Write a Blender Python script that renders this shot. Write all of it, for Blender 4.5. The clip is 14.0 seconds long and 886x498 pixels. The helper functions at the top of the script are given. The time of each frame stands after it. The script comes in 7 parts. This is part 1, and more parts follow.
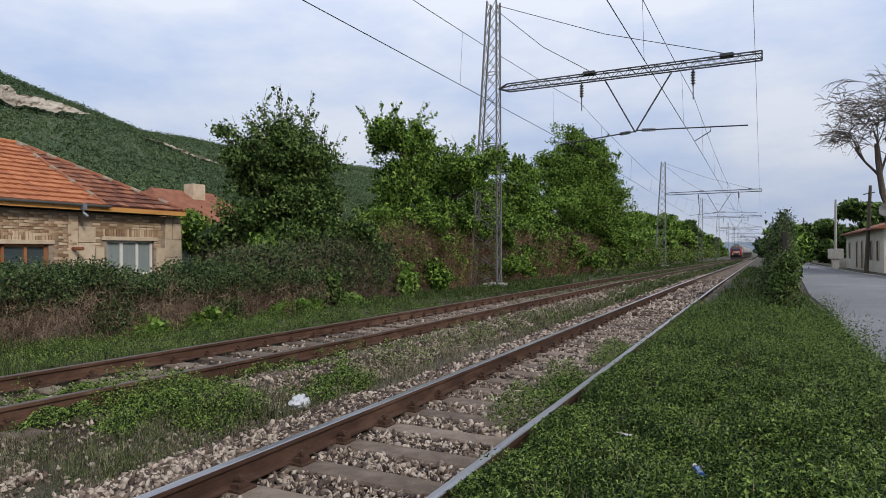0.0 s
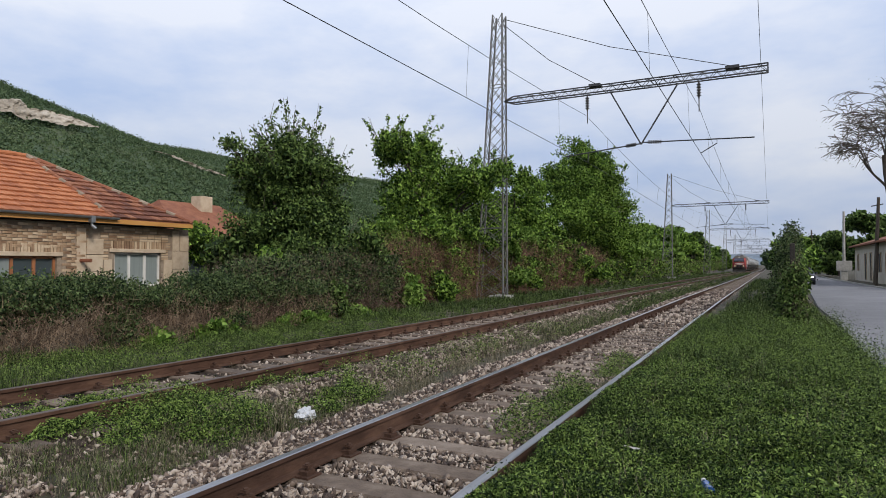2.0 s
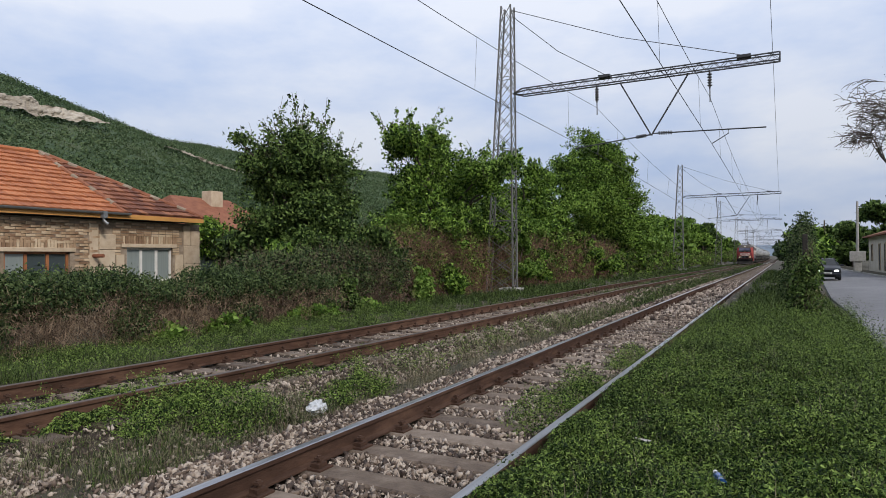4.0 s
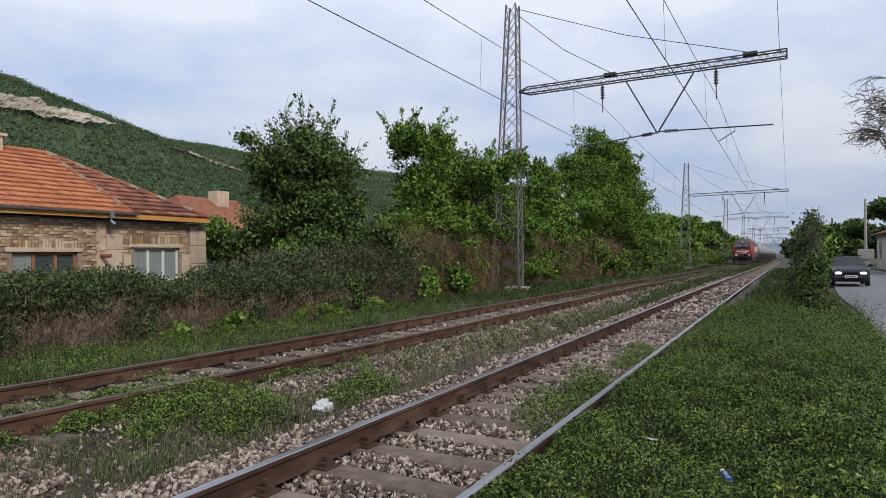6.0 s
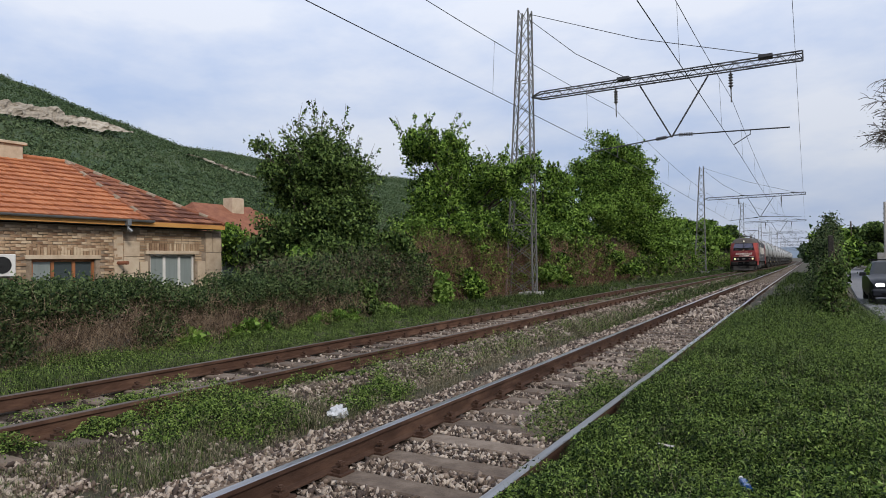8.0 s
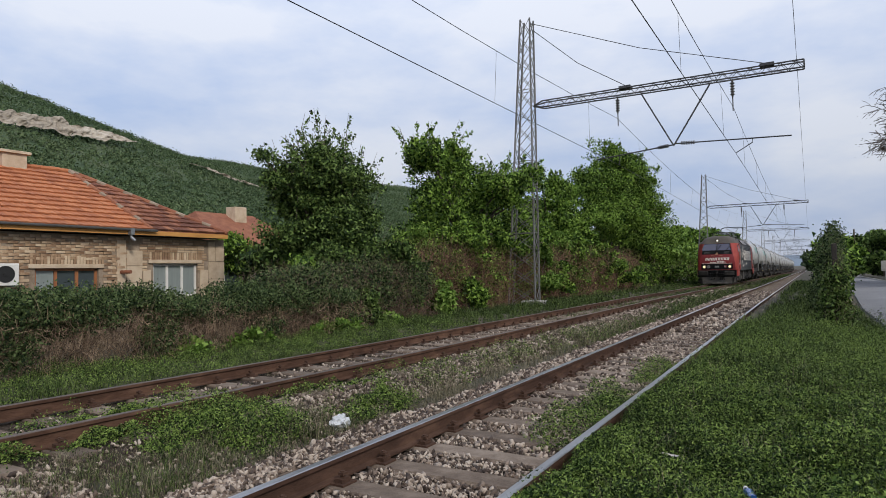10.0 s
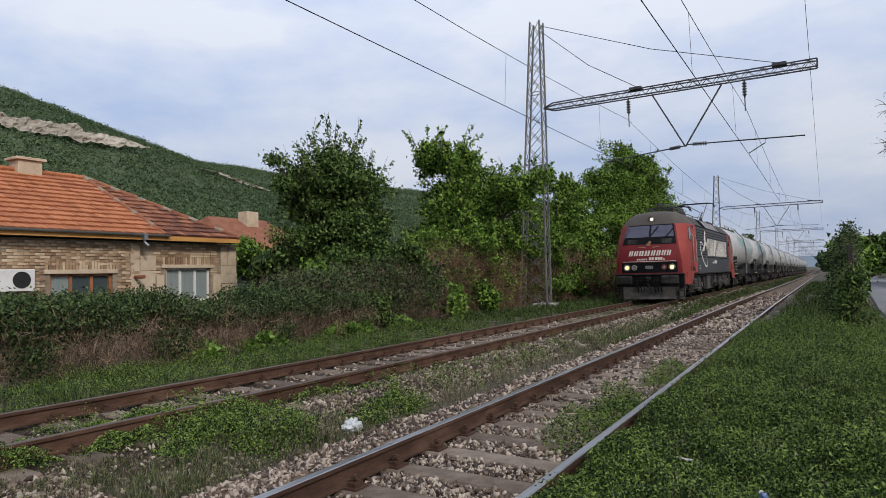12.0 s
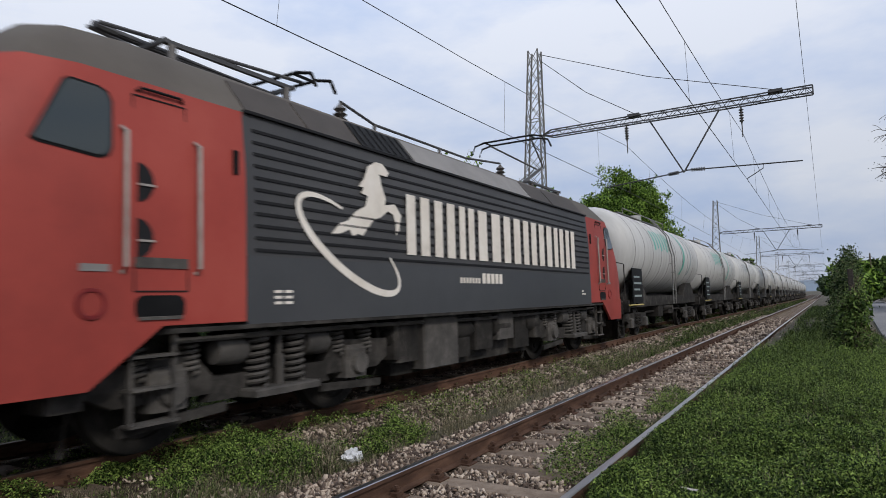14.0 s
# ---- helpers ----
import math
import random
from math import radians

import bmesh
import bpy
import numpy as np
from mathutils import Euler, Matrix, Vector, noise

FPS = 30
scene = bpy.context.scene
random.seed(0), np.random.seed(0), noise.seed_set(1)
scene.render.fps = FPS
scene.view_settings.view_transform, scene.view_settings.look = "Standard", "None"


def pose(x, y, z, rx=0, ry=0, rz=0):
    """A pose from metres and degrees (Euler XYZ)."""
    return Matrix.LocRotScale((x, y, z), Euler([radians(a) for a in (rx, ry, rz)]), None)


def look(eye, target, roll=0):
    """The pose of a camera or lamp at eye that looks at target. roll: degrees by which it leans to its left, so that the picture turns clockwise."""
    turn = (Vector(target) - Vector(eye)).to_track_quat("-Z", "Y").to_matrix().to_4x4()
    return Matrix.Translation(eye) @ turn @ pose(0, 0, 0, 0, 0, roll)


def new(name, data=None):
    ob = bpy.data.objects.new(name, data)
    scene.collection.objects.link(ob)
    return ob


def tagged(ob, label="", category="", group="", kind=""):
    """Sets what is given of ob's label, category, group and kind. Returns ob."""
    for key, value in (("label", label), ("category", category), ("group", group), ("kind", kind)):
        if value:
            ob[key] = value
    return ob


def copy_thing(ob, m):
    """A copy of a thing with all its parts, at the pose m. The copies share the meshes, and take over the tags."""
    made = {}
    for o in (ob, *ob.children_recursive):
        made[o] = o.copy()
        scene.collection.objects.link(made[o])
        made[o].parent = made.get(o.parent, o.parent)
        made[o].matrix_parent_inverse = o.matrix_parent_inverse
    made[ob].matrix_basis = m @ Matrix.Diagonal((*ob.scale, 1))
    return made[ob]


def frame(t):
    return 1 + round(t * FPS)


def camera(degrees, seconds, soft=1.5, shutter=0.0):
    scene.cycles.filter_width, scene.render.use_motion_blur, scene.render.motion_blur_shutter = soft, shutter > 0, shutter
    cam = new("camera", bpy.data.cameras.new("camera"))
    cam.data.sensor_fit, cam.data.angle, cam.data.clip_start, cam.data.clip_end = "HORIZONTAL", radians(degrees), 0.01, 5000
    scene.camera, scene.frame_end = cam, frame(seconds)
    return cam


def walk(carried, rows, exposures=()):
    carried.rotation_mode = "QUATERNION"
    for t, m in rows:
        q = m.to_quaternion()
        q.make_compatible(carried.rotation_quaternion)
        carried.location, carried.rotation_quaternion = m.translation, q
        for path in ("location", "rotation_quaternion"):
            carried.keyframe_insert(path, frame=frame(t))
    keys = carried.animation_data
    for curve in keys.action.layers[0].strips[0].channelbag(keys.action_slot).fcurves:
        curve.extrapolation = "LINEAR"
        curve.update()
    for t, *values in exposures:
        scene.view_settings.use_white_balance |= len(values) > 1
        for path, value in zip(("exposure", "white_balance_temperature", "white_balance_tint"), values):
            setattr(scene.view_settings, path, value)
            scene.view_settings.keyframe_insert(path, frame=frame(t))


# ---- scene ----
cam = camera(69.98, 14.0, soft=0.6, shutter=0.15)
PATH = [
    (0, pose(0, 0, 1.400, 90.36, 0.20, 26.73)),
    (0.5, pose(0, 0, 1.400, 90.58, 0.26, 27.05)),
    (1, pose(0, 0, 1.400, 91.19, 0.19, 27.38)),
    (1.5, pose(0, 0, 1.400, 91.30, 0.22, 27.28)),
    (2, pose(0, 0, 1.400, 91.45, 0.19, 27.28)),
    (2.5, pose(0, 0, 1.400, 91.28, 0.44, 27.66)),
    (3, pose(0, 0, 1.400, 90.84, 0.53, 28.05)),
    (5.5, pose(0, 0, 1.400, 90.82, 0.56, 28.26)),
    (6, pose(0, 0, 1.400, 90.75, 0.71, 28.67)),
    (6.5, pose(0, 0, 1.400, 90.99, 0.88, 29.27)),
    (7, pose(0, 0, 1.400, 90.99, 0.93, 29.65)),
    (7.5, pose(0, 0, 1.400, 91.03, 0.87, 29.86)),
    (8, pose(0, 0, 1.402, 91.26, 0.96, 29.90)),
    (10.5, pose(0, 0, 1.404, 92.11, 1.14, 30.24)),
    (11, pose(0, 0, 1.405, 92.03, 1.34, 30.57)),
    (11.5, pose(0, 0, 1.407, 92.31, 1.46, 31.08)),
    (12, pose(0, 0, 1.410, 92.33, 1.37, 31.13)),
    (12.5, pose(0, 0, 1.412, 92.79, 1.41, 31.06)),
    (13, pose(0, 0, 1.415, 93.32, 1.48, 31.00)),
    (13.5, pose(0, 0, 1.421, 94.04, 1.56, 30.91)),
    (14, pose(0, 0, 1.426, 94.66, 1.60, 31.17)),
]
walk(cam, PATH, exposures=[(0, 0.0), (8, -0.02), (11, -0.06), (13, -0.1), (14, -0.12)])

# ---- light ----
SUN_EL, SUN_AZ = 36.0, 118.0          # degrees; azimuth clockwise from +y
world = bpy.data.worlds.new("world")
scene.world = world
world.use_nodes = True
wn, wl = world.node_tree.nodes, world.node_tree.links
wn.clear()
w_out = wn.new("ShaderNodeOutputWorld")
w_bg = wn.new("ShaderNodeBackground")
w_sky = wn.new("ShaderNodeTexSky")
w_sky.sky_type, w_sky.sun_disc = "NISHITA", False
w_sky.sun_elevation, w_sky.sun_rotation = radians(SUN_EL), radians(SUN_AZ)
w_sky.dust_density = 3.0
w_gain = wn.new("ShaderNodeVectorMath")
w_gain.operation = "SCALE"
w_gain.inputs["Scale"].default_value = 0.85
w_tc = wn.new("ShaderNodeTexCoord")
w_map = wn.new("ShaderNodeMapping")
w_map.inputs["Scale"].default_value = (1.0, 1.0, 2.6)
w_map.inputs["Location"].default_value = (0.7, 0.2, 0.3)
w_n = wn.new("ShaderNodeTexNoise")
w_n.inputs["Scale"].default_value, w_n.inputs["Detail"].default_value = 2.3, 6.0
w_n.inputs["Roughness"].default_value = 0.55
w_r = wn.new("ShaderNodeValToRGB")
w_r.color_ramp.elements[0].position, w_r.color_ramp.elements[0].color = 0.38, (4.7, 5.8, 8.2, 1)
w_r.color_ramp.elements[1].position, w_r.color_ramp.elements[1].color = 0.60, (7.6, 8.0, 9.0, 1)
w_mix = wn.new("ShaderNodeMix")
w_mix.data_type = "RGBA"
w_mix.inputs["Factor"].default_value = 0.86
wl.new(w_sky.outputs[0], w_gain.inputs[0])
wl.new(w_tc.outputs["Generated"], w_map.inputs[0])
wl.new(w_map.outputs[0], w_n.inputs["Vector"])
wl.new(w_n.outputs[0], w_r.inputs[0])
wl.new(w_gain.outputs[0], w_mix.inputs["A"])
wl.new(w_r.outputs[0], w_mix.inputs["B"])
w_sep = wn.new("ShaderNodeSeparateXYZ")
w_hor = wn.new("ShaderNodeMapRange")           # duller towards the horizon, as under thin overcast
w_hor.inputs["From Min"].default_value, w_hor.inputs["From Max"].default_value = 0.0, 0.45
w_hor.inputs["To Min"].default_value, w_hor.inputs["To Max"].default_value = 0.68, 1.07
w_dim = wn.new("ShaderNodeVectorMath")
w_dim.operation = "SCALE"
wl.new(w_tc.outputs["Generated"], w_sep.inputs[0])
wl.new(w_sep.outputs["Z"], w_hor.inputs["Value"])
wl.new(w_mix.outputs["Result"], w_dim.inputs[0])
wl.new(w_hor.outputs[0], w_dim.inputs["Scale"])
wl.new(w_dim.outputs[0], w_bg.inputs["Color"])
w_bg.inputs["Strength"].default_value = 0.122
wl.new(w_bg.outputs[0], w_out.inputs[0])

sun = new("sun", bpy.data.lights.new("sun", "SUN"))
sun.data.energy, sun.data.angle, sun.data.color = 2.15, radians(9), (1.0, 0.95, 0.88)
az, el = radians(SUN_AZ), radians(SUN_EL)
sun.matrix_world = look((60 * math.sin(az) * math.cos(el), 60 * math.cos(az) * math.cos(el), 60 * math.sin(el)), (0, 0, 0))


# ---- geometry helpers ----
class Geo:
    """Vertices and faces gathered for one mesh."""

    def __init__(self):
        self.v, self.f = [], []

    def add(self, verts, faces):
        n = len(self.v)
        self.v += [tuple(p) for p in verts]
        self.f += [tuple(n + i for i in f) for f in faces]
        return self

    def box(self, x0, x1, y0, y1, z0, z1):
        return self.add([(x, y, z) for z in (z0, z1) for y in (y0, y1) for x in (x0, x1)],
                        [(0, 2, 3, 1), (4, 5, 7, 6), (0, 1, 5, 4), (2, 6, 7, 3), (0, 4, 6, 2), (1, 3, 7, 5)])

    def cbox(self, x0, x1, y0, y1, z0, z1, c):
        """A box with its upper edges and upright corners cut by c."""
        r = [(x0 + c, y0), (x1 - c, y0), (x1, y0 + c), (x1, y1 - c), (x1 - c, y1), (x0 + c, y1), (x0, y1 - c), (x0, y0 + c)]
        mx, my = (x0 + x1) / 2, (y0 + y1) / 2
        sh = [(max(x0 + c, min(x1 - c, x)), max(y0 + c, min(y1 - c, y))) for x, y in r]
        v = [(x, y, z0) for x, y in r] + [(x, y, z1 - c) for x, y in r] + [(x, y, z1) for x, y in sh]
        f = [tuple(range(7, -1, -1)), tuple(range(16, 24))]
        for k in (0, 8):
            f += [(k + i, k + (i + 1) % 8, k + 8 + (i + 1) % 8, k + 8 + i) for i in range(8)]
        return self.add(v, f)

    def beam(self, a, b, w, h=None):
        a, b = Vector(a), Vector(b)
        h = h or w
        d = (b - a).normalized()
        up = Vector((0, 0, 1)) if abs(d.z) < 0.95 else Vector((0, 1, 0))
        s = d.cross(up).normalized() * w / 2
        u = s.cross(d).normalized() * h / 2
        v = [p + q for p in (a, b) for q in (-s - u, s - u, s + u, -s + u)]
        return self.add(v, [(0, 3, 2, 1), (4, 5, 6, 7), (0, 1, 5, 4), (1, 2, 6, 5), (2, 3, 7, 6), (3, 0, 4, 7)])

    def tube(self, pts, radii, n=6, caps=True):
        pts = [Vector(p) for p in pts]
        if not hasattr(radii, "__len__"):
            radii = [radii] * len(pts)
        v, f = [], []
        for i, p in enumerate(pts):
            d = (pts[min(i + 1, len(pts) - 1)] - pts[max(i - 1, 0)]).normalized()
            up = Vector((0, 0, 1)) if abs(d.z) < 0.9 else Vector((1, 0, 0))
            s = d.cross(up).normalized()
            u = s.cross(d).normalized()
            v += [p + radii[i] * (math.cos(a) * s + math.sin(a) * u) for a in (2 * math.pi * k / n for k in range(n))]
        for i in range(len(pts) - 1):
            f += [(i * n + k, i * n + (k + 1) % n, (i + 1) * n + (k + 1) % n, (i + 1) * n + k) for k in range(n)]
        if caps:
            f += [tuple(range(n - 1, -1, -1)), tuple((len(pts) - 1) * n + k for k in range(n))]
        return self.add(v, f)

    def lathe(self, prof, axis="y", at=(0, 0, 0), n=24):
        """prof: (radius, along) pairs turned round an axis through at."""
        v, f = [], []
        for r, a in prof:
            for k in range(n):
                c, s = r * math.cos(2 * math.pi * k / n), r * math.sin(2 * math.pi * k / n)
                p = {"y": (c, a, s), "x": (a, s, c), "z": (s, c, a)}[axis]
                v.append((p[0] + at[0], p[1] + at[1], p[2] + at[2]))
        for i in range(len(prof) - 1):
            f += [(i * n + k, (i + 1) * n + k, (i + 1) * n + (k + 1) % n, i * n + (k + 1) % n) for k in range(n)]
        f += [tuple(range(n)), tuple((len(prof) - 1) * n + k for k in range(n - 1, -1, -1))]
        return self.add(v, f)

    def prism(self, poly, axis, a, b):
        """A polygon in the plane across axis, drawn out from a to b."""
        n = len(poly)
        put = {"x": lambda p, t: (t, p[0], p[1]), "y": lambda p, t: (p[0], t, p[1]), "z": lambda p, t: (p[0], p[1], t)}[axis]
        v = [put(p, a) for p in poly] + [put(p, b) for p in poly]
        f = [tuple(range(n - 1, -1, -1)), tuple(range(n, 2 * n))] + [(i, (i + 1) % n, n + (i + 1) % n, n + i) for i in range(n)]
        return self.add(v, f)

    def mesh(self, name, material, smooth=False):
        me = bpy.data.meshes.new(name)
        me.from_pydata(self.v, [], self.f)
        bm = bmesh.new()
        bm.from_mesh(me)
        bmesh.ops.recalc_face_normals(bm, faces=bm.faces)
        bm.to_mesh(me)
        bm.free()
        me.materials.append(material)
        if smooth:
            me.shade_smooth()
            me.set_sharp_from_angle(angle=radians(35))
        return me


def part(name, geo, material, parent=None, label="", smooth=False, bevel=0.0):
    ob = new(name, geo.mesh(name, material, smooth) if isinstance(geo, Geo) else geo)
    ob.parent = parent
    if label:
        ob["label"] = label
    if bevel:
        m = ob.modifiers.new("bevel", "BEVEL")
        m.width, m.segments, m.limit_method = bevel, 2, "ANGLE"
    return ob


def thing(name, label, category, at=(0, 0, 0), group="", kind="", rz=0):
    ob = new(name)
    ob.matrix_basis = pose(*at, 0, 0, rz)
    return tagged(ob, label, category, group, kind)


def raw_mesh(name, verts, faces_per, material, smooth=False):
    """A mesh from arrays: verts (n, 3), every faces_per vertices in turn one face."""
    me = bpy.data.meshes.new(name)
    n = len(verts)
    k = n // faces_per
    me.vertices.add(n)
    me.vertices.foreach_set("co", np.asarray(verts, np.float32).ravel())
    me.loops.add(n)
    me.loops.foreach_set("vertex_index", np.arange(n, dtype=np.int32))
    me.polygons.add(k)
    me.polygons.foreach_set("loop_start", np.arange(0, n, faces_per, dtype=np.int32))
    me.update(calc_edges=True)
    me.materials.append(material)
    return me


# ---- materials ----
def surf(name, cols, scale=4.0, rough=0.8, bump=0.0, bump_scale=40.0, metal=0.0, spread=0.0, by="", big=0.35, stretch=(1, 1, 1), trans=0.0, spec=0.5):
    """A surface whose colour runs through cols by noise at two sizes. by: 'object' or 'island' adds a change from piece to piece."""
    m = bpy.data.materials.new(name)
    m.use_nodes = True
    n, l = m.node_tree.nodes, m.node_tree.links
    b = n["Principled BSDF"]
    tc = n.new("ShaderNodeTexCoord")
    mp = n.new("ShaderNodeMapping")
    mp.inputs["Scale"].default_value = stretch
    l.new(tc.outputs["Object"], mp.inputs[0])
    n1, n2 = n.new("ShaderNodeTexNoise"), n.new("ShaderNodeTexNoise")
    n1.inputs["Scale"].default_value, n1.inputs["Detail"].default_value = scale, 8.0
    n1.inputs["Roughness"].default_value = 0.65
    n2.inputs["Scale"].default_value, n2.inputs["Detail"].default_value = scale * 0.13, 3.0
    l.new(mp.outputs[0], n1.inputs["Vector"])
    l.new(mp.outputs[0], n2.inputs["Vector"])
    mx = n.new("ShaderNodeMix")
    mx.inputs["Factor"].default_value = big
    l.new(n1.outputs[0], mx.inputs["A"])
    l.new(n2.outputs[0], mx.inputs["B"])
    fac = mx.outputs["Result"]
    if by:
        rnd = n.new("ShaderNodeObjectInfo" if by == "object" else "ShaderNodeNewGeometry")
        ma = n.new("ShaderNodeMath")
        ma.operation = "MULTIPLY_ADD"
        l.new(rnd.outputs["Random" if by == "object" else "Random Per Island"], ma.inputs[0])
        ma.inputs[1].default_value = spread
        sub = n.new("ShaderNodeMath")
        sub.operation = "SUBTRACT"
        l.new(fac, sub.inputs[0])
        sub.inputs[1].default_value = spread / 2
        l.new(sub.outputs[0], ma.inputs[2])
        fac = ma.outputs[0]
    r = n.new("ShaderNodeValToRGB")
    e = r.color_ramp.elements
    k = len(cols)
    while len(e) < k:
        e.new(0.5)
    for i, c in enumerate(cols):
        e[i].position = 0.3 + 0.4 * i / max(1, k - 1)
        e[i].color = (*c, 1)
    l.new(fac, r.inputs[0])
    l.new(r.outputs[0], b.inputs["Base Color"])
    b.inputs["Roughness"].default_value, b.inputs["Metallic"].default_value = rough, metal
    b.inputs["Specular IOR Level"].default_value = spec
    if bump:
        n3 = n.new("ShaderNodeTexNoise")
        n3.inputs["Scale"].default_value, n3.inputs["Detail"].default_value = bump_scale, 5.0
        l.new(mp.outputs[0], n3.inputs["Vector"])
        bp = n.new("ShaderNodeBump")
        bp.inputs["Strength"].default_value, bp.inputs["Distance"].default_value = bump, 0.02
        l.new(n3.outputs[0], bp.inputs["Height"])
        l.new(bp.outputs[0], b.inputs["Normal"])
    if trans:
        t = n.new("ShaderNodeBsdfTranslucent")
        l.new(r.outputs[0], t.inputs["Color"])
        ms = n.new("ShaderNodeMixShader")
        ms.inputs[0].default_value = trans
        l.new(b.outputs[0], ms.inputs[1])
        l.new(t.outputs[0], ms.inputs[2])
        l.new(ms.outputs[0], n["Material Output"].inputs[0])
    return m


def glow(name, col, strength):
    m = bpy.data.materials.new(name)
    m.use_nodes = True
    b = m.node_tree.nodes["Principled BSDF"]
    b.inputs["Base Color"].default_value = (*col, 1)
    b.inputs["Emission Color"].default_value = (*col, 1)
    b.inputs["Emission Strength"].default_value = strength
    return m


def glassy(name, col, rough=0.06):
    m = bpy.data.materials.new(name)
    m.use_nodes = True
    b = m.node_tree.nodes["Principled BSDF"]
    b.inputs["Base Color"].default_value = (*col, 1)
    b.inputs["Roughness"].default_value = rough
    b.inputs["Specular IOR Level"].default_value = 0.9
    b.inputs["Coat Weight"].default_value = 0.6
    b.inputs["Coat Roughness"].default_value = 0.03
    return m


M_soil = surf("soil", [(0.016, 0.017, 0.007), (0.05, 0.043, 0.024), (0.12, 0.098, 0.068)], 3.0, 0.95, 0.6, 30)
M_stone = surf("ballast_stone", [(0.05, 0.034, 0.026), (0.16, 0.115, 0.085), (0.43, 0.355, 0.285)], 5.0, 0.9, 0.3, 60, by="island", spread=0.55)
M_stone_o = surf("ballast_stone_single", [(0.05, 0.034, 0.026), (0.16, 0.115, 0.085), (0.43, 0.355, 0.285)], 5.0, 0.9, 0.3, 60, by="object", spread=0.55)
M_bed = surf("ballast_bed", [(0.018, 0.013, 0.010), (0.05, 0.038, 0.029), (0.11, 0.086, 0.068)], 22.0, 0.95, 1.0, 45, spec=0.08)
M_sleeper = surf("sleeper", [(0.058, 0.04, 0.028), (0.125, 0.09, 0.064), (0.22, 0.17, 0.128)], 6.0, 0.9, 0.5, 50, by="object", spread=0.3)
M_rust = surf("rusty_steel", [(0.024, 0.013, 0.009), (0.062, 0.034, 0.023), (0.13, 0.074, 0.05)], 7.0, 0.85, 0.3, 70, stretch=(1, 0.3, 1), spec=0.15)
M_rustlight = surf("bright_rust", [(0.03, 0.016, 0.010), (0.075, 0.04, 0.026), (0.15, 0.085, 0.056)], 9.0, 0.85, 0.3, 70, stretch=(1, 0.3, 1), spec=0.15)
M_railtop = surf("polished_rail", [(0.30, 0.29, 0.29), (0.42, 0.41, 0.41), (0.52, 0.51, 0.51)], 5.0, 0.28, 0.05, 90, metal=1.0, stretch=(6, 0.2, 1))
M_railtop_dull = surf("dull_rail", [(0.08, 0.055, 0.042), (0.14, 0.105, 0.085), (0.22, 0.18, 0.15)], 5.0, 0.5, 0.05, 90, metal=0.8, stretch=(6, 0.2, 1))
M_asphalt = surf("asphalt", [(0.12, 0.118, 0.125), (0.165, 0.162, 0.168), (0.215, 0.21, 0.212)], 1.2, 0.9, 0.35, 120, big=0.55)
M_concrete = surf("concrete", [(0.20, 0.19, 0.17), (0.33, 0.315, 0.285), (0.42, 0.40, 0.37)], 4.0, 0.9, 0.4, 40)
M_galv = surf("weathered_galvanised_steel", [(0.10, 0.095, 0.088), (0.17, 0.165, 0.155), (0.25, 0.245, 0.235)], 3.0, 0.6, 0.1, 60, metal=0.3)
M_darksteel = surf("dark_steel", [(0.035, 0.035, 0.037), (0.06, 0.06, 0.062), (0.10, 0.098, 0.095)], 4.0, 0.6, 0.1, 60, metal=0.3)
M_wire = surf("wire", [(0.03, 0.03, 0.032), (0.05, 0.05, 0.052)], 2.0, 0.6, metal=0.4)
M_insul = surf("grey_glaze", [(0.05, 0.044, 0.04), (0.10, 0.09, 0.082)], 6.0, 0.25)
M_bark = surf("bark", [(0.045, 0.036, 0.028), (0.09, 0.072, 0.056), (0.15, 0.125, 0.10)], 9.0, 0.95, 0.8, 30, stretch=(1, 1, 0.25))
M_twig = surf("dry_twig", [(0.035, 0.024, 0.017), (0.11, 0.073, 0.05), (0.25, 0.18, 0.125)], 3.0, 0.95, by="island", spread=0.5)
M_hay = surf("dry_bramble_stalk", [(0.05, 0.03, 0.019), (0.17, 0.108, 0.068), (0.36, 0.26, 0.17)], 3.0, 0.95, by="island", spread=0.6)
M_twigred = surf("dry_red_twig", [(0.06, 0.03, 0.019), (0.145, 0.076, 0.047), (0.27, 0.16, 0.10)], 3.0, 0.95, by="island", spread=0.5)
LEAF = dict(scale=0.6, rough=0.6, by="island", spread=0.9, trans=0.16, big=0.5, spec=0.14)
M_leaf_dark = surf("dark_leaf", [(0.014, 0.030, 0.007), (0.066, 0.116, 0.026), (0.15, 0.22, 0.058)], **LEAF)
M_leaf_mid = surf("green_leaf", [(0.016, 0.040, 0.005), (0.094, 0.178, 0.023), (0.22, 0.34, 0.058)], **LEAF)
M_leaf_light = surf("light_leaf", [(0.05, 0.10, 0.014), (0.11, 0.195, 0.03), (0.19, 0.29, 0.06)], **LEAF)
M_leaf_dull = surf("dull_leaf", [(0.010, 0.021, 0.007), (0.044, 0.078, 0.025), (0.11, 0.15, 0.055)], **LEAF)
M_verge = surf("verge_leaf", [(0.009, 0.022, 0.005), (0.068, 0.122, 0.022), (0.22, 0.305, 0.072)], **LEAF)
M_grass = surf("grass", [(0.009, 0.018, 0.004), (0.042, 0.075, 0.016), (0.135, 0.185, 0.054)], **LEAF)
M_drygrass = surf("dry_grass", [(0.05, 0.05, 0.024), (0.13, 0.118, 0.068), (0.30, 0.26, 0.175)], **LEAF)
M_hillwood = surf("hill_wood", [(0.030, 0.058, 0.022), (0.056, 0.094, 0.035), (0.105, 0.14, 0.06)], 0.05, 0.95, by="island", spread=0.34, big=0.6)
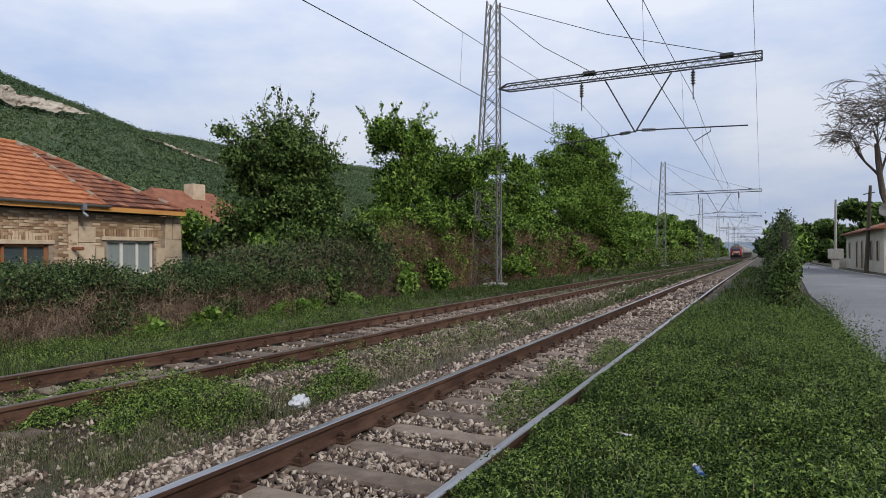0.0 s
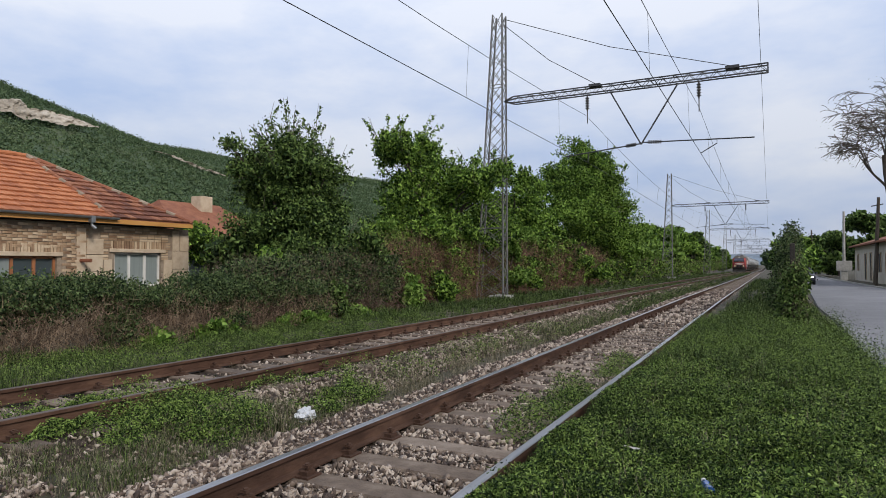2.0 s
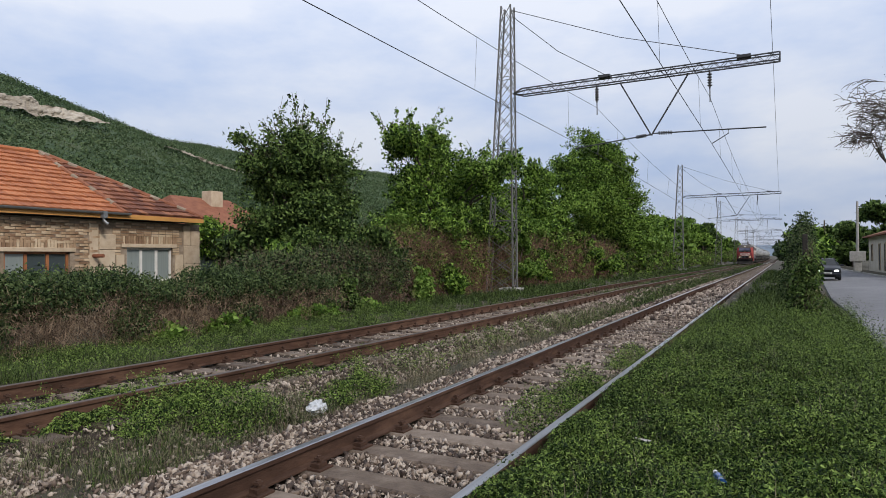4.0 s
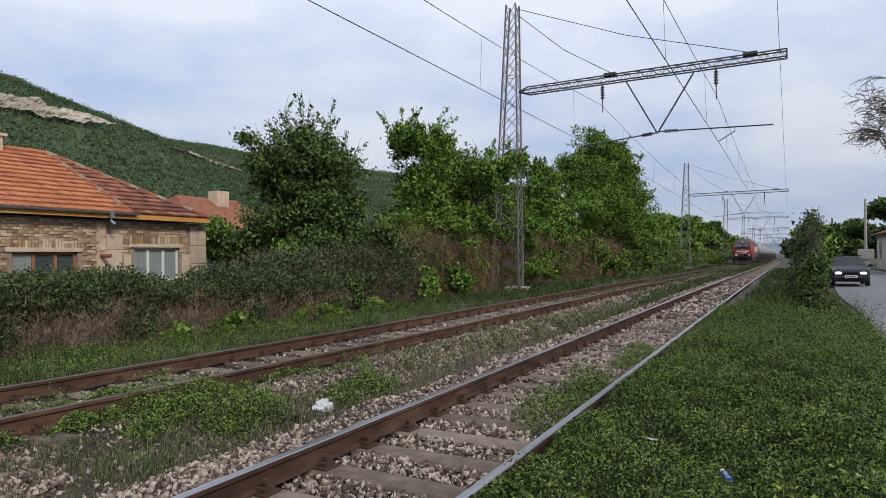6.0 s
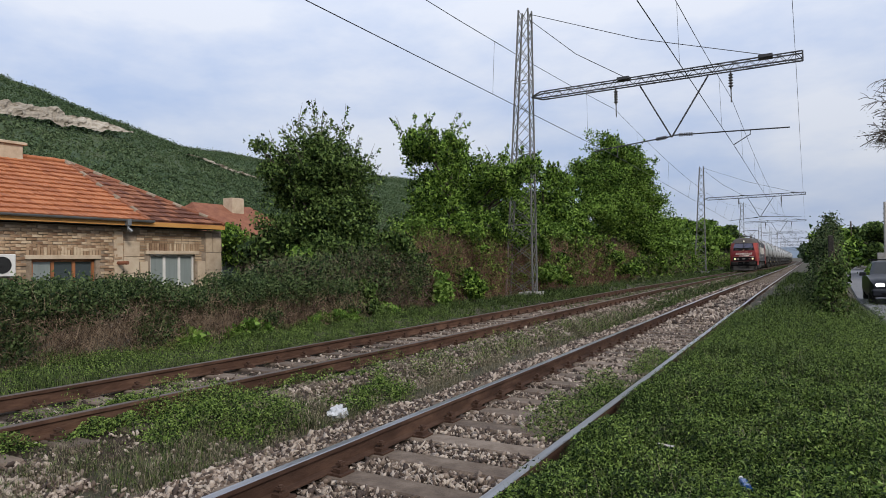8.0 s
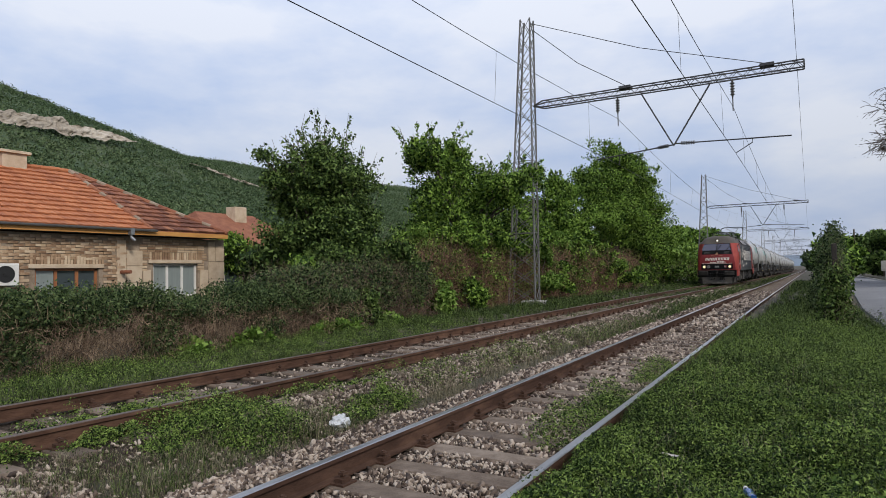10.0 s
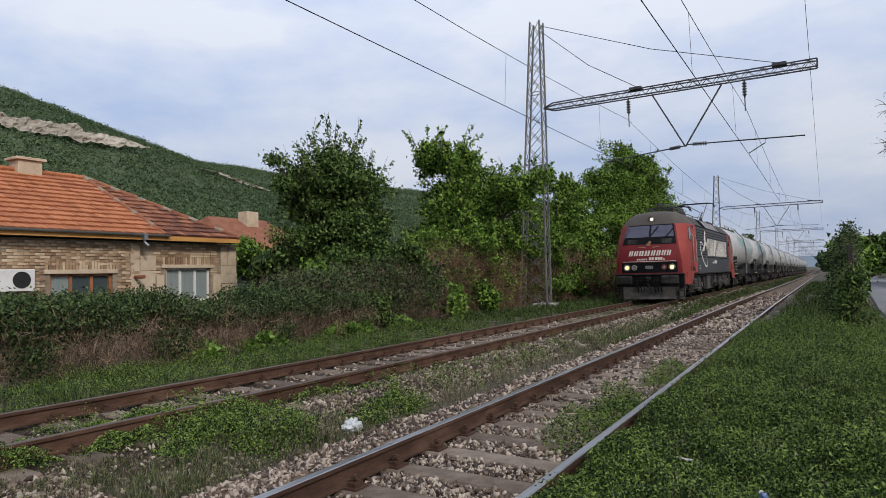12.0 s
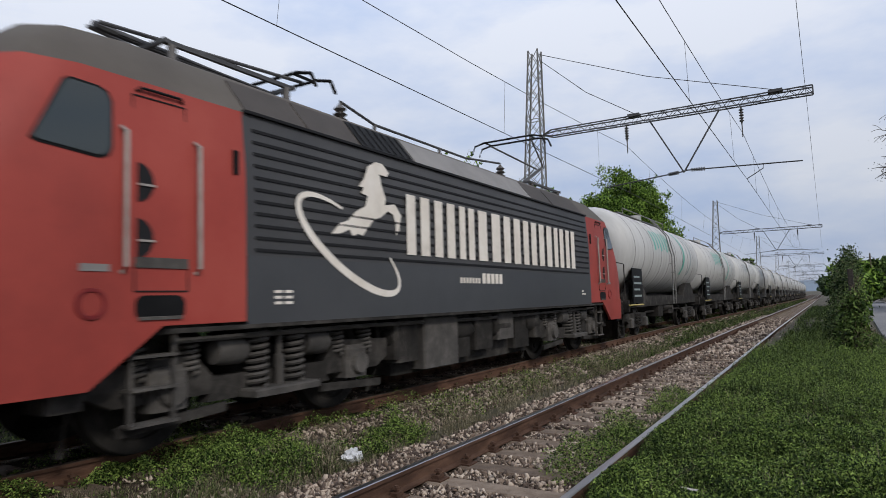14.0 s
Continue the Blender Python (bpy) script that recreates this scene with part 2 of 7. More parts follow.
M_rock = surf("pale_rock", [(0.13, 0.105, 0.08), (0.33, 0.285, 0.225), (0.52, 0.46, 0.38)], 0.35, 0.95, 1.0, 0.6, stretch=(1, 1, 2.5))


# ---- ground ----
def dip(y):
    """The line falls gently away in the distance."""
    return -0.0042 * max(0.0, y - 28.0) if y < 260 else -0.0042 * 232


GX = np.array([-60, -30, -17, -12.5, -10.2, -9.2, -8.0, -7.8, -5.2, -4.9, -4.4, -4.0, -3.6, -1.63, -1.6, -1.2, -0.2, 0.5, 1.2, 1.5, 7.5, 7.8, 12, 60.0])
GZ = np.array([-0.5, -0.5, -0.5, -0.4, -0.08, -0.05, -0.12, -0.22, -0.22, -0.2, -0.24, -0.24, -0.26, -0.22, -0.075, -0.035, -0.03, -0.08, -0.2, -0.31, -0.31, -0.1, 0.0, 0.2])


def gnd(x, y):
    x, y = np.asarray(x, float), np.asarray(y, float)
    d = -0.0042 * np.clip(y - 28.0, 0, 232)
    bumps = 0.025 * np.sin(1.7 * x + 0.6 * y) * np.sin(0.9 * y - 0.5 * x) * ((x < -8) | ((x > -1.1) & (x < 1.2)) | ((x > -5) & (x < -4)))
    return np.interp(x, GX, GZ) + d + bumps


def build_ground():
    xs = np.unique(np.concatenate([np.array([-1500, -900, -500, -300, -150, -90]), np.linspace(-60, -14, 24), np.linspace(-13, 9, 111), GX, np.linspace(10, 60, 20),
                                   np.array([90, 150, 300, 600, 1500])]))
    ys = np.concatenate([np.array([-1500, -600, -250, -120, -60, -30, -15]), np.linspace(-10, 40, 101), np.linspace(42, 120, 40), np.array([130, 150, 180, 220, 260, 320, 420, 600, 900, 1500, 2500])])
    X, Y = np.meshgrid(xs, ys)
    Z = gnd(X, Y)
    nx = len(xs)
    g = Geo()
    g.v = list(zip(X.ravel(), Y.ravel(), Z.ravel()))
    g.f = [(j * nx + i, j * nx + i + 1, (j + 1) * nx + i + 1, (j + 1) * nx + i) for j in range(len(ys) - 1) for i in range(nx - 1)]
    tagged(part("ground", g, M_soil, smooth=True), "dry trackside soil under grass and weeds", "ground", kind="structure")


build_ground()
STN = [-40, -20, -10, -5, -2, 0, 2, 4, 6, 8, 10, 12.5, 28, 60, 100, 150, 200, 260, 420]


def far_shift(y):
    """The far track swings away from the near one behind the camera, and lies a little higher."""
    return -0.0024 * max(0.0, 12.5 - max(y, -12.0)) ** 2



def strip(name, xs_z, y_list, mat, label, category, kind="structure", far=False):
    """A long bed along the line: xs_z is its section as (x, z)."""
    g = Geo()
    n = len(xs_z)
    for y in y_list:
        g.v += [(x + (far_shift(y) if far else 0), y, z + dip(y) + (FZ if far else 0)) for x, z in xs_z]
    for j in range(len(y_list) - 1):
        g.f += [(j * n + i, j * n + i + 1, (j + 1) * n + i + 1, (j + 1) * n + i) for i in range(n - 1)]
    return tagged(part(name, g, mat, smooth=False), label, category, kind=kind)


NEAR, FAR, HALF, FZ = -2.45, -6.45, 0.7525, 0.075      # middles of the two tracks, half the distance of the rails
strip("ballast_bed_1", [(-4.3, -0.28), (-3.75, -0.2), (-3.1, -0.205), (-1.8, -0.205), (-1.66, -0.2), (-1.6, -0.28)], STN, M_bed, "grey-brown crushed stone bed under the near track", "ballast")
strip("ballast_bed_2", [(-8.1, -0.27), (-7.7, -0.205), (-5.2, -0.205), (-4.7, -0.27)], STN, M_bed, "weedy crushed stone bed under the far track", "ballast", far=True)

RAIL = [(-0.062, -0.165), (0.062, -0.165), (0.062, -0.152), (0.012, -0.138), (0.010, -0.045), (0.036, -0.036), (0.037, -0.006),
        (-0.037, -0.006), (-0.036, -0.036), (-0.010, -0.045), (-0.012, -0.138), (-0.062, -0.152)]


def rail(x, top_mat, web_mat, label, group, far=False):
    rl = thing("rail", label, "rail", group=group)
    g, h = Geo(), Geo()
    n = len(RAIL)
    for y in STN:
        g.v += [(x + a + (far_shift(y) if far else 0), y, b + dip(y) + (FZ if far else 0)) for a, b in RAIL]
    for j in range(len(STN) - 1):
        g.f += [(j * n + i, j * n + (i + 1) % n, (j + 1) * n + (i + 1) % n, (j + 1) * n + i) for i in range(n)]
    tp = [(-0.036, -0.008), (0.036, -0.008), (0.03, 0.0), (-0.03, 0.0)]
    for y in STN:
        h.v += [(x + a + (far_shift(y) if far else 0), y, b + dip(y) + (FZ if far else 0)) for a, b in tp]
    for j in range(len(STN) - 1):
        h.f += [(j * 4 + i, j * 4 + (i + 1) % 4, (j + 1) * 4 + (i + 1) % 4, (j + 1) * 4 + i) for i in range(4)]
    part("rail_body", g, web_mat, rl)
    part("running_surface", h, top_mat, rl, "worn shiny top")
    return rl


for c, tm, wm, lab, grp in ((NEAR, M_railtop, M_rust, "rust-brown steel rail with a bright worn top", "rails of the near track"),
                            (FAR, M_railtop_dull, M_rustlight, "rusty steel rail with a dull worn top", "rails of the far track")):
    for s in (-1, 1):
        rail(c + s * HALF, tm, wm, lab, grp, c == FAR)


def sleepers(c, group, seed):
    """Sleepers every 0.6 m, each with its four clips; the far ones are joined."""
    rng = random.Random(seed)
    top = Geo().cbox(-1.25, 1.25, -0.13, 0.13, -0.33, -0.17, 0.02).mesh("sleeper", M_sleeper)
    gc = Geo().box(-0.07, 0.07, -0.08, 0.08, -0.172, -0.155).box(-0.035, 0.035, -0.05, 0.05, -0.16, -0.125)
    gc.tube([(0, 0, -0.13), (0, 0, -0.075)], 0.018, 6).box(-0.026, 0.026, -0.026, 0.026, -0.105, -0.085)
    clip = gc.mesh("rail_clip", M_rust)
    rest = Geo()
    for k in range(-3, 340):
        y = 0.25 + 0.585 * k
        if k < 62:
            x, z = (c, dip(y)) if c == NEAR else (c + far_shift(y), dip(y) + FZ)
            ob = thing("sleeper", "weathered grey-brown concrete sleeper under the rails", "sleeper", (x + rng.uniform(-0.02, 0.02), y, z), group, rz=rng.uniform(-0.6, 0.6))
            part("sleeper_body", top, M_sleeper, ob)
            for s in (-1, 1):
                for e in (-1, 1):
                    cl = part("rail_clip", clip, M_rust, ob, "rusty bolted rail clip")
                    cl.location = (s * HALF + e * 0.1, 0, 0)
        else:
            z = dip(y) + (0 if c == NEAR else FZ)
            rest.box(c - 1.25, c + 1.25, y - 0.13, y + 0.13, -0.33 + z, -0.17 + z)
            for s in (-1, 1):
                rest.box(c + s * HALF - 0.16, c + s * HALF + 0.16, y - 0.06, y + 0.06, -0.18 + z, -0.10 + z)
    tagged(part("far_sleepers", rest, M_sleeper), "weathered sleepers far along the track", "sleepers", kind="stuff")


sleepers(NEAR, "sleepers of the near track", 1)
sleepers(FAR, "sleepers of the far track", 2)

# road and its right kerb
RL = [(-40, 1.55), (10, 1.6), (20, 1.6), (39, 1.95), (60, 2.5), (88, 3.3), (140, 4.0), (300, 4.0)]
RR = [(-40, 7.6), (10, 7.6), (45, 7.3), (60, 6.8), (88, 6.6), (140, 7.0), (300, 7.0)]


def road_z(y):
    return -0.25 + dip(y)


def build_road():
    g, k = Geo(), Geo()
    ys = [-40, -10, 0, 6, 10, 14, 20, 28, 39, 50, 60, 75, 88, 110, 140, 200, 300]
    for y in ys:
        a, b = np.interp(y, *zip(*RL)), np.interp(y, *zip(*RR))
        a += 0.12 * math.sin(y * 1.3)
        g.v += [(a - 0.05, y, road_z(y) - 0.1), (a, y, road_z(y)), ((a + b) / 2, y, road_z(y) + 0.05), (b, y, road_z(y)), (b, y, road_z(y) - 0.1)]
        k.v += [(b, y, road_z(y) - 0.1), (b, y, road_z(y) + 0.12), (b + 0.14, y, road_z(y) + 0.12), (b + 0.14, y, road_z(y) - 0.1)]
    for j in range(len(ys) - 1):
        g.f += [(j * 5 + i, j * 5 + i + 1, j * 5 + 6 + i, j * 5 + 5 + i) for i in range(4)]
        k.f += [(j * 4 + i, j * 4 + i + 1, j * 4 + 5 + i, j * 4 + 4 + i) for i in range(3)]
    tagged(part("road", g, M_asphalt), "worn pale grey asphalt road beside the railway", "road", kind="structure")
    tagged(part("kerb", k, M_concrete), "grey concrete kerb along the road", "kerb", kind="structure")


build_road()


# ---- masts and overhead line ----
M_Y = [24.7 + 51.4 * k for k in range(-1, 8)]


def lattice(g, a, b, wa, wb, da, db, n, leg=0.07, brace=0.035, back=0.0):
    """A lattice column from a to b; w: width across the line, d: along it; back moves the foot of the rear legs."""
    a, b = Vector(a), Vector(b)

    def corner(t, sx, sy):
        w, d = wa + (wb - wa) * t, da + (db - da) * t
        p = a.lerp(b, t)
        return p + Vector((sx * w / 2 - (back * (1 - t) if sx < 0 else 0), sy * d / 2, 0))
    for sx in (-1, 1):
        for sy in (-1, 1):
            g.beam(corner(0, sx, sy), corner(1, sx, sy), leg)
    for i in range(n):
        t0, t1 = i / n, (i + 1) / n
        for (p, q) in (((-1, -1), (1, -1)), ((-1, 1), (1, 1)), ((-1, -1), (-1, 1)), ((1, -1), (1, 1))):
            g.beam(corner(t0, *p), corner(t1, *q), brace)
            g.beam(corner(t0, *q), corner(t1, *p), brace)
        if i % 4 == 0:
            for (p, q) in (((-1, -1), (1, -1)), ((-1, 1), (1, 1)), ((-1, -1), (-1, 1)), ((1, -1), (1, 1))):
                g.beam(corner(t0, *p), corner(t0, *q), brace * 1.2)


def mast(y, near):
    z = dip(y)
    m = thing("catenary_mast", "grey lattice steel mast with a long arm over both tracks", "mast", (0, y, z), "masts along the line")
    g = Geo()
    lattice(g, (-10.05, 0, -0.05), (-10.02, 0, 11.95), 0.45, 0.42, 0.5, 0.42, 16 if near else 12, 0.055, 0.022, back=0.75)
    part("column", g, M_galv, m)
    part("footing", Geo().cbox(-10.42, -9.5, -0.45, 0.45, -0.4, 0.14, 0.05), M_concrete, m, "rough concrete footing")
    g = Geo()
    x0, x1, za, zb = -9.35, 0.05, 8.12, 8.38
    for yy in (-0.16, 0.16):
        g.beam((x0, yy, za), (x1, yy, za), 0.042)
        g.beam((x0, yy, zb), (x1, yy, zb), 0.042)
    n = 20 if near else 12
    for i in range(n):
        a, b = x0 + (x1 - x0) * i / n, x0 + (x1 - x0) * (i + 1) / n
        mid = (a + b) / 2
        for yy in (-0.16, 0.16):
            g.beam((a, yy, za), (mid, yy, zb), 0.017)
            g.beam((mid, yy, zb), (b, yy, za), 0.017)
        g.beam((a, -0.16, zb), (b, 0.16, zb), 0.014)
        g.beam((a, -0.16, za), (b, 0.16, za), 0.014)
    for yy in (-0.16, 0.16):
        g.beam((x0, yy, za), (x0 - 0.45, 0, 8.25), 0.05)
        g.beam((x0, yy, zb), (x0 - 0.45, 0, 8.25), 0.05)
    g.beam((x1, -0.16, za), (x1, -0.16, zb), 0.05)
    g.beam((x1, 0.16, za), (x1, 0.16, zb), 0.05)
    part("arm", g, M_darksteel, m, "dark lattice arm")
    g = Geo()
    for xe in (-1.0, -5.9):
        g.tube([(-9.8, 0, 11.75 if xe > -2 else 11.5), ((-9.8 + xe) / 2, 0, 9.87 if xe > -2 else 9.72), (xe, 0, 8.45)], 0.014, 5)
        g.box(xe - 0.3, xe + 0.15, -0.2, 0.2, 8.36, 8.46)
    part("stay", g, M_darksteel, m)
    g = Geo()
    g.beam((-5.4, 0, 8.1), (-4.26, 0, 5.95), 0.05)
    g.beam((-2.95, 0, 8.05), (-4.26, 0, 5.95), 0.05)
    part("v_hanger", g, M_darksteel, m)
    for xa, ang in ((FAR + 0.15, 1), (NEAR + 0.25, 1)):
        g = Geo()
        prof = [(0.02, 0.0)]
        for i in range(5):
            prof += [(0.035, -0.1 * i - 0.12), (0.085, -0.1 * i - 0.15), (0.085, -0.1 * i - 0.17), (0.035, -0.1 * i - 0.2)]
        prof += [(0.02, -0.7), (0.02, -1.15)]
        g.lathe(prof, "z", (xa, 0, 8.12), 8)
        part("insulator", g, M_insul, m, "grey-brown ribbed insulator")
    for a, b, tip in (((-4.3, 0, 5.98), (-7.2, 0, 5.72), (-6.3, 0, 5.42)), ((-4.2, 0, 6.02), (-0.4, 0, 5.86), (-2.15, 0, 5.45))):
        g = Geo()
        g.tube([a, b], 0.025, 6)
        e = Vector(a).lerp(Vector(b), 0.68)
        g.tube([e, (e.x, 0, e.z - 0.15), tip], 0.018, 5)
        for k in range(6):
            p = Vector(a).lerp(Vector(b), 0.06 + 0.022 * k)
            g.tube([p - Vector((0.02, 0, 0)), p + Vector((0.02, 0, 0))], 0.07, 8)
        part("steady_arm", g, M_darksteel, m)
    return m


for i, y in enumerate(M_Y):
    mast(y, i in (0, 1, 2))


def span(y):
    k = (y - M_Y[0]) / 51.4
    return k - math.floor(k)


WY = [M_Y[0] + 51.4 * i / 12 for i in range(12 * 8 + 1)]
for c, xm, xc in ((FAR, -6.35, -6.3), (NEAR, -2.2, -2.15)):
    ms = lambda y, x=xm, a=(7.28 if c == FAR else 7.12), q=(3.6 if c == FAR else 2.5): (x, a - q * span(y) * (1 - span(y)) + dip(y))
    ct = lambda y, x=xc, q=(0.55 if c == FAR else 0.1): (x - q * (1 - abs(((y - 24.7) / 51.4) % 2 - 1)), 5.42 + dip(y))
    wr = thing("catenary", "dark overhead wires hung above the track", "overhead line", group="overhead lines")
    for nm, fn, r in (("messenger_wire", ms, 0.008), ("contact_wire", ct, 0.009)):
        part(nm, Geo().tube([(fn(y)[0], y, fn(y)[1]) for y in WY], r, 5), M_wire, wr)
    for y in [M_Y[0] + 51.4 * (i + 0.5) / 7 for i in range(7 * 4)]:
        part("dropper", Geo().tube([(ms(y)[0], y, ms(y)[1]), (ct(y)[0], y, ct(y)[1])], 0.004, 4), M_wire, wr)
tagged(part("feeder_wire", Geo().tube([(-0.15, y, 7.75 - 1.2 * span(y) * (1 - span(y)) + dip(y)) for y in WY], 0.007, 5), M_wire), "dark feeder wire hung from the arms' ends", "overhead wire")


# ---- plants ----
def leaf_mesh(name, pts, size, mat, seed, flat=0.0, stretch=1.6):
    """A small pointed leaf at each point, turned at random; flat presses them towards level."""
    rng = np.random.default_rng(seed)
    n = len(pts)
    a = rng.normal(size=(n, 3))
    a[:, 2] *= (1 - flat)
    a /= np.linalg.norm(a, axis=1)[:, None]
    b = np.cross(a, rng.normal(size=(n, 3)))
    b /= np.linalg.norm(b, axis=1)[:, None] + 1e-9
    s = size * rng.uniform(0.55, 1.35, (n, 1))
    nrm = np.cross(a, b)
    p = np.asarray(pts)
    s *= 1.2
    v = np.stack([p - a * s * stretch / 2 - b * s * 0.2, p + b * s * 0.62 + nrm * s * 0.15, p + a * s * stretch / 2 - b * s * 0.3], 1).reshape(-1, 3)
    return raw_mesh(name, v, 3, mat)


def clump_points(blobs, n, clump, seed, per=80, boughs=True):
    """Points of leaves: clumps of leaves on boughs that stand out of the blobs (x, y, z, rx, ry, rz), with gaps between them."""
    rng = np.random.default_rng(seed)
    bl = np.array(blobs, float)
    w = (bl[:, 3] * bl[:, 4] * bl[:, 5]) ** 0.7
    k = max(4, n // per)

    def shell(m, low):
        i = rng.choice(len(bl), m, p=w / w.sum())
        d = rng.normal(size=(m, 3))
        d /= np.linalg.norm(d, axis=1)[:, None]
        return i, bl[i, :3] + d * rng.uniform(low, 0.93 if boughs else 1.08, (m, 1)) * bl[i, 3:]
    if boughs:
        nb = max(6, k // 9)
        i, bc = shell(nb, 0.35)
        size = 0.25 * np.cbrt(bl[i, 3] * bl[i, 4] * bl[i, 5])[:, None] * rng.uniform(0.6, 1.3, (nb, 1))
        j = rng.integers(0, nb, k)
        c = bc[j] + np.clip(rng.normal(size=(k, 3)), -1.6, 1.6) * size[j] * np.array([1, 1, 0.55])
    else:
        c = shell(k, 0.35)[1]
    j = rng.integers(0, k, n)
    g = rng.normal(size=(n, 3)) * clump * np.array([1, 1, 0.7])
    return c, c[j] + g


def tree(name, label, at, blobs, n, size, mat, seed, trunk=0.12, clump=0.28, limbs=14, group="", bark=None, leaf_flat=0.0, sprigs=0, sprig_len=1.0):
    rng = random.Random(seed)
    t = thing(name, label, "tree" if "tree" in name else "shrub", at, group)
    c, pts = clump_points(blobs, n, clump, seed)
    top = max(b[2] + b[5] for b in blobs)
    low = min(b[2] - b[5] for b in blobs)
    mid = np.mean([b[:3] for b in blobs], 0)
    g = Geo()
    fork = Vector((mid[0] * 0.4, mid[1] * 0.4, max(0.4, low + 0.25 * (top - low))))
    g.tube([(0, 0, -0.6), (0.03, 0.02, fork.z * 0.5), fork], [trunk, trunk * 0.85, trunk * 0.7], 8)
    for k in range(limbs):
        e = Vector(c[rng.randrange(len(c))])
        m1 = fork.lerp(e, 0.45) + Vector((rng.uniform(-0.2, 0.2), rng.uniform(-0.2, 0.2), 0.12 * (e - fork).length))
        g.tube([fork - Vector((0, 0, rng.uniform(0, 0.5) * fork.z * 0.4)), m1, e], [trunk * 0.5, trunk * 0.28, trunk * 0.08], 5)
    rs_ = np.random.default_rng(seed + 50)
    extra = []
    hi = c[np.argsort(c[:, 2] + rs_.normal(size=len(c)) * 0.8)][-max(1, len(c) // 3):]
    for k in range(sprigs):
        b0 = hi[rs_.integers(0, len(hi))]
        dd = np.array([rs_.normal() * 0.3, rs_.normal() * 0.35, 1.0])
        dd *= sprig_len * rs_.uniform(0.5, 1.2) / np.linalg.norm(dd)
        g.tube([b0 - dd * 0.3, b0 + dd * 0.5, b0 + dd], [0.014, 0.01, 0.005], 4)
        m_ = 80
        u = rs_.uniform(-0.2, 1.02, (m_, 1))
        droop = np.array([[dd[0] * 0.4, dd[1] * 0.4, -0.12 * sprig_len]]) * u ** 2
        extra.append(b0 + dd * u + droop + rs_.normal(size=(m_, 3)) * (0.05 + 0.05 * sprig_len) * (1.2 - u))
    if extra:
        pts = np.concatenate([pts] + extra)
    part("trunk", g, bark or M_bark, t)
    part("crown", leaf_mesh("crown", pts, size, mat, seed + 1, leaf_flat), mat, t)
    return t


tree("tree", "dark green bushy tree with upright twigs above the hedge", (-13, 14.9, -0.3),
     [(0, 0.1, 4.2, 1.4, 1.6, 1.4), (0.3, -0.3, 3.0, 1.5, 1.6, 1.3), (0, 1.5, 5.1, 0.35, 0.3, 1.1), (0, 0.75, 5.0, 0.3, 0.3, 0.9), (0, -0.9, 4.7, 0.4, 0.6, 0.8), (0, -1.6, 4.6, 0.3, 0.4, 0.8), (0, -0.1, 5.0, 0.3, 0.3, 0.8), (0, -2.0, 4.7, 0.35, 0.4, 0.6), (0, -1.1, 4.4, 0.6, 0.8, 0.8), (0, 0.9, 4.5, 0.6, 0.8, 0.8),
      (0.8, 0.2, 1.8, 1.4, 1.6, 1.2), (0.5, 0.9, 3.0, 1.1, 1.0, 1.2), (1.5, -0.9, 1.7, 0.7, 1.1, 0.9), (1.4, 0.9, 2.0, 0.7, 1.0, 0.9), (0, 1.7, 4.7, 0.3, 0.3, 0.7)], 88000, 0.055, M_leaf_dark, 11, 0.16, 0.13, 40, sprigs=110, sprig_len=1.25)
tree("tree", "bright green broad tree with an open crown behind the hedge", (-13, 23.6, -0.3),
     [(0, 0, 4.6, 1.9, 3.0, 1.6), (0, 0.6, 6.4, 1.2, 1.3, 1.1), (0, -2.6, 6.2, 1.0, 1.3, 0.9), (0, -1.0, 6.6, 0.6, 0.6, 0.7), (0.4, 3.2, 5.6, 1.2, 1.8, 1.3), (0.6, -2.0, 3.0, 1.8, 2.2, 1.3), (0.8, 2.2, 3.2, 1.7, 2.6, 1.4),
      (1.0, 4.2, 3.4, 1.3, 1.8, 1.5), (1.1, 0, 2.2, 1.3, 2.8, 1.1), (0.2, 5.4, 6.0, 0.7, 0.9, 0.8), (2.6, -0.4, 4.9, 0.9, 0.9, 0.9), (3.0, 0.3, 5.4, 0.6, 0.6, 0.6), (2.2, 1.0, 3.6, 0.8, 1.0, 0.7)], 85000, 0.07, M_leaf_mid, 12, 0.2, 0.15, 40, sprigs=80, sprig_len=1.1)
tree("tree", "tall dense green tree beside the railway", (-13.5, 50.5, -0.3),
     [(0, 0, 8.2, 3.0, 4.4, 2.6), (0, 6.5, 7.2, 2.6, 4.6, 2.3), (0, 0.5, 10.5, 1.8, 2.8, 1.4), (0, 4.5, 10.0, 1.8, 2.8, 1.4), (0, 8.5, 8.6, 1.8, 2.6, 1.6), (0.5, -4.0, 5.6, 2.0, 2.6, 2.1), (0, -3.6, 8.6, 2.0, 2.8, 1.9), (1, 7, 4.6, 2.4, 5, 2.5), (1, 0, 4.6, 2.4, 5, 2.5), (0, 11, 6.0, 1.6, 2.2, 1.4)], 125000, 0.092, M_leaf_mid, 13, 0.3, 0.24, 40, sprigs=60, sprig_len=1.3)
tree("tree", "slender green tree with light foliage", (-13.5, 36.0, -0.3),
     [(0, 0, 5.0, 1.7, 2.8, 1.7), (0, 1.5, 6.6, 1.0, 1.3, 1.1), (0.6, 0, 3.0, 1.7, 2.8, 1.5), (0, -2.4, 6.8, 0.6, 0.8, 0.8)], 46000, 0.09, M_leaf_mid, 14, 0.15, 0.2, 20, sprigs=30, sprig_len=0.9)
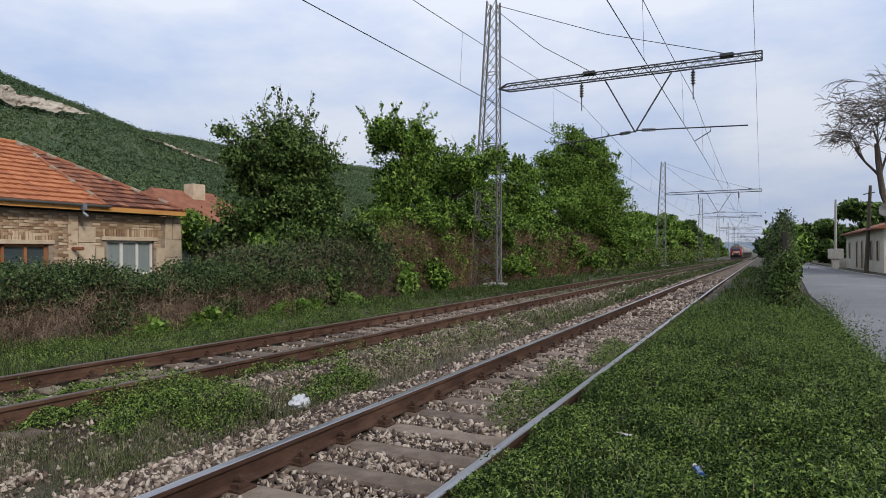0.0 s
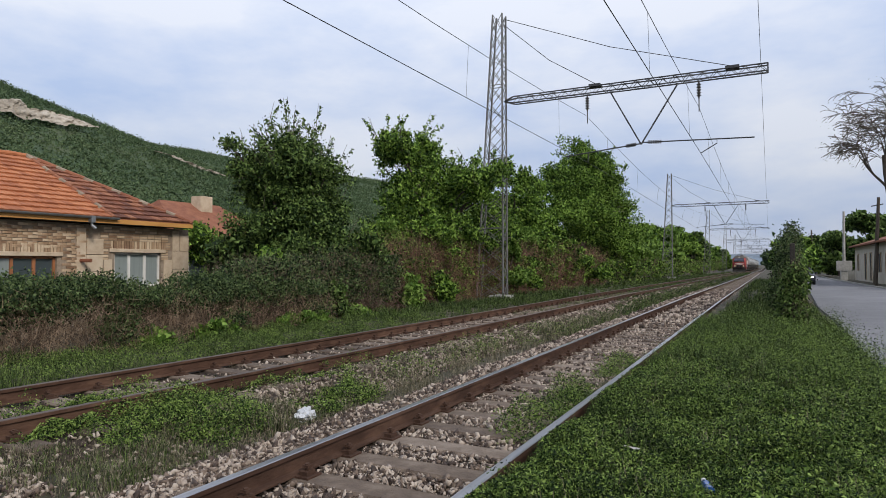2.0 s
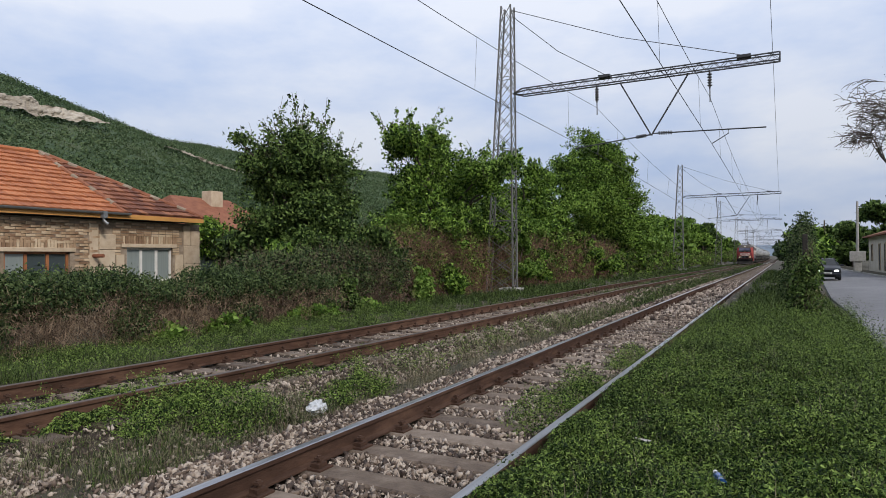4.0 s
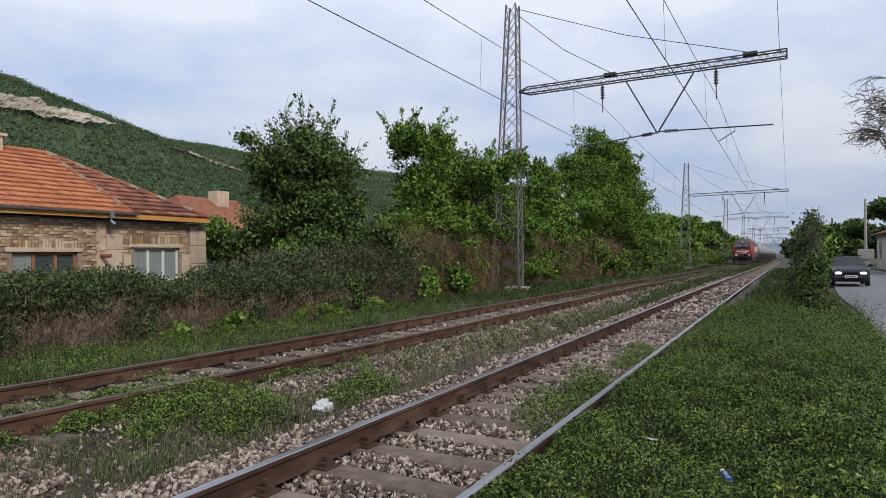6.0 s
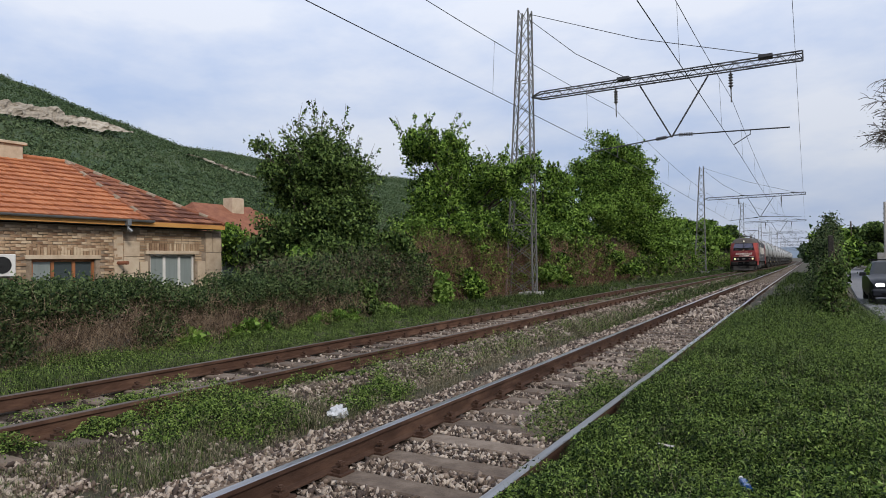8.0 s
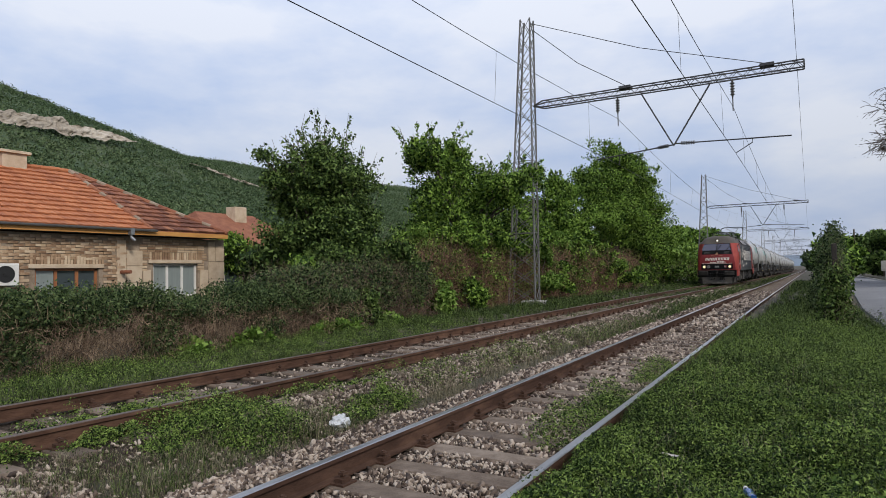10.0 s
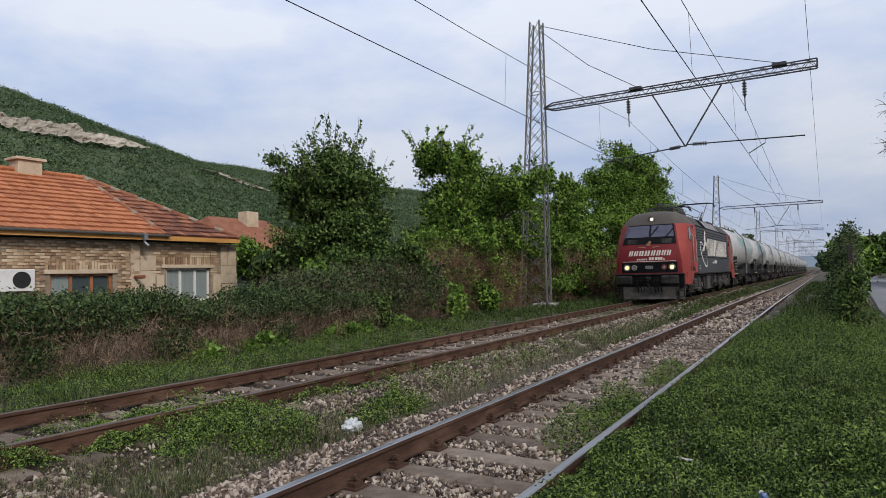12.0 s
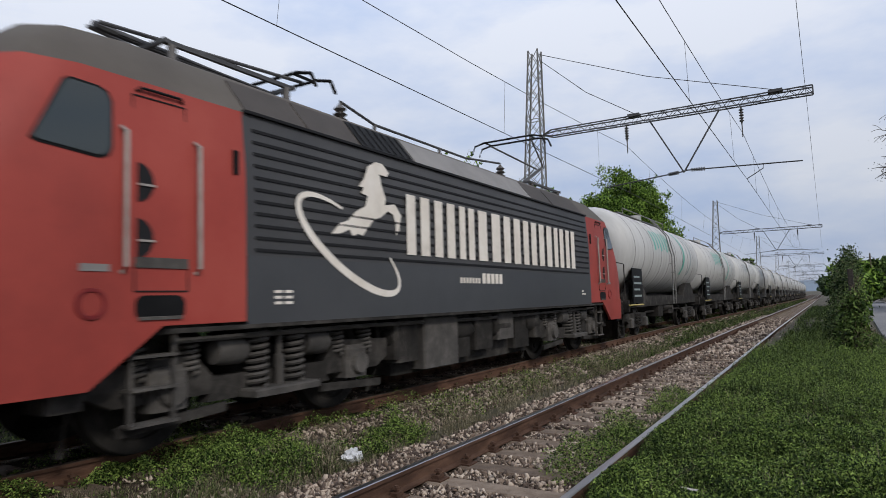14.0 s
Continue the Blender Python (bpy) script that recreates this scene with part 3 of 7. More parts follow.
for k, (x, y, h, w, n, mat) in enumerate(((-12.4, 18.4, 2.6, 1.0, 9000, M_leaf_mid), (-12.0, 19.6, 3.2, 1.1, 9000, M_leaf_light), (-12.2, 27.4, 3.6, 1.4, 12000, M_leaf_light), (-12.0, 33.5, 3.4, 1.6, 9000, M_leaf_light), (-12.3, 21.5, 2.8, 1.3, 9000, M_leaf_mid),
                                           (-11.9, 13.0, 2.2, 0.8, 6000, M_leaf_mid), (-12.0, 38.5, 4.2, 2.2, 10000, M_leaf_mid), (-10.9, 12.2, 1.5, 0.7, 6000, M_leaf_dull), (-10.75, 13.6, 1.7, 0.55, 5000, M_leaf_dark), (-11.0, 16.2, 2.4, 0.7, 7000, M_leaf_dark), (-10.7, 20.2, 1.5, 0.45, 4000, M_leaf_mid), (-10.75, 27.2, 2.6, 0.8, 8000, M_leaf_light), (-10.9, 30.4, 2.0, 0.8, 5000, M_leaf_mid), (-11.0, 41.5, 2.2, 1.4, 6000, M_leaf_mid), (-12.2, 56, 3.6, 3.0, 9000, M_leaf_mid))):
    tree("shrub", "leafy green shrub growing through the dry thicket", (x, y, -0.2), [(0, 0, h * 0.62, w * 0.7, w, h * 0.36), (0.2, w * 0.4, h * 0.4, w * 0.7, w * 0.7, h * 0.3), (0, -w * 0.3, h * 0.85, w * 0.4, w * 0.5, h * 0.22)], int(n * 1.3), 0.052 + 0.001 * y, mat, 170 + k, 0.06, 0.13, 9,
         "shrubs in the thicket")
rr = random.Random(5)
for k, (y, h, mat) in enumerate(((62, 6.4, M_leaf_light), (71, 6.8, M_leaf_light), (82, 7.6, M_leaf_light), (94, 8.2, M_leaf_mid), (108, 8.0, M_leaf_light), (122, 9.5, M_leaf_mid), (140, 9.0, M_leaf_mid),
                                 (160, 10.5, M_leaf_dark), (182, 9.5, M_leaf_mid), (206, 9.0, M_leaf_mid), (232, 9.0, M_leaf_dark), (262, 9, M_leaf_mid))):
    L = 5.0 + 0.022 * y
    tree("tree", "light green tree in the row along the line", (-13.2 - rr.uniform(0, 2) - 0.008 * y, y, dip(y) - 0.2),
         [(0, 0, h * 0.62, 2.4, L, h * 0.3), (0.2, L * 0.5, h * 0.78, 1.8, L * 0.5, h * 0.2), (0.4, -L * 0.4, h * 0.5, 2.2, L * 0.7, h * 0.3), (0.8, 0, h * 0.28, 2.2, L, h * 0.26)],
         17000 if y < 130 else 9000, 0.16 + 0.0012 * y, mat, 30 + k, 0.2, 0.34, 12, "row of trees along the line")


def hedge(name, label, runs, n, size, mat, seed, twigs, twig_mat, twig_len, clump=0.12, thick=0.004, leafy=None, lift=1.0):
    """A tangle: runs are blobs; leaves over dry twigs that rise and hang."""
    h = thing(name, label, "hedge")
    c, pts = clump_points(leafy or runs, n, clump, seed, 25, False)
    part("foliage", leaf_mesh("foliage", pts, size, mat, seed), mat, h)
    rng = np.random.default_rng(seed + 7)
    bl = np.array(runs, float)
    w = bl[:, 4]
    i = rng.choice(len(bl), twigs, p=w / w.sum())
    d = rng.uniform(-1, 1, (twigs, 3))
    p0 = bl[i, :3] + d * bl[i, 3:] * np.array([1.0, 1.0, 0.9 * lift])
    a = rng.normal(size=(twigs, 3)) * np.array([0.4, 0.4, 1.1])
    a /= np.linalg.norm(a, axis=1)[:, None]
    L = twig_len * rng.uniform(0.4, 1.3, (twigs, 1))
    s = np.cross(a, rng.normal(size=(twigs, 3)))
    s /= np.linalg.norm(s, axis=1)[:, None]
    bend = rng.normal(size=(twigs, 3)) * L * 0.18
    p1, p2 = p0 + a * L * 0.5 + bend, p0 + a * L
    th = thick
    v = np.stack([p0 - s * th, p0 + s * th, p1, p1 - s * th * 0.7, p1 + s * th * 0.7, p2], 1).reshape(-1, 3)
    part("dry_brush", raw_mesh("dry_brush", v, 3, twig_mat), twig_mat, h, "dry brown twigs")
    return h


def run_blobs(y0, y1, x, h0, h1, depth, step=0.9, seed=0):
    r = random.Random(seed)
    out, y = [], y0
    while y < y1:
        t = (y - y0) / (y1 - y0)
        h = (h0 + (h1 - h0) * t) * r.uniform(0.85, 1.12)
        out.append((x + r.uniform(-0.25, 0.25), y, h * 0.45 - 0.1, depth * r.uniform(0.8, 1.15), step * 1.0, h * 0.52))
        y += step * r.uniform(0.8, 1.15)
    return out


BR = run_blobs(-3, 12.2, -10.7, 1.15, 1.25, 0.75, seed=1)
hedge("bramble_hedge", "tangled bramble hedge with green leaves over dry twigs", [(x, y, z - 0.1, dx, dy, dz * 0.92) for x, y, z, dx, dy, dz in BR], 190000, 0.028, M_leaf_dull, 61, 40000, M_hay, 0.36, 0.085,
      leafy=[(x + 0.05, y, z + 0.42 + 0.1 * math.sin(2.1 * y), dx, dy, dz * (0.46 + 0.16 * math.sin(1.3 * y + 1.0))) for x, y, z, dx, dy, dz in BR] + [(x + 0.4, y + 0.4, z * 0.75, dx * 0.5, dy * 0.45, dz * 0.5) for x, y, z, dx, dy, dz in BR[::3]], lift=0.8)
TH = run_blobs(11.3, 16.5, -11.2, 1.4, 2.0, 0.8, seed=2)
hedge("dry_thicket", "dry grey-brown thicket with some green leaves", TH, 80000, 0.042, M_leaf_dull, 62, 26000, M_twig, 0.6, leafy=[(x + 0.1, y, z + 0.3, dx, dy, dz * 0.8) for x, y, z, dx, dy, dz in TH], lift=0.8)
hedge("dry_thicket", "reddish-brown dry creeper covering an old fence", run_blobs(16.0, 30.5, -11.3, 2.3, 2.3, 0.55, seed=3), 30000, 0.05, M_leaf_mid, 63, 44000, M_twigred, 0.7)
hedge("dry_thicket", "reddish-brown dry creeper below the trees", run_blobs(29.5, 47, -11.5, 2.4, 2.6, 0.6, 1.2, seed=4), 16000, 0.08, M_leaf_mid, 64, 26000, M_twigred, 0.8, thick=0.007)
hedge("green_thicket", "green undergrowth below the row of trees", run_blobs(46, 76, -11.3, 1.8, 2.0, 0.9, 1.6, seed=5) + run_blobs(80, 200, -12.0, 2.2, 2.4, 1.2, 3.5, seed=6), 30000, 0.14, M_leaf_mid, 65, 6000, M_twig, 0.9, thick=0.01)
tree("shrub", "small bright green shrub before the dry creeper", (-10.35, 17.9, -0.1), [(0, 0, 0.55, 0.32, 0.36, 0.5), (0, 0.1, 0.95, 0.22, 0.25, 0.35)], 2200, 0.085, M_leaf_light, 71, 0.02, 0.1, 6)
for k, (x, y, r, h) in enumerate(((-9.9, 9.3, 0.4, 0.3), (-10.0, 11.9, 0.5, 0.35), (-10.2, 12.9, 0.4, 0.3), (-10.0, 7.8, 0.35, 0.25), (-10.1, 14.6, 0.4, 0.3))):
    tree("shrub", "low bright green weed at the hedge's foot", (x, y, -0.1), [(0, 0, h * 0.6, r, r * 1.3, h * 0.6)], 900, 0.07, M_leaf_light, 80 + k, 0.01, 0.08, 4, "low weeds at the hedge")

# ivy-grown post and the bushes along the road's near edge
M_darkpost = surf("dark_weathered_wood", [(0.018, 0.015, 0.012), (0.035, 0.029, 0.024), (0.06, 0.05, 0.042)], 6.0, 0.95, 0.6, 30)
post = thing("fence_post", "old dark post overgrown with ivy beside the road", "post", (0.5, 17.6, -0.15))
part("post_body", Geo().cbox(-0.055, 0.055, -0.055, 0.055, -0.3, 2.05, 0.012), M_darkpost, post)
hedge("ivy_bush", "dark ivy bush climbing the old post", [(0.42, 17.7, 0.5, 0.13, 0.2, 0.7), (0.6, 17.55, 1.0, 0.10, 0.14, 0.6), (0.5, 17.8, 0.1, 0.28, 0.3, 0.3)], 9000, 0.042, M_leaf_dark, 66, 900, M_twig, 0.4, 0.09)
hedge("roadside_hedge", "green hedge bushes between railway and road", [(0.36, 19.9, 0.7, 0.16, 0.5, 0.65), (0.52, 20.4, 1.6, 0.12, 0.4, 0.7), (0.22, 21.2, 0.45, 0.18, 0.8, 0.5), (0.62, 22, 2.0, 0.2, 0.6, 0.7), (0.42, 24, 1.1, 0.26, 1.4, 1.15)],
      26000, 0.034, M_leaf_dull, 67, 500, M_twig, 0.3, 0.1)
hedge("roadside_hedge", "green hedge running along the road's edge", [(0.68 + 0.02 * (y - 24), y, 1.0 + dip(y), 0.42, 1.8, 1.2 + 0.3 * math.sin(y)) for y in range(26, 90, 3)], 20000, 0.1, M_leaf_mid, 68, 900, M_twig, 0.5, 0.16)


def stone_seed(seed):
    """A crushed stone: the hull of a few points, with flat faces and sharp edges."""
    rng = np.random.default_rng(seed)
    p = rng.normal(size=(9, 3))
    p /= np.linalg.norm(p, axis=1)[:, None]
    p *= rng.uniform(0.8, 1.3, (9, 1)) * np.array([1.2, 0.9, 0.6])
    bm = bmesh.new()
    for q in p:
        bm.verts.new(q)
    bmesh.ops.convex_hull(bm, input=bm.verts)
    bmesh.ops.delete(bm, geom=[q for q in bm.verts if not q.link_faces], context="VERTS")
    bmesh.ops.triangulate(bm, faces=bm.faces)
    bm.verts.index_update()
    v = np.array([q.co[:] for q in bm.verts])
    f = [[q.index for q in face.verts] for face in bm.faces]
    bm.free()
    return v, f


# ---- grass and weeds ----
def lush(x, y):
    """How high plants stand at a place: low hollows and thick mounds."""
    q = 1.5 * np.sin(1.3 * x + 0.9 * y + 0.7) * np.sin(1.1 * y - 0.8 * x + 2.0) + np.sin(3.7 * y - 1.9 * x) + 0.9 * np.sin(6.1 * x + 4.3 * y + 2.0) + 0.9 * np.sin(8.3 * y - 7.1 * x + 1.0) + 0.6 * np.sin(15.0 * x + 11.0 * y)
    f = np.clip((np.abs(x - NEAR - HALF) - 0.05) / 0.4, 0.0, 1.0)          # kept low beside the rail
    return np.minimum(np.clip(1.0 + 0.36 * q, 0.2, 2.5), 1.1 + 1.4 * f) * (0.72 + 0.28 * f)


def bed_top(x, y):
    """The height of the ground or of the far track's bed, whichever lies higher."""
    fs = -0.0024 * np.maximum(0.0, 12.5 - np.maximum(y, -12.0)) ** 2
    bed = np.interp(x - fs, [-8.1, -7.7, -5.2, -4.7], [-0.27, -0.205, -0.205, -0.27]) + FZ - 0.0042 * np.clip(y - 28.0, 0, 232)
    return np.where((x - fs > -8.1) & (x - fs < -4.7), np.maximum(gnd(x, y), bed), gnd(x, y))


def blades(name, label, regions, mat, seed, width=0.006, parent=None):
    """regions: (x0, x1, y0, y1, count, height). Bent blades of grass, two faces each; short on the track bed."""
    rng = np.random.default_rng(seed)
    out = []
    for x0, x1, y0, y1, n, h in regions:
        k = max(3, n // 14)
        cx, cy = rng.uniform(x0, x1, k), y0 + (y1 - y0) * rng.uniform(0, 1, k)
        j = rng.integers(0, k, n)
        x, y = cx[j] + rng.normal(size=n) * 0.06, cy[j] + rng.normal(size=n) * 0.06
        far = np.clip(y / 8.0, 1.0, 6.0)
        z = bed_top(x, y)
        hh = h * rng.uniform(0.45, 1.25, n) * lush(x, y) * np.where(z > gnd(x, y) + 0.02, 0.5, 1.0)
        a = rng.uniform(0, 2 * np.pi, n)
        dx, dy = np.cos(a), np.sin(a)
        lean = hh * rng.uniform(0.1, 0.8, n)
        w = width * rng.uniform(0.6, 1.5, n) * far
        p0 = np.stack([x - dy * w, y + dx * w, z - 0.01], 1)
        p1 = np.stack([x + dy * w, y - dx * w, z - 0.01], 1)
        m0 = np.stack([x + dx * lean * 0.35 + dy * w * 0.8, y + dy * lean * 0.35 - dx * w * 0.8, z + hh * 0.6], 1)
        m1 = np.stack([x + dx * lean * 0.35 - dy * w * 0.8, y + dy * lean * 0.35 + dx * w * 0.8, z + hh * 0.6], 1)
        e0 = np.stack([x + dx * lean, y + dy * lean, z + hh], 1)
        out.append(np.stack([p0, p1, m0, m1, m0, e0], 1).reshape(-1, 3))
    ob = part(name, raw_mesh(name, np.concatenate(out), 3, mat), mat)
    return tagged(ob, label, "grass", kind="stuff")


def weeds(name, label, regions, mat, seed, size, stretch=2.0):
    """regions: (x0, x1, y0, y1, clumps, leaves in each, spread, height)."""
    rng = np.random.default_rng(seed)
    out = []
    for x0, x1, y0, y1, k, m, sp, h in regions:
        cx, cy = rng.uniform(x0, x1, k), rng.uniform(y0, y1, k)
        n = k * m
        j = rng.integers(0, k, n)
        x, y = cx[j] + rng.normal(size=n) * sp, cy[j] + rng.normal(size=n) * sp
        out.append(np.stack([x, y, bed_top(x, y) + h * lush(x, y) * rng.uniform(0.1, 1.0, n) ** 0.8], 1))
    ob = part(name, leaf_mesh(name, np.concatenate(out), size, mat, seed, 0.2, stretch), mat)
    return tagged(ob, label, "weeds", kind="stuff")


blades("verge_grass", "thick green grass between the track and the road",
       [(-1.66, 1.5, 2.0, 4.2, 42000, 0.095), (-1.64, 1.5, 4.2, 7.5, 42000, 0.105), (-1.62, 1.45, 7.5, 12, 30000, 0.11), (-1.6, 1.4, 12, 18, 22000, 0.12), (-1.2, 1.4, 18, 26, 12000, 0.14), (-1.2, 1.5, 26, 70, 14000, 0.16), (-2.3, -1.64, 7.0, 9.2, 2600, 0.09)], M_grass, 91, 0.0032)
weeds("verge_weeds", "low leafy weeds in the verge", [(-1.55, 1.5, 2.0, 5, 5200, 44, 0.05, 0.14), (-1.55, 1.5, 5, 9, 2700, 44, 0.065, 0.155), (-1.5, 1.5, 9, 17, 1600, 40, 0.09, 0.18), (0.3, 1.5, 4, 20, 320, 60, 0.12, 0.3), (-2.3, -1.76, 5.3, 7.7, 240, 50, 0.06, 0.2), (-2.2, -1.76, 8.7, 10.3, 110, 50, 0.06, 0.2),
       (-2.0, -1.66, 9.2, 16, 120, 26, 0.07, 0.08)], M_verge, 92, 0.0088, 2.6)
weeds("verge_clover", "dark clover patches in the verge", [(-1.5, 1.4, 2.2, 8, 700, 24, 0.06, 0.1), (-0.2, 1.2, 3.0, 6, 200, 40, 0.08, 0.18)], M_verge, 96, 0.014)
weeds("tall_weeds", "taller pale-tipped weeds standing out of the verge", [(-1.4, 1.4, 2.4, 7, 90, 46, 0.022, 0.26), (-1.3, 1.45, 7, 17, 150, 46, 0.03, 0.3), (0.9, 1.6, 6, 20, 120, 60, 0.07, 0.4)], M_grass, 97, 0.011)
blades("dry_grass", "thin dry grass among the stones between the tracks",
       [(-5.5, -3.9, 0.5, 8, 21000, 0.11), (-5.4, -4.0, 8, 20, 14000, 0.15), (-5.2, -3.9, 20, 60, 6000, 0.16), (-8.0, -5.0, 2, 10, 3500, 0.1), (-1.2, 1.4, 2.2, 9, 3600, 0.2)], M_drygrass, 93, 0.0019)
blades("mid_grass", "green grass tufts between and beside the tracks",
       [(-5.6, -4.1, 1.0, 5.5, 9000, 0.1), (-5.1, -3.9, 14, 60, 30000, 0.14), (-10.4, -7.9, 2, 12, 36000, 0.13), (-10.6, -7.9, 12, 30, 24000, 0.16), (-11, -7.6, 30, 120, 22000, 0.2), (-7.9, -5.2, 26, 60, 22000, 0.17), (-9, -3.9, 55, 170, 26000, 0.2), (-7.2, -5.9, 18, 27, 3500, 0.13)], M_grass, 94, 0.0028)
weeds("mid_weeds", "green leafy weeds between the tracks",
      [(-6.6, -5.6, 2.4, 4.4, 230, 80, 0.06, 0.15), (-5.7, -4.9, 3.6, 5.2, 150, 80, 0.06, 0.14), (-4.75, -4.2, 5.5, 6.7, 90, 80, 0.06, 0.17), (-4.9, -4.3, 4.1, 4.8, 50, 80, 0.05, 0.15), (-5.2, -4.0, 12, 16, 60, 60, 0.1, 0.18), (-6.9, -5.9, 3.2, 5.4, 60, 70, 0.07, 0.15), (-6.0, -5.3, 5.2, 7.5, 60, 70, 0.06, 0.14), (-5.4, -4.3, 7.5, 12, 90, 60, 0.08, 0.15),
       (-10.2, -8.0, 2, 16, 900, 46, 0.09, 0.14)], M_verge, 95, 0.0115)
for k, (x, y, z, sx) in enumerate(((-0.12, 7.15, 0.0, 0.07), (-0.95, 4.95, 0.0, 0.05))):
    gr_ = Geo()
    gr_.v = [tuple(v * sx * np.array([1.2, 0.9, 0.8])) for v in stone_seed(400 + k)[0]]
    gr_.f = [tuple(f) for f in stone_seed(400 + k)[1]]
    rk = thing("loose_stone", "grey stone lying in the grass", "stone", (x, y, z), "stones in the grass")
    part("stone_body", gr_, M_concrete, rk)


# ---- ballast stones ----
SHAPES = [stone_seed(100 + k) for k in range(9)]


def stones(name, label, regions, seed, exclude=None):
    """regions: (x0, x1, y0, y1, count, size, z). Joined crushed stones."""
    rng = np.random.default_rng(seed)
    V = []
    for x0, x1, y0, y1, n, size, z in regions:
        x, y = rng.uniform(x0, x1, n), rng.uniform(y0, y1, n)
        if exclude is not None:
            keep = ~exclude(x, y)
            x, y = x[keep], y[keep]
        n = len(x)
        s = size * (0.45 + 1.3 * rng.uniform(0, 1, n) ** 1.8)
        zz = np.where(x < -4.2, bed_top(x, y) + 0.005, z - 0.0042 * np.clip(y - 28, 0, 232)) + rng.uniform(-0.02, 0.03, n)
        kind = rng.integers(0, len(SHAPES), n)
        e = rng.normal(size=(n, 4))
        e /= np.linalg.norm(e, axis=1)[:, None]
        w_, a, b, c = e.T
        R = np.stack([1 - 2 * (b * b + c * c), 2 * (a * b - c * w_), 2 * (a * c + b * w_), 2 * (a * b + c * w_), 1 - 2 * (a * a + c * c), 2 * (b * c - a * w_),
                      2 * (a * c - b * w_), 2 * (b * c + a * w_), 1 - 2 * (a * a + b * b)], 1).reshape(n, 3, 3)
        for k, (sv, sf) in enumerate(SHAPES):
            m = kind == k
            tri = sv[np.array(sf)].reshape(-1, 3)
            q = np.einsum("nij,vj->nvi", R[m], tri) * s[m][:, None, None] + np.stack([x[m], y[m], zz[m]], 1)[:, None]
            V.append(q.reshape(-1, 3))
    me = raw_mesh(name, np.concatenate(V), 3, M_stone)
    bm = bmesh.new()
    bm.from_mesh(me)
    bmesh.ops.remove_doubles(bm, verts=bm.verts, dist=0.0004)
    bm.to_mesh(me)
    bm.free()
    return tagged(part(name, me, M_stone), label, "stones", kind="stuff")


def on_sleeper(x, y):
    k = (y - 0.25) / 0.585
    return (np.abs(k - np.round(k)) * 0.585 < 0.13) & (np.abs(x - NEAR) < 1.2)


stones("ballast_stones", "crushed grey and reddish stones between the rails",
       [(-3.12, -1.76, 2.0, 5, 9500, 0.021, -0.2), (-4.05, -3.28, 1.5, 6, 9500, 0.023, -0.19), (-3.12, -1.76, 5, 9, 9500, 0.023, -0.2), (-3.1, -1.8, 9, 16, 9500, 0.026, -0.197), (-3.95, -3.28, 6, 18, 9000, 0.029, -0.19),
        (-3.1, -1.8, 16, 45, 5000, 0.055, -0.185), (-3.9, -3.3, 18, 50, 3600, 0.055, -0.19), (-1.65, -1.2, 18, 40, 900, 0.05, -0.12)], 201, on_sleeper)
stones("scattered_stones", "loose pale stones between the tracks and round the far rails",
       [(-5.65, -4.4, 4.8, 12, 8500, 0.022, -0.187), (-7.1, -5.8, 3.0, 20, 4200, 0.024, -0.15), (-5.6, -4.5, 12, 24, 4500, 0.03, -0.19), (-5.6, -3.9, 0.8, 6, 2600, 0.019, -0.225), (-5.4, -4.6, 1.4, 2.8, 2000, 0.022, -0.222), (-5.6, -4.6, 24, 60, 1600, 0.055, -0.2)], 202)
# the stones nearest to the path, each by itself
single = []
for sv, sf in SHAPES:
    g1 = Geo()
    g1.v, g1.f = [tuple(p) for p in sv], [tuple(f) for f in sf]
    single.append(g1.mesh("stone", M_stone_o))
heap = thing("ballast_heap", "loose crushed stones lying on the near track's bed", "ballast", (0, 0, 0), kind="structure")
rs = random.Random(44)
cnt = 0
while cnt < 300:
    x, y = rs.uniform(-3.95, -1.8), rs.uniform(2.4, 4.6)
    if abs(x + 3.2) < 0.1 or bool(on_sleeper(np.array(x), np.array(y))):
        continue
    ob = new("stone", single[rs.randrange(len(single))])
    ob.parent = heap
    ob.matrix_basis = pose(x, y, -0.18, rs.uniform(0, 360), rs.uniform(0, 360), rs.uniform(0, 360)) @ Matrix.Scale(rs.uniform(0.02, 0.036), 4)
    cnt += 1


# ---- hill and distance ----
def ridge(y):
    """Height of the ridge along the valley's side."""
    return float(np.interp(y, [-600, 0, 120, 205, 228, 260, 279, 302, 360, 415, 520, 700, 1100, 1700], [152, 151, 145, 131.5, 126.5, 115, 108, 105, 104.5, 105, 109, 115, 105, 60]))


def hill_z(x, y):
    d = (-x - 90) / 380.0
    r = ridge(y)
    t = max(0.0, min(1.0, d))
    z = r * (0.55 * t ** 1.25 + 0.45 * t * t * (3 - 2 * t))
    if d > 1:
        z = r - (d - 1) * 160
    nz = noise.noise(Vector((x * 0.012, y * 0.012, 0))) * 9 + noise.noise(Vector((x * 0.05, y * 0.05, 3))) * 3
    return z + nz * t * (1.4 - t) - 0.6


M_hillsoil = surf("hillside", [(0.022, 0.045, 0.016), (0.04, 0.07, 0.026), (0.08, 0.09, 0.042)], 0.05, 0.95, 1.0, 0.4)


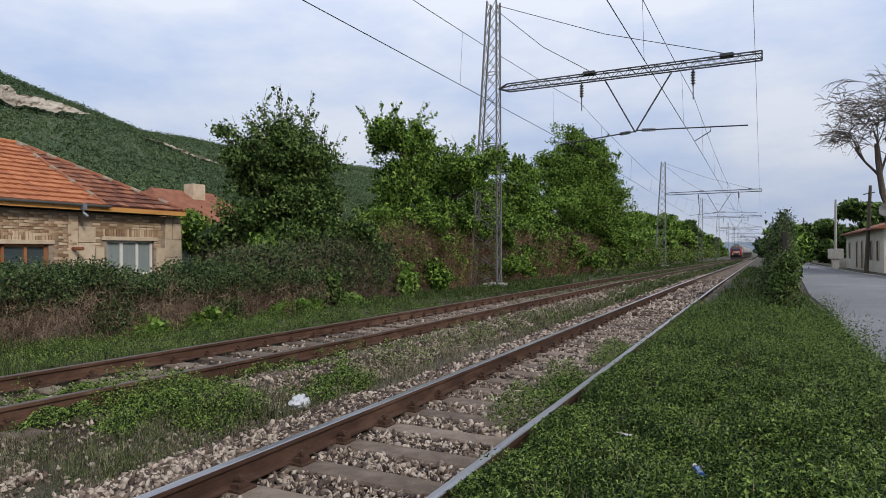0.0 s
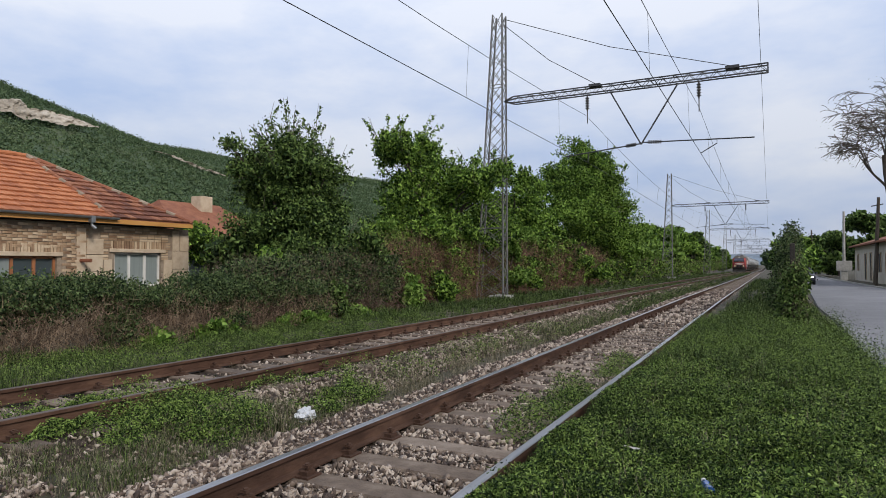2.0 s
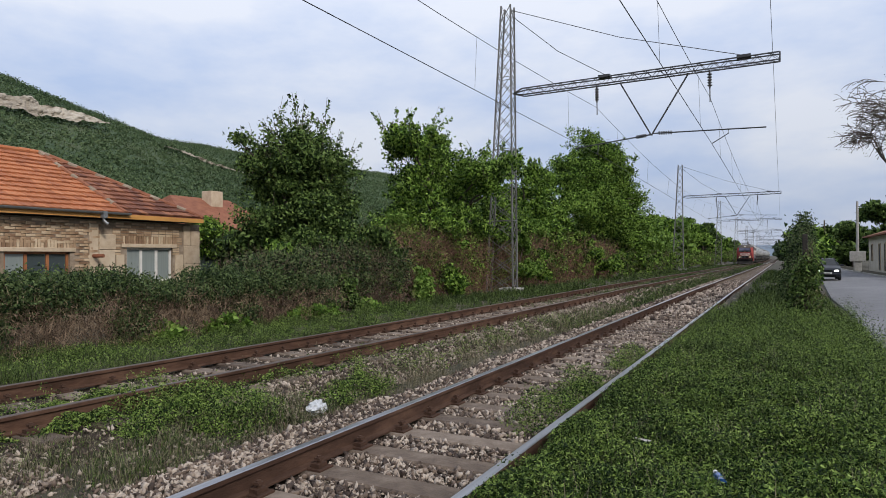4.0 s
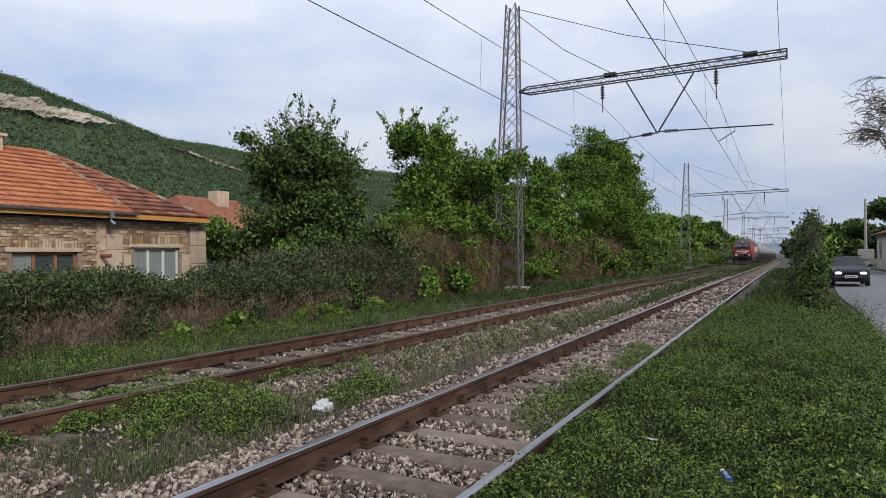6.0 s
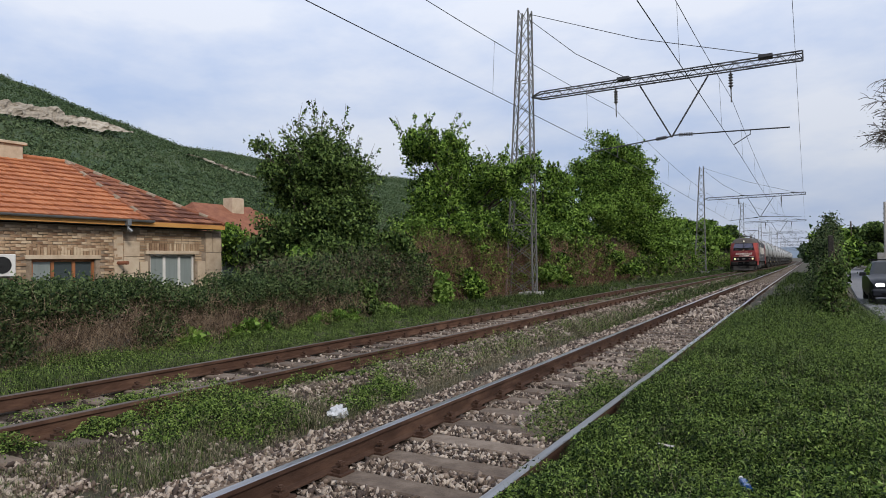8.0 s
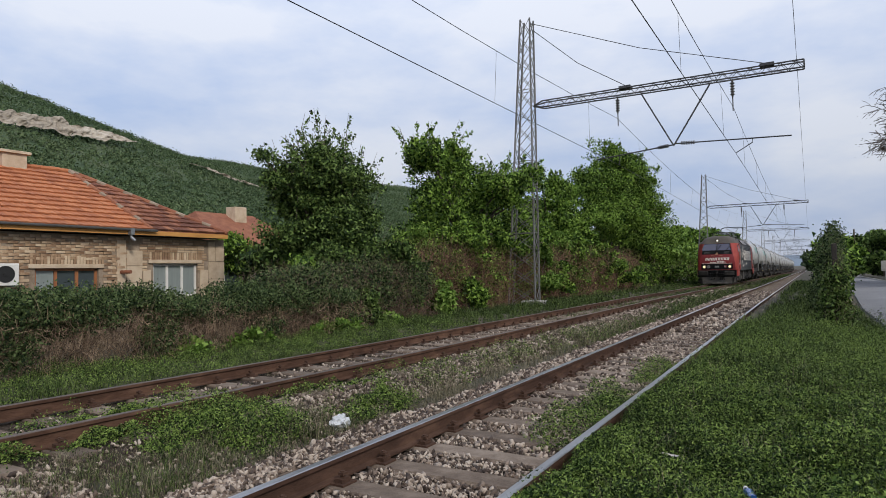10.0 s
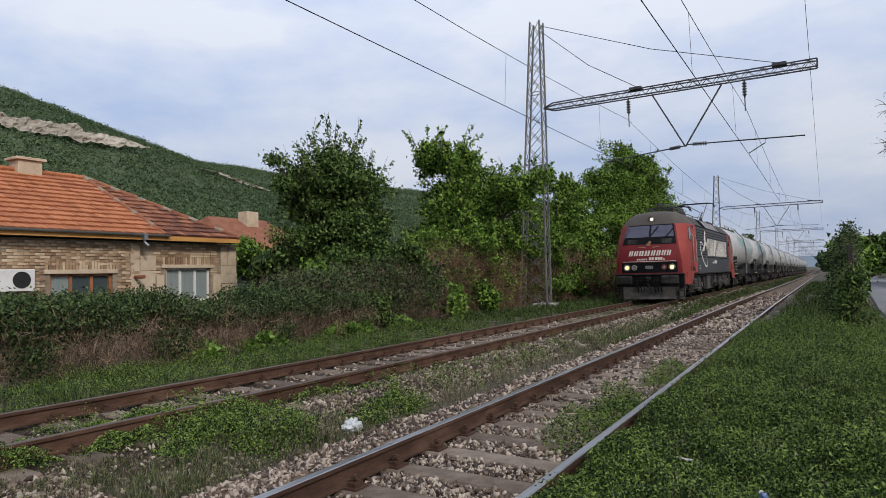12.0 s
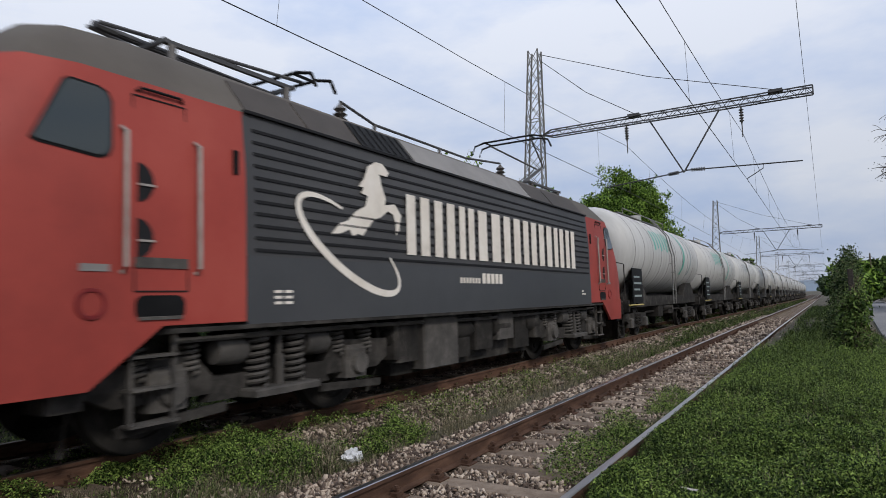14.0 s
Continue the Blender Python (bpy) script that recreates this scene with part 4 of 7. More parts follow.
def build_hill():
    g = Geo()
    xs = [-85 - 11 * i for i in range(48)]
    ys = [-500 + 22 * j for j in range(110)]
    n = len(xs)
    for y in ys:
        g.v += [(x, y, hill_z(x, y)) for x in xs]
    g.f = [(j * n + i, j * n + i + 1, (j + 1) * n + i + 1, (j + 1) * n + i) for j in range(len(ys) - 1) for i in range(n - 1)]
    tagged(part("hillside", g, M_hillsoil, smooth=True), "wooded green hillside behind the houses", "hill", kind="structure")
    # woodland canopy: clumps of foliage over the slope
    rng = np.random.default_rng(301)
    pts = []
    k = 0
    while k < 24000:
        x = rng.uniform(-475, -92)
        y = -x * rng.uniform(0.4, 1.75)
        k += 1
        z = hill_z(x, y)
        s = rng.uniform(0.8, 2.1) * (0.7 + 0.0012 * -x)
        pts.append(np.array([x, y, z + s * 0.5]) + rng.normal(size=(16, 3)) * np.array([s * 0.6, s * 0.6, s * 0.42]))
    tagged(part("woodland", leaf_mesh("woodland", np.concatenate(pts), 0.6, M_hillwood, 302, 0.0, 1.3), M_hillwood), "dense spring woodland covering the hillside", "woods", kind="stuff")


build_hill()


def outcrop(y0, y1, x, zoff, h, seed, label):
    """A ragged band of bare rock along the slope."""
    r = random.Random(seed)
    g = Geo()
    y, n = y0, 0
    rows = 10
    while y <= y1:
        t = (y - y0) / (y1 - y0)
        hh = h * (math.sin(math.pi * min(1, t * 0.94 + 0.03)) ** 0.7 * 0.9 + 0.08) * (1 + 0.4 * noise.noise(Vector((y * 0.12, seed, 0))) + 0.35 * noise.noise(Vector((y * 0.45, seed, 3.0))))
        z = hill_z(x, y) + zoff
        for i in range(rows):
            f = i / (rows - 1)
            q = Vector((y * 0.3, f * 3.0, seed * 5.0))
            g.v.append((x + 5 - 4 * f + 1.8 * noise.noise(q) + 1.3 * noise.noise(Vector((y * 0.9, f * 9.0, seed))), y, z - hh * 0.5 + hh * f + 0.16 * h * noise.noise(q * 0.6 + Vector((9, 0, 0)))))
        n += 1
        y += 0.9
    g.f = [(j * rows + i, j * rows + i + 1, (j + 1) * rows + 1 + i, (j + 1) * rows + i) for j in range(n - 1) for i in range(rows - 1)]
    tagged(part("rock_face", g, M_rock), label, "cliff", kind="structure")


outcrop(96, 188, -282, 3.4, 7.0, 1, "bare pale rock face in the wooded slope")
outcrop(208, 258, -268, 1.0, 2.6, 2, "narrow pale rock band in the wooded slope")

# far ridge closing the valley; distance haze put into its blue-grey colour
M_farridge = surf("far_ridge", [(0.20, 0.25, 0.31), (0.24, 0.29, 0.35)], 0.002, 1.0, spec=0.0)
fr_ = Geo()
for k in range(60):
    xx = -1400 + 60 * k
    hh_ = 34 + 12 * noise.noise(Vector((xx * 0.002, 1, 0))) + 5 * noise.noise(Vector((xx * 0.012, 2, 0)))
    fr_.v += [(xx, 2300, -12), (xx, 2330, hh_), (xx, 2480, hh_ - 20)]
fr_.f = [(3 * k + i, 3 * k + i + 1, 3 * k + 4 + i, 3 * k + 3 + i) for k in range(59) for i in range(2)]
tagged(part("far_ridge", fr_, M_farridge), "ridge at the valley's end, coloured blue for haze", "hill", kind="structure")

# ---- the brick house ----
M_tile_new = surf("new_roof_tile", [(0.294, 0.095, 0.037), (0.392, 0.135, 0.051), (0.470, 0.180, 0.075)], 3.0, 0.8, 0.2, 40, by="object", spread=0.35)
M_tile_old = surf("old_roof_tile", [(0.118, 0.041, 0.023), (0.216, 0.077, 0.039), (0.294, 0.122, 0.061)], 3.0, 0.9, 0.3, 40, by="object", spread=0.5)
M_tile_new_i = surf("new_roof_tile_joined", [(0.294, 0.095, 0.037), (0.392, 0.135, 0.051), (0.470, 0.180, 0.075)], 3.0, 0.8, 0.2, 40, by="island", spread=0.35)
M_tile_old_i = surf("old_roof_tile_joined", [(0.118, 0.041, 0.023), (0.216, 0.077, 0.039), (0.294, 0.122, 0.061)], 3.0, 0.9, 0.3, 40, by="island", spread=0.5)
M_brick = surf("old_brick", [(0.22, 0.13, 0.075), (0.41, 0.28, 0.17), (0.57, 0.44, 0.30)], 2.5, 0.95, 0.9, 30, by="object", spread=0.38)
M_brick_i = surf("old_brick_joined", [(0.22, 0.13, 0.075), (0.41, 0.28, 0.17), (0.57, 0.44, 0.30)], 2.5, 0.95, 0.9, 30, by="island", spread=0.38)
M_mortar = surf("mortar", [(0.15, 0.105, 0.07), (0.27, 0.205, 0.145), (0.40, 0.33, 0.25)], 5.0, 0.95, 0.7, 40)
M_render = surf("pale_stone", [(0.36, 0.265, 0.175), (0.50, 0.39, 0.275), (0.60, 0.50, 0.37)], 3.0, 0.95, 0.4, 25)
M_wood = surf("varnished_wood", [(0.175, 0.061, 0.023), (0.288, 0.110, 0.041), (0.375, 0.154, 0.059)], 6.0, 0.5, 0.1, 40, stretch=(1, 1, 0.2))
M_plank = surf("yellow_fascia", [(0.380, 0.171, 0.045), (0.517, 0.252, 0.066), (0.609, 0.315, 0.096)], 3.0, 0.7, 0.1, 40, stretch=(1, 0.2, 1))
M_white = surf("white_frame", [(0.52, 0.50, 0.46), (0.64, 0.62, 0.58), (0.72, 0.70, 0.66)], 3.0, 0.5)
M_glass = glassy("window_glass", (0.06, 0.075, 0.08))
M_curtain = surf("pale_curtain_glass", [(0.20, 0.23, 0.22), (0.27, 0.30, 0.29)], 2.0, 0.15, stretch=(1, 6, 0.3))
M_zinc = surf("zinc_gutter", [(0.16, 0.17, 0.18), (0.24, 0.25, 0.26), (0.30, 0.31, 0.32)], 3.0, 0.45, metal=0.5)
M_dark = surf("dark_void", [(0.012, 0.012, 0.012), (0.02, 0.02, 0.02)], 2.0, 0.9)

HX, EZ = -17.5, 2.8


def house():
    h = thing("brick_house", "old one-storey brick house with an orange tiled hip roof", "house", (0, 0, 0))
    wins = [(8.95, 10.66, 0.75, 1.68, "wood"), (12.39, 14.03, 0.75, 1.82, "white"), (4.2, 5.8, 0.75, 1.7, "wood")]
    g = Geo()
    cuts = sorted([(a, b, z0, z1) for a, b, z0, z1, _ in wins])
    y = -2.0
    for a, b, z0, z1 in cuts:
        g.box(HX - 0.4, HX, y, a, -0.6, 2.62)
        g.box(HX - 0.4, HX, a, b, -0.6, z0)
        g.box(HX - 0.4, HX, a, b, z1, 2.62)
        y = b
    g.box(HX - 0.4, HX, y, 15.1, -0.6, 2.62)
    g.box(-25.5, HX - 0.4, 14.7, 15.1, -0.6, 2.62)
    g.box(-25.5, HX - 0.4, -2.0, -1.6, -0.6, 2.62)
    g.box(-25.9, -25.5, -2.0, 15.1, -0.6, 2.62)
    wall = part("wall", g, M_mortar, h, "weathered uneven brick wall")
    # bricks, proud of the joints
    r = random.Random(8)
    bm_ = Geo().cbox(0, 0.035, -0.122, 0.122, -0.033, 0.033, 0.006).mesh("brick", M_brick)
    rest = Geo()
    made = 0
    row = 0
    z = 0.62
    while z < 2.6:
        y = 2.0 + (0.13 if row % 2 else 0)
        while y < 11.45:
            if not any(a - 0.2 < y < b + 0.2 and z0 - 0.1 < z < z1 + 0.22 for a, b, z0, z1 in cuts):
                if r.random() < 0.93:
                    if y > 6.2 and z > 1.45 and made < 300:
                        ob = new("brick", bm_)
                        ob.parent = wall
                        ob.matrix_basis = pose(HX - 0.008 + r.uniform(-0.016, 0.016), y + r.uniform(-0.02, 0.02), z + r.uniform(-0.009, 0.009), r.uniform(-3, 3), 0, r.uniform(-3, 3))
                        made += 1
                    else:
                        o = r.uniform(-0.012, 0.012)
                        rest.box(HX - 0.01, HX + 0.024 + o, y - 0.12, y + 0.12, z - 0.032, z + 0.032)
            y += 0.262
        z += 0.083
        row += 1
    tagged(part("brickwork", rest, M_brick_i, wall, "worn brown bricks"), kind="stuff")
    # pale plaster and stone blocks of the gable bay
    for (ya, yb, za, zb) in ((11.5, 12.02, 1.75, 2.2), (11.5, 12.0, 1.26, 1.73), (11.5, 12.02, 0.6, 1.24), (14.45, 14.72, 1.9, 2.55), (14.74, 15.1, 1.9, 2.4), (14.45, 15.1, 1.3, 1.88), (14.45, 15.1, 0.5, 1.28),
                             (12.04, 12.3, 0.5, 1.6), (14.12, 14.43, 0.5, 1.6), (11.2, 11.48, 0.5, 2.5)):
        part("stone_block", Geo().cbox(HX - 0.01, HX + 0.03, ya, yb, za, zb, 0.012), M_render, h, "pale dressed stone block")
    g = Geo()
    for z in [1.62 + 0.083 * k for k in range(12)]:
        y = 12.05 + (0.1 if int(z * 100) % 2 else 0)
        while y < 14.4:
            if not (12.3 < y < 14.1 and z < 2.12):
                g.box(HX - 0.01, HX + 0.02 + r.uniform(-0.01, 0.01), y - 0.12, y + 0.12, z - 0.03, z + 0.03)
            y += 0.262
    tagged(part("brickwork", g, M_brick_i, wall), kind="stuff")
    for a, b, z0, z1, kind in wins:
        n = int((b - a + 0.3) / 0.085)
        for k in range(n):
            y = a - 0.15 + (b - a + 0.3) * (k + 0.5) / n
            part("arch_brick", Geo().box(HX - 0.01, HX + 0.03 + r.uniform(-0.008, 0.008), y - 0.034, y + 0.034, z1 + 0.11, z1 + 0.34), M_brick, h)
        part("lintel", Geo().cbox(HX - 0.02, HX + 0.05, a - 0.18, b + 0.14, z1 + 0.0, z1 + 0.11, 0.01), M_render, h)
        w = part("window", Geo().box(HX - 0.33, HX - 0.30, a, b, z0, z1), M_dark, h)
        fm = M_wood if kind == "wood" else M_white
        fr = Geo()
        x0, x1, t = HX - 0.16, HX - 0.08, 0.07
        fr.box(x0, x1, a, b, z1 - t, z1).box(x0, x1, a, b, z0, z0 + t).box(x0, x1, a, a + t, z0, z1).box(x0, x1, b - t, b, z0, z1)
        for k in (1, 2):
            y = a + (b - a) * k / 3
            fr.box(x0, x1, y - t * 0.6, y + t * 0.6, z0, z1)
        part("window_frame", fr, fm, w, "brown wooden frame" if kind == "wood" else "white painted frame", bevel=0.006)
        for k in range(3):
            ya, yb = a + (b - a) * k / 3, a + (b - a) * (k + 1) / 3
            part("pane", Geo().box(HX - 0.13, HX - 0.12, ya + 0.04, yb - 0.04, z0 + 0.05, z1 - 0.05), M_curtain if (kind == "white" or k == 0) else M_glass, w)
    # roof: eave line, ridge end and hip
    E, C = Vector((-21.2, 11.9, 4.92)), Vector((-17.15, 14.92, EZ))
    B, A = Vector((-17.15, 12.1, EZ)), Vector((-17.15, -2.3, EZ))
    ZL = Vector((-21.2, -2.3, 4.92))
    back = [Vector((-26, -2.3, EZ)), Vector((-26, 14.92, EZ))]
    g = Geo()
    g.add([A, C, E, ZL, *back], [(0, 1, 2, 3), (1, 5, 2), (5, 4, 3, 2), (4, 0, 3)])
    g.add([p - Vector((0, 0, 0.12)) for p in (A, C, E, ZL, *back)], [(0, 1, 2, 3), (1, 5, 2), (5, 4, 3, 2), (4, 0, 3)])
    g.add([A, C, C - Vector((0, 0, 0.12)), A - Vector((0, 0, 0.12))], [(0, 1, 2, 3)])
    roof = part("roof", g, M_tile_old_i, h, "tiled hip roof, part new orange, part old dark red")
    slope = (E - B)
    up = Vector((E.x - B.x, 0, E.z - B.z))
    length = up.length
    up.normalize()
    nrm = Vector((-up.z, 0, up.x)) if up.x > 0 else Vector((up.z, 0, -up.x))
    ang = math.degrees(math.atan2(up.z, -up.x))
    tg = Geo()
    ws, th = 0.23, 0.02
    prof = [(-0.5, 0.0), (-0.38, 0.011), (-0.1, 0.013), (0.02, 0.002), (0.3, 0.0), (0.5, 0.002)]
    v = [(px * ws, 0.0, pz + 0.062) for px, pz in prof] + [(px * ws, 0.37, pz + 0.012) for px, pz in prof] + [(px * ws, 0.0, pz + 0.02) for px, pz in prof]
    n = len(prof)
    f = [(i, i + 1, n + i + 1, n + i) for i in range(n - 1)] + [(i, 2 * n + i, 2 * n + i + 1, i + 1) for i in range(n - 1)]
    tg.add(v, f)
    t_new, t_old = tg.mesh("roof_tile", M_tile_new), tg.mesh("roof_tile", M_tile_old)
    basis = Matrix((( 0, up.x, nrm.x, 0), (1, up.y, nrm.y, 0), (0, up.z, nrm.z, 0), (0, 0, 0, 1)))
    rn, ro = Geo(), Geo()
    cn = co = 0
    rows = int(length / 0.34)
    for k in range(rows):
        s = 0.34 * k
        t = s / length
        yb, yc = B.y + (E.y - B.y) * t, C.y + (E.y - C.y) * t
        y = yc - 0.1
        while y > 2.0:
            p = Vector((B.x, y + r.uniform(-0.008, 0.008), EZ)) + up * s + nrm * 0.004
            old = y > yb + 0.05
            m = Matrix.Translation(p) @ basis @ pose(0, 0, 0, r.uniform(-0.8, 0.8) * (2 if old else 1), 0, r.uniform(-0.7, 0.7) * (2 if old else 1))
            if (cn if not old else co) < 300 and y > 6.5:
                ob = new("roof_tile", t_old if old else t_new)
                ob.parent = roof
                ob.matrix_basis = m
                if old:
                    co += 1
                else:
                    cn += 1
            else:
                (ro if old else rn).add([m @ Vector(q) for q in v], f)
            y -= ws
    tagged(part("roof_tiles", rn, M_tile_new_i, roof, "new orange tiles"), kind="stuff")
    if ro.v:
        tagged(part("roof_tiles", ro, M_tile_old_i, roof), kind="stuff")
    # ridge and hip caps bedded in mortar
    for a, b in ((E, C), (E, B), (E, ZL)):
        d = (b - a)
        cnt = int(d.length / 0.3)
        for k in range(cnt):
            p, q = a + d * (k / cnt), a + d * ((k + 1.12) / cnt)
            lift = Vector((0, 0, 0.035 + r.uniform(0, 0.015)))
            part("ridge_cap", Geo().tube([p + lift, q + lift * 0.8], [0.075, 0.088], 8), M_tile_new_i if (b is ZL) else (M_tile_old_i if k % 3 else M_mortar), roof)
    # eaves
    g = Geo().box(-17.148, -17.115, -2.3, 14.95, EZ - 0.15, EZ - 0.02)
    part("fascia", g, M_plank, h, "yellow wooden board under the eaves")
    # near-black soffit: the shadow under the eaves put into its colour
    part("soffit", Geo().box(-17.55, -17.15, -2.3, 14.87, EZ - 0.155, EZ - 0.13), M_dark, h)
    gt = Geo()
    n = 8
    for y in (-2.3, 12.2):
        gt.v += [(-17.045 + 0.065 * math.cos(math.pi * k / n), y, EZ + 0.02 - 0.065 * math.sin(math.pi * k / n)) for k in range(n + 1)]
    gt.f += [(k, k + 1, n + 2 + k, n + 1 + k) for k in range(n)]
    gt.box(-17.115, -16.97, 11.3, 11.42, EZ - 0.16, EZ + 0.03)
    gt.tube([(-17.05, 11.36, EZ - 0.14), (-17.05, 11.36, EZ - 0.24), (-17.0, 11.45, EZ - 0.33)], 0.045, 10)
    part("gutter", gt, M_zinc, h, "grey zinc gutter with a short spout", smooth=True)
    part("flue_pipe", Geo().tube([(-17.55, 11.33, 1.56), (-17.3, 11.33, 1.56), (-17.12, 11.4, 1.56)], 0.055, 10), M_tile_old_i, h, "short stub of a flue pipe")
    part("chimney", Geo().cbox(-21.5, -20.9, 9.75, 10.45, 4.7, 5.25, 0.02).cbox(-21.58, -20.82, 9.66, 10.54, 5.25, 5.33, 0.01), M_render, h, "plastered chimney with a flat cap")
    ac = thing("air_conditioner", "white air conditioner box mounted on the brick wall", "air conditioner", (HX + 0.03, 8.0, 1.25))
    part("case", Geo().cbox(0.02, 0.3, -0.42, 0.42, 0, 0.55, 0.02), M_white, ac, bevel=0.008)
    part("fan_grille", Geo().lathe([(0.21, 0.295), (0.21, 0.312), (0.19, 0.314), (0.19, 0.303), (0.05, 0.303), (0.05, 0.318), (0.0, 0.318)], "x", (0, 0.1, 0.28), 20), M_dark, ac, "dark round fan grille")
    for s in (-0.3, 0.3):
        part("bracket", Geo().box(-0.03, 0.3, s - 0.02, s + 0.02, -0.04, 0.0), M_zinc, ac)


house()


def back_house():
    h = thing("back_house", "old house with a weathered tile roof behind trees", "house", (-24.5, 21.5, -0.5))
    part("wall", Geo().box(-3, 2.6, -3.0, 2.5, 0, 3.2), M_render, h)
    part("roof", Geo().add([(3.0, -3.4, 3.1), (3.0, 2.9, 3.1), (0, 1.5, 4.9), (0, -2.0, 4.9), (-3.4, -3.4, 3.1), (-3.4, 2.9, 3.1)], [(0, 1, 2, 3), (1, 5, 2), (5, 4, 3, 2), (4, 0, 3), (0, 4, 5, 1)]), M_tile_old_i, h)
    part("chimney", Geo().cbox(0.1, 0.75, -0.3, 0.42, 4.0, 5.2, 0.02), M_render, h, "pale plastered chimney")
    w = part("window", Geo().box(2.58, 2.63, -2.6, -1.7, 1.2, 2.4), M_glass, h)
    part("window_frame", Geo().box(2.6, 2.66, -2.68, -2.6, 1.15, 2.45).box(2.6, 2.66, -1.7, -1.62, 1.15, 2.45).box(2.6, 2.66, -2.68, -1.62, 2.4, 2.48), M_white, w)


back_house()
tree("tree", "leafy bush tree beside the chimney", (-21.5, 19.6, -0.5), [(0, -0.6, 2.8, 1.1, 1.2, 1.1), (0, -1.0, 3.2, 0.8, 0.8, 0.6), (0.6, 2.6, 3.0, 0.9, 1.3, 0.9)], 16000, 0.075, M_leaf_mid, 15, 0.1, 0.2, 12)
tree("shrub", "dark leafy shrub between hedge and house", (-14.5, 13.9, -0.4), [(0, 0, 2.0, 0.9, 1.0, 1.0), (0, 0.9, 1.6, 0.9, 1.0, 1.2)], 6000, 0.1, M_leaf_dark, 16, 0.06, 0.2, 8)

# ---- across the road ----
M_plaster = surf("cracked_plaster", [(0.38, 0.33, 0.26), (0.50, 0.45, 0.37), (0.58, 0.53, 0.46)], 1.2, 0.95, 0.4, 12)


def cottage():
    h = thing("roadside_cottage", "long low plastered cottage with a shallow tiled roof", "house", (0, 0, -0.2))
    part("wall", Geo().box(8.0, 14, 56.0, 79, -0.2, 3.4), M_plaster, h)
    part("roof", Geo().add([(7.5, 55.5, 3.4), (7.5, 79.5, 3.4), (11, 79.5, 4.5), (11, 55.5, 4.5), (14.5, 55.5, 3.4), (14.5, 79.5, 3.4),
                            (7.5, 55.5, 3.28), (7.5, 79.5, 3.28), (14.5, 55.5, 3.28), (14.5, 79.5, 3.28)],
                           [(0, 1, 2, 3), (3, 2, 5, 4), (6, 7, 1, 0), (1, 7, 9, 5, 2), (6, 0, 3, 4, 8), (8, 9, 7, 6), (4, 5, 9, 8)]), M_tile_old_i, h)
    for k, (y, w, z0, z1) in enumerate(((76, 0.9, 0.9, 2.5), (70.5, 1.0, 0.1, 2.5), (67, 1.0, 0.1, 2.5), (62, 1.0, 0.9, 2.4), (58.5, 1.0, 0.9, 2.4))):
        wnd = part("window" if z0 > 0.5 else "door", Geo().box(7.97, 8.02, y - w / 2, y + w / 2, z0, z1), M_dark, h)
        part("frame", Geo().box(7.93, 8.01, y - w / 2 - 0.08, y - w / 2, z0, z1).box(7.93, 8.01, y + w / 2, y + w / 2 + 0.08, z0, z1).box(7.93, 8.01, y - w / 2 - 0.08, y + w / 2 + 0.08, z1, z1 + 0.1), M_render, wnd)


cottage()


def pole(x, y, h, mat, label, lean=0.0, box_=False):
    p = thing("utility_pole", label, "pole", (x, y, road_z(y) + 0.1))
    part("shaft", Geo().tube([(0, 0, -0.4), (lean * h, 0, h)], [0.17, 0.11], 10), mat, p)
    if box_:
        part("cabinet", Geo().cbox(-0.75, 0.75, -0.45, -0.15, 1.0, 2.1, 0.03), M_concrete, p, "grey switch cabinet")
        part("base_block", Geo().cbox(-0.35, 0.35, -0.35, 0.35, -0.4, 1.0, 0.04), M_concrete, p)
    else:
        part("crossarm", Geo().beam((lean * h - 0.5, 0, h - 0.7), (lean * h + 0.3, 0, h - 0.55), 0.08), M_darksteel, p)
    return p


pole(7.35, 83.0, 7.6, M_concrete, "pale concrete utility pole beside the road", 0.01, True)
pole(7.5, 61.0, 7.0, M_bark, "dark wooden utility pole before the cottage", 0.05)
pole(6.2, 120.0, 7.5, M_bark, "dark wooden utility pole far along the road", 0.0)
dish = thing("satellite_dish", "grey satellite dish above the cottage's roof", "satellite dish", (8.6, 59.0, 3.4))
part("bowl", Geo().lathe([(0.0, 0.0), (0.25, -0.03), (0.5, -0.12), (0.52, -0.12), (0.27, 0.0), (0.0, 0.04)], "y", (0, -0.1, 1.2), 18), M_galv, dish, smooth=True)
part("mount", Geo().tube([(0, 0, -0.1), (0, 0, 1.2)], 0.03, 6), M_darksteel, dish)

# greyed leaf colour for the farthest trees, distance haze mixed in
M_haze = surf("hazy_far_leaf", [(0.04, 0.07, 0.03), (0.07, 0.105, 0.05), (0.10, 0.14, 0.075)], **LEAF)
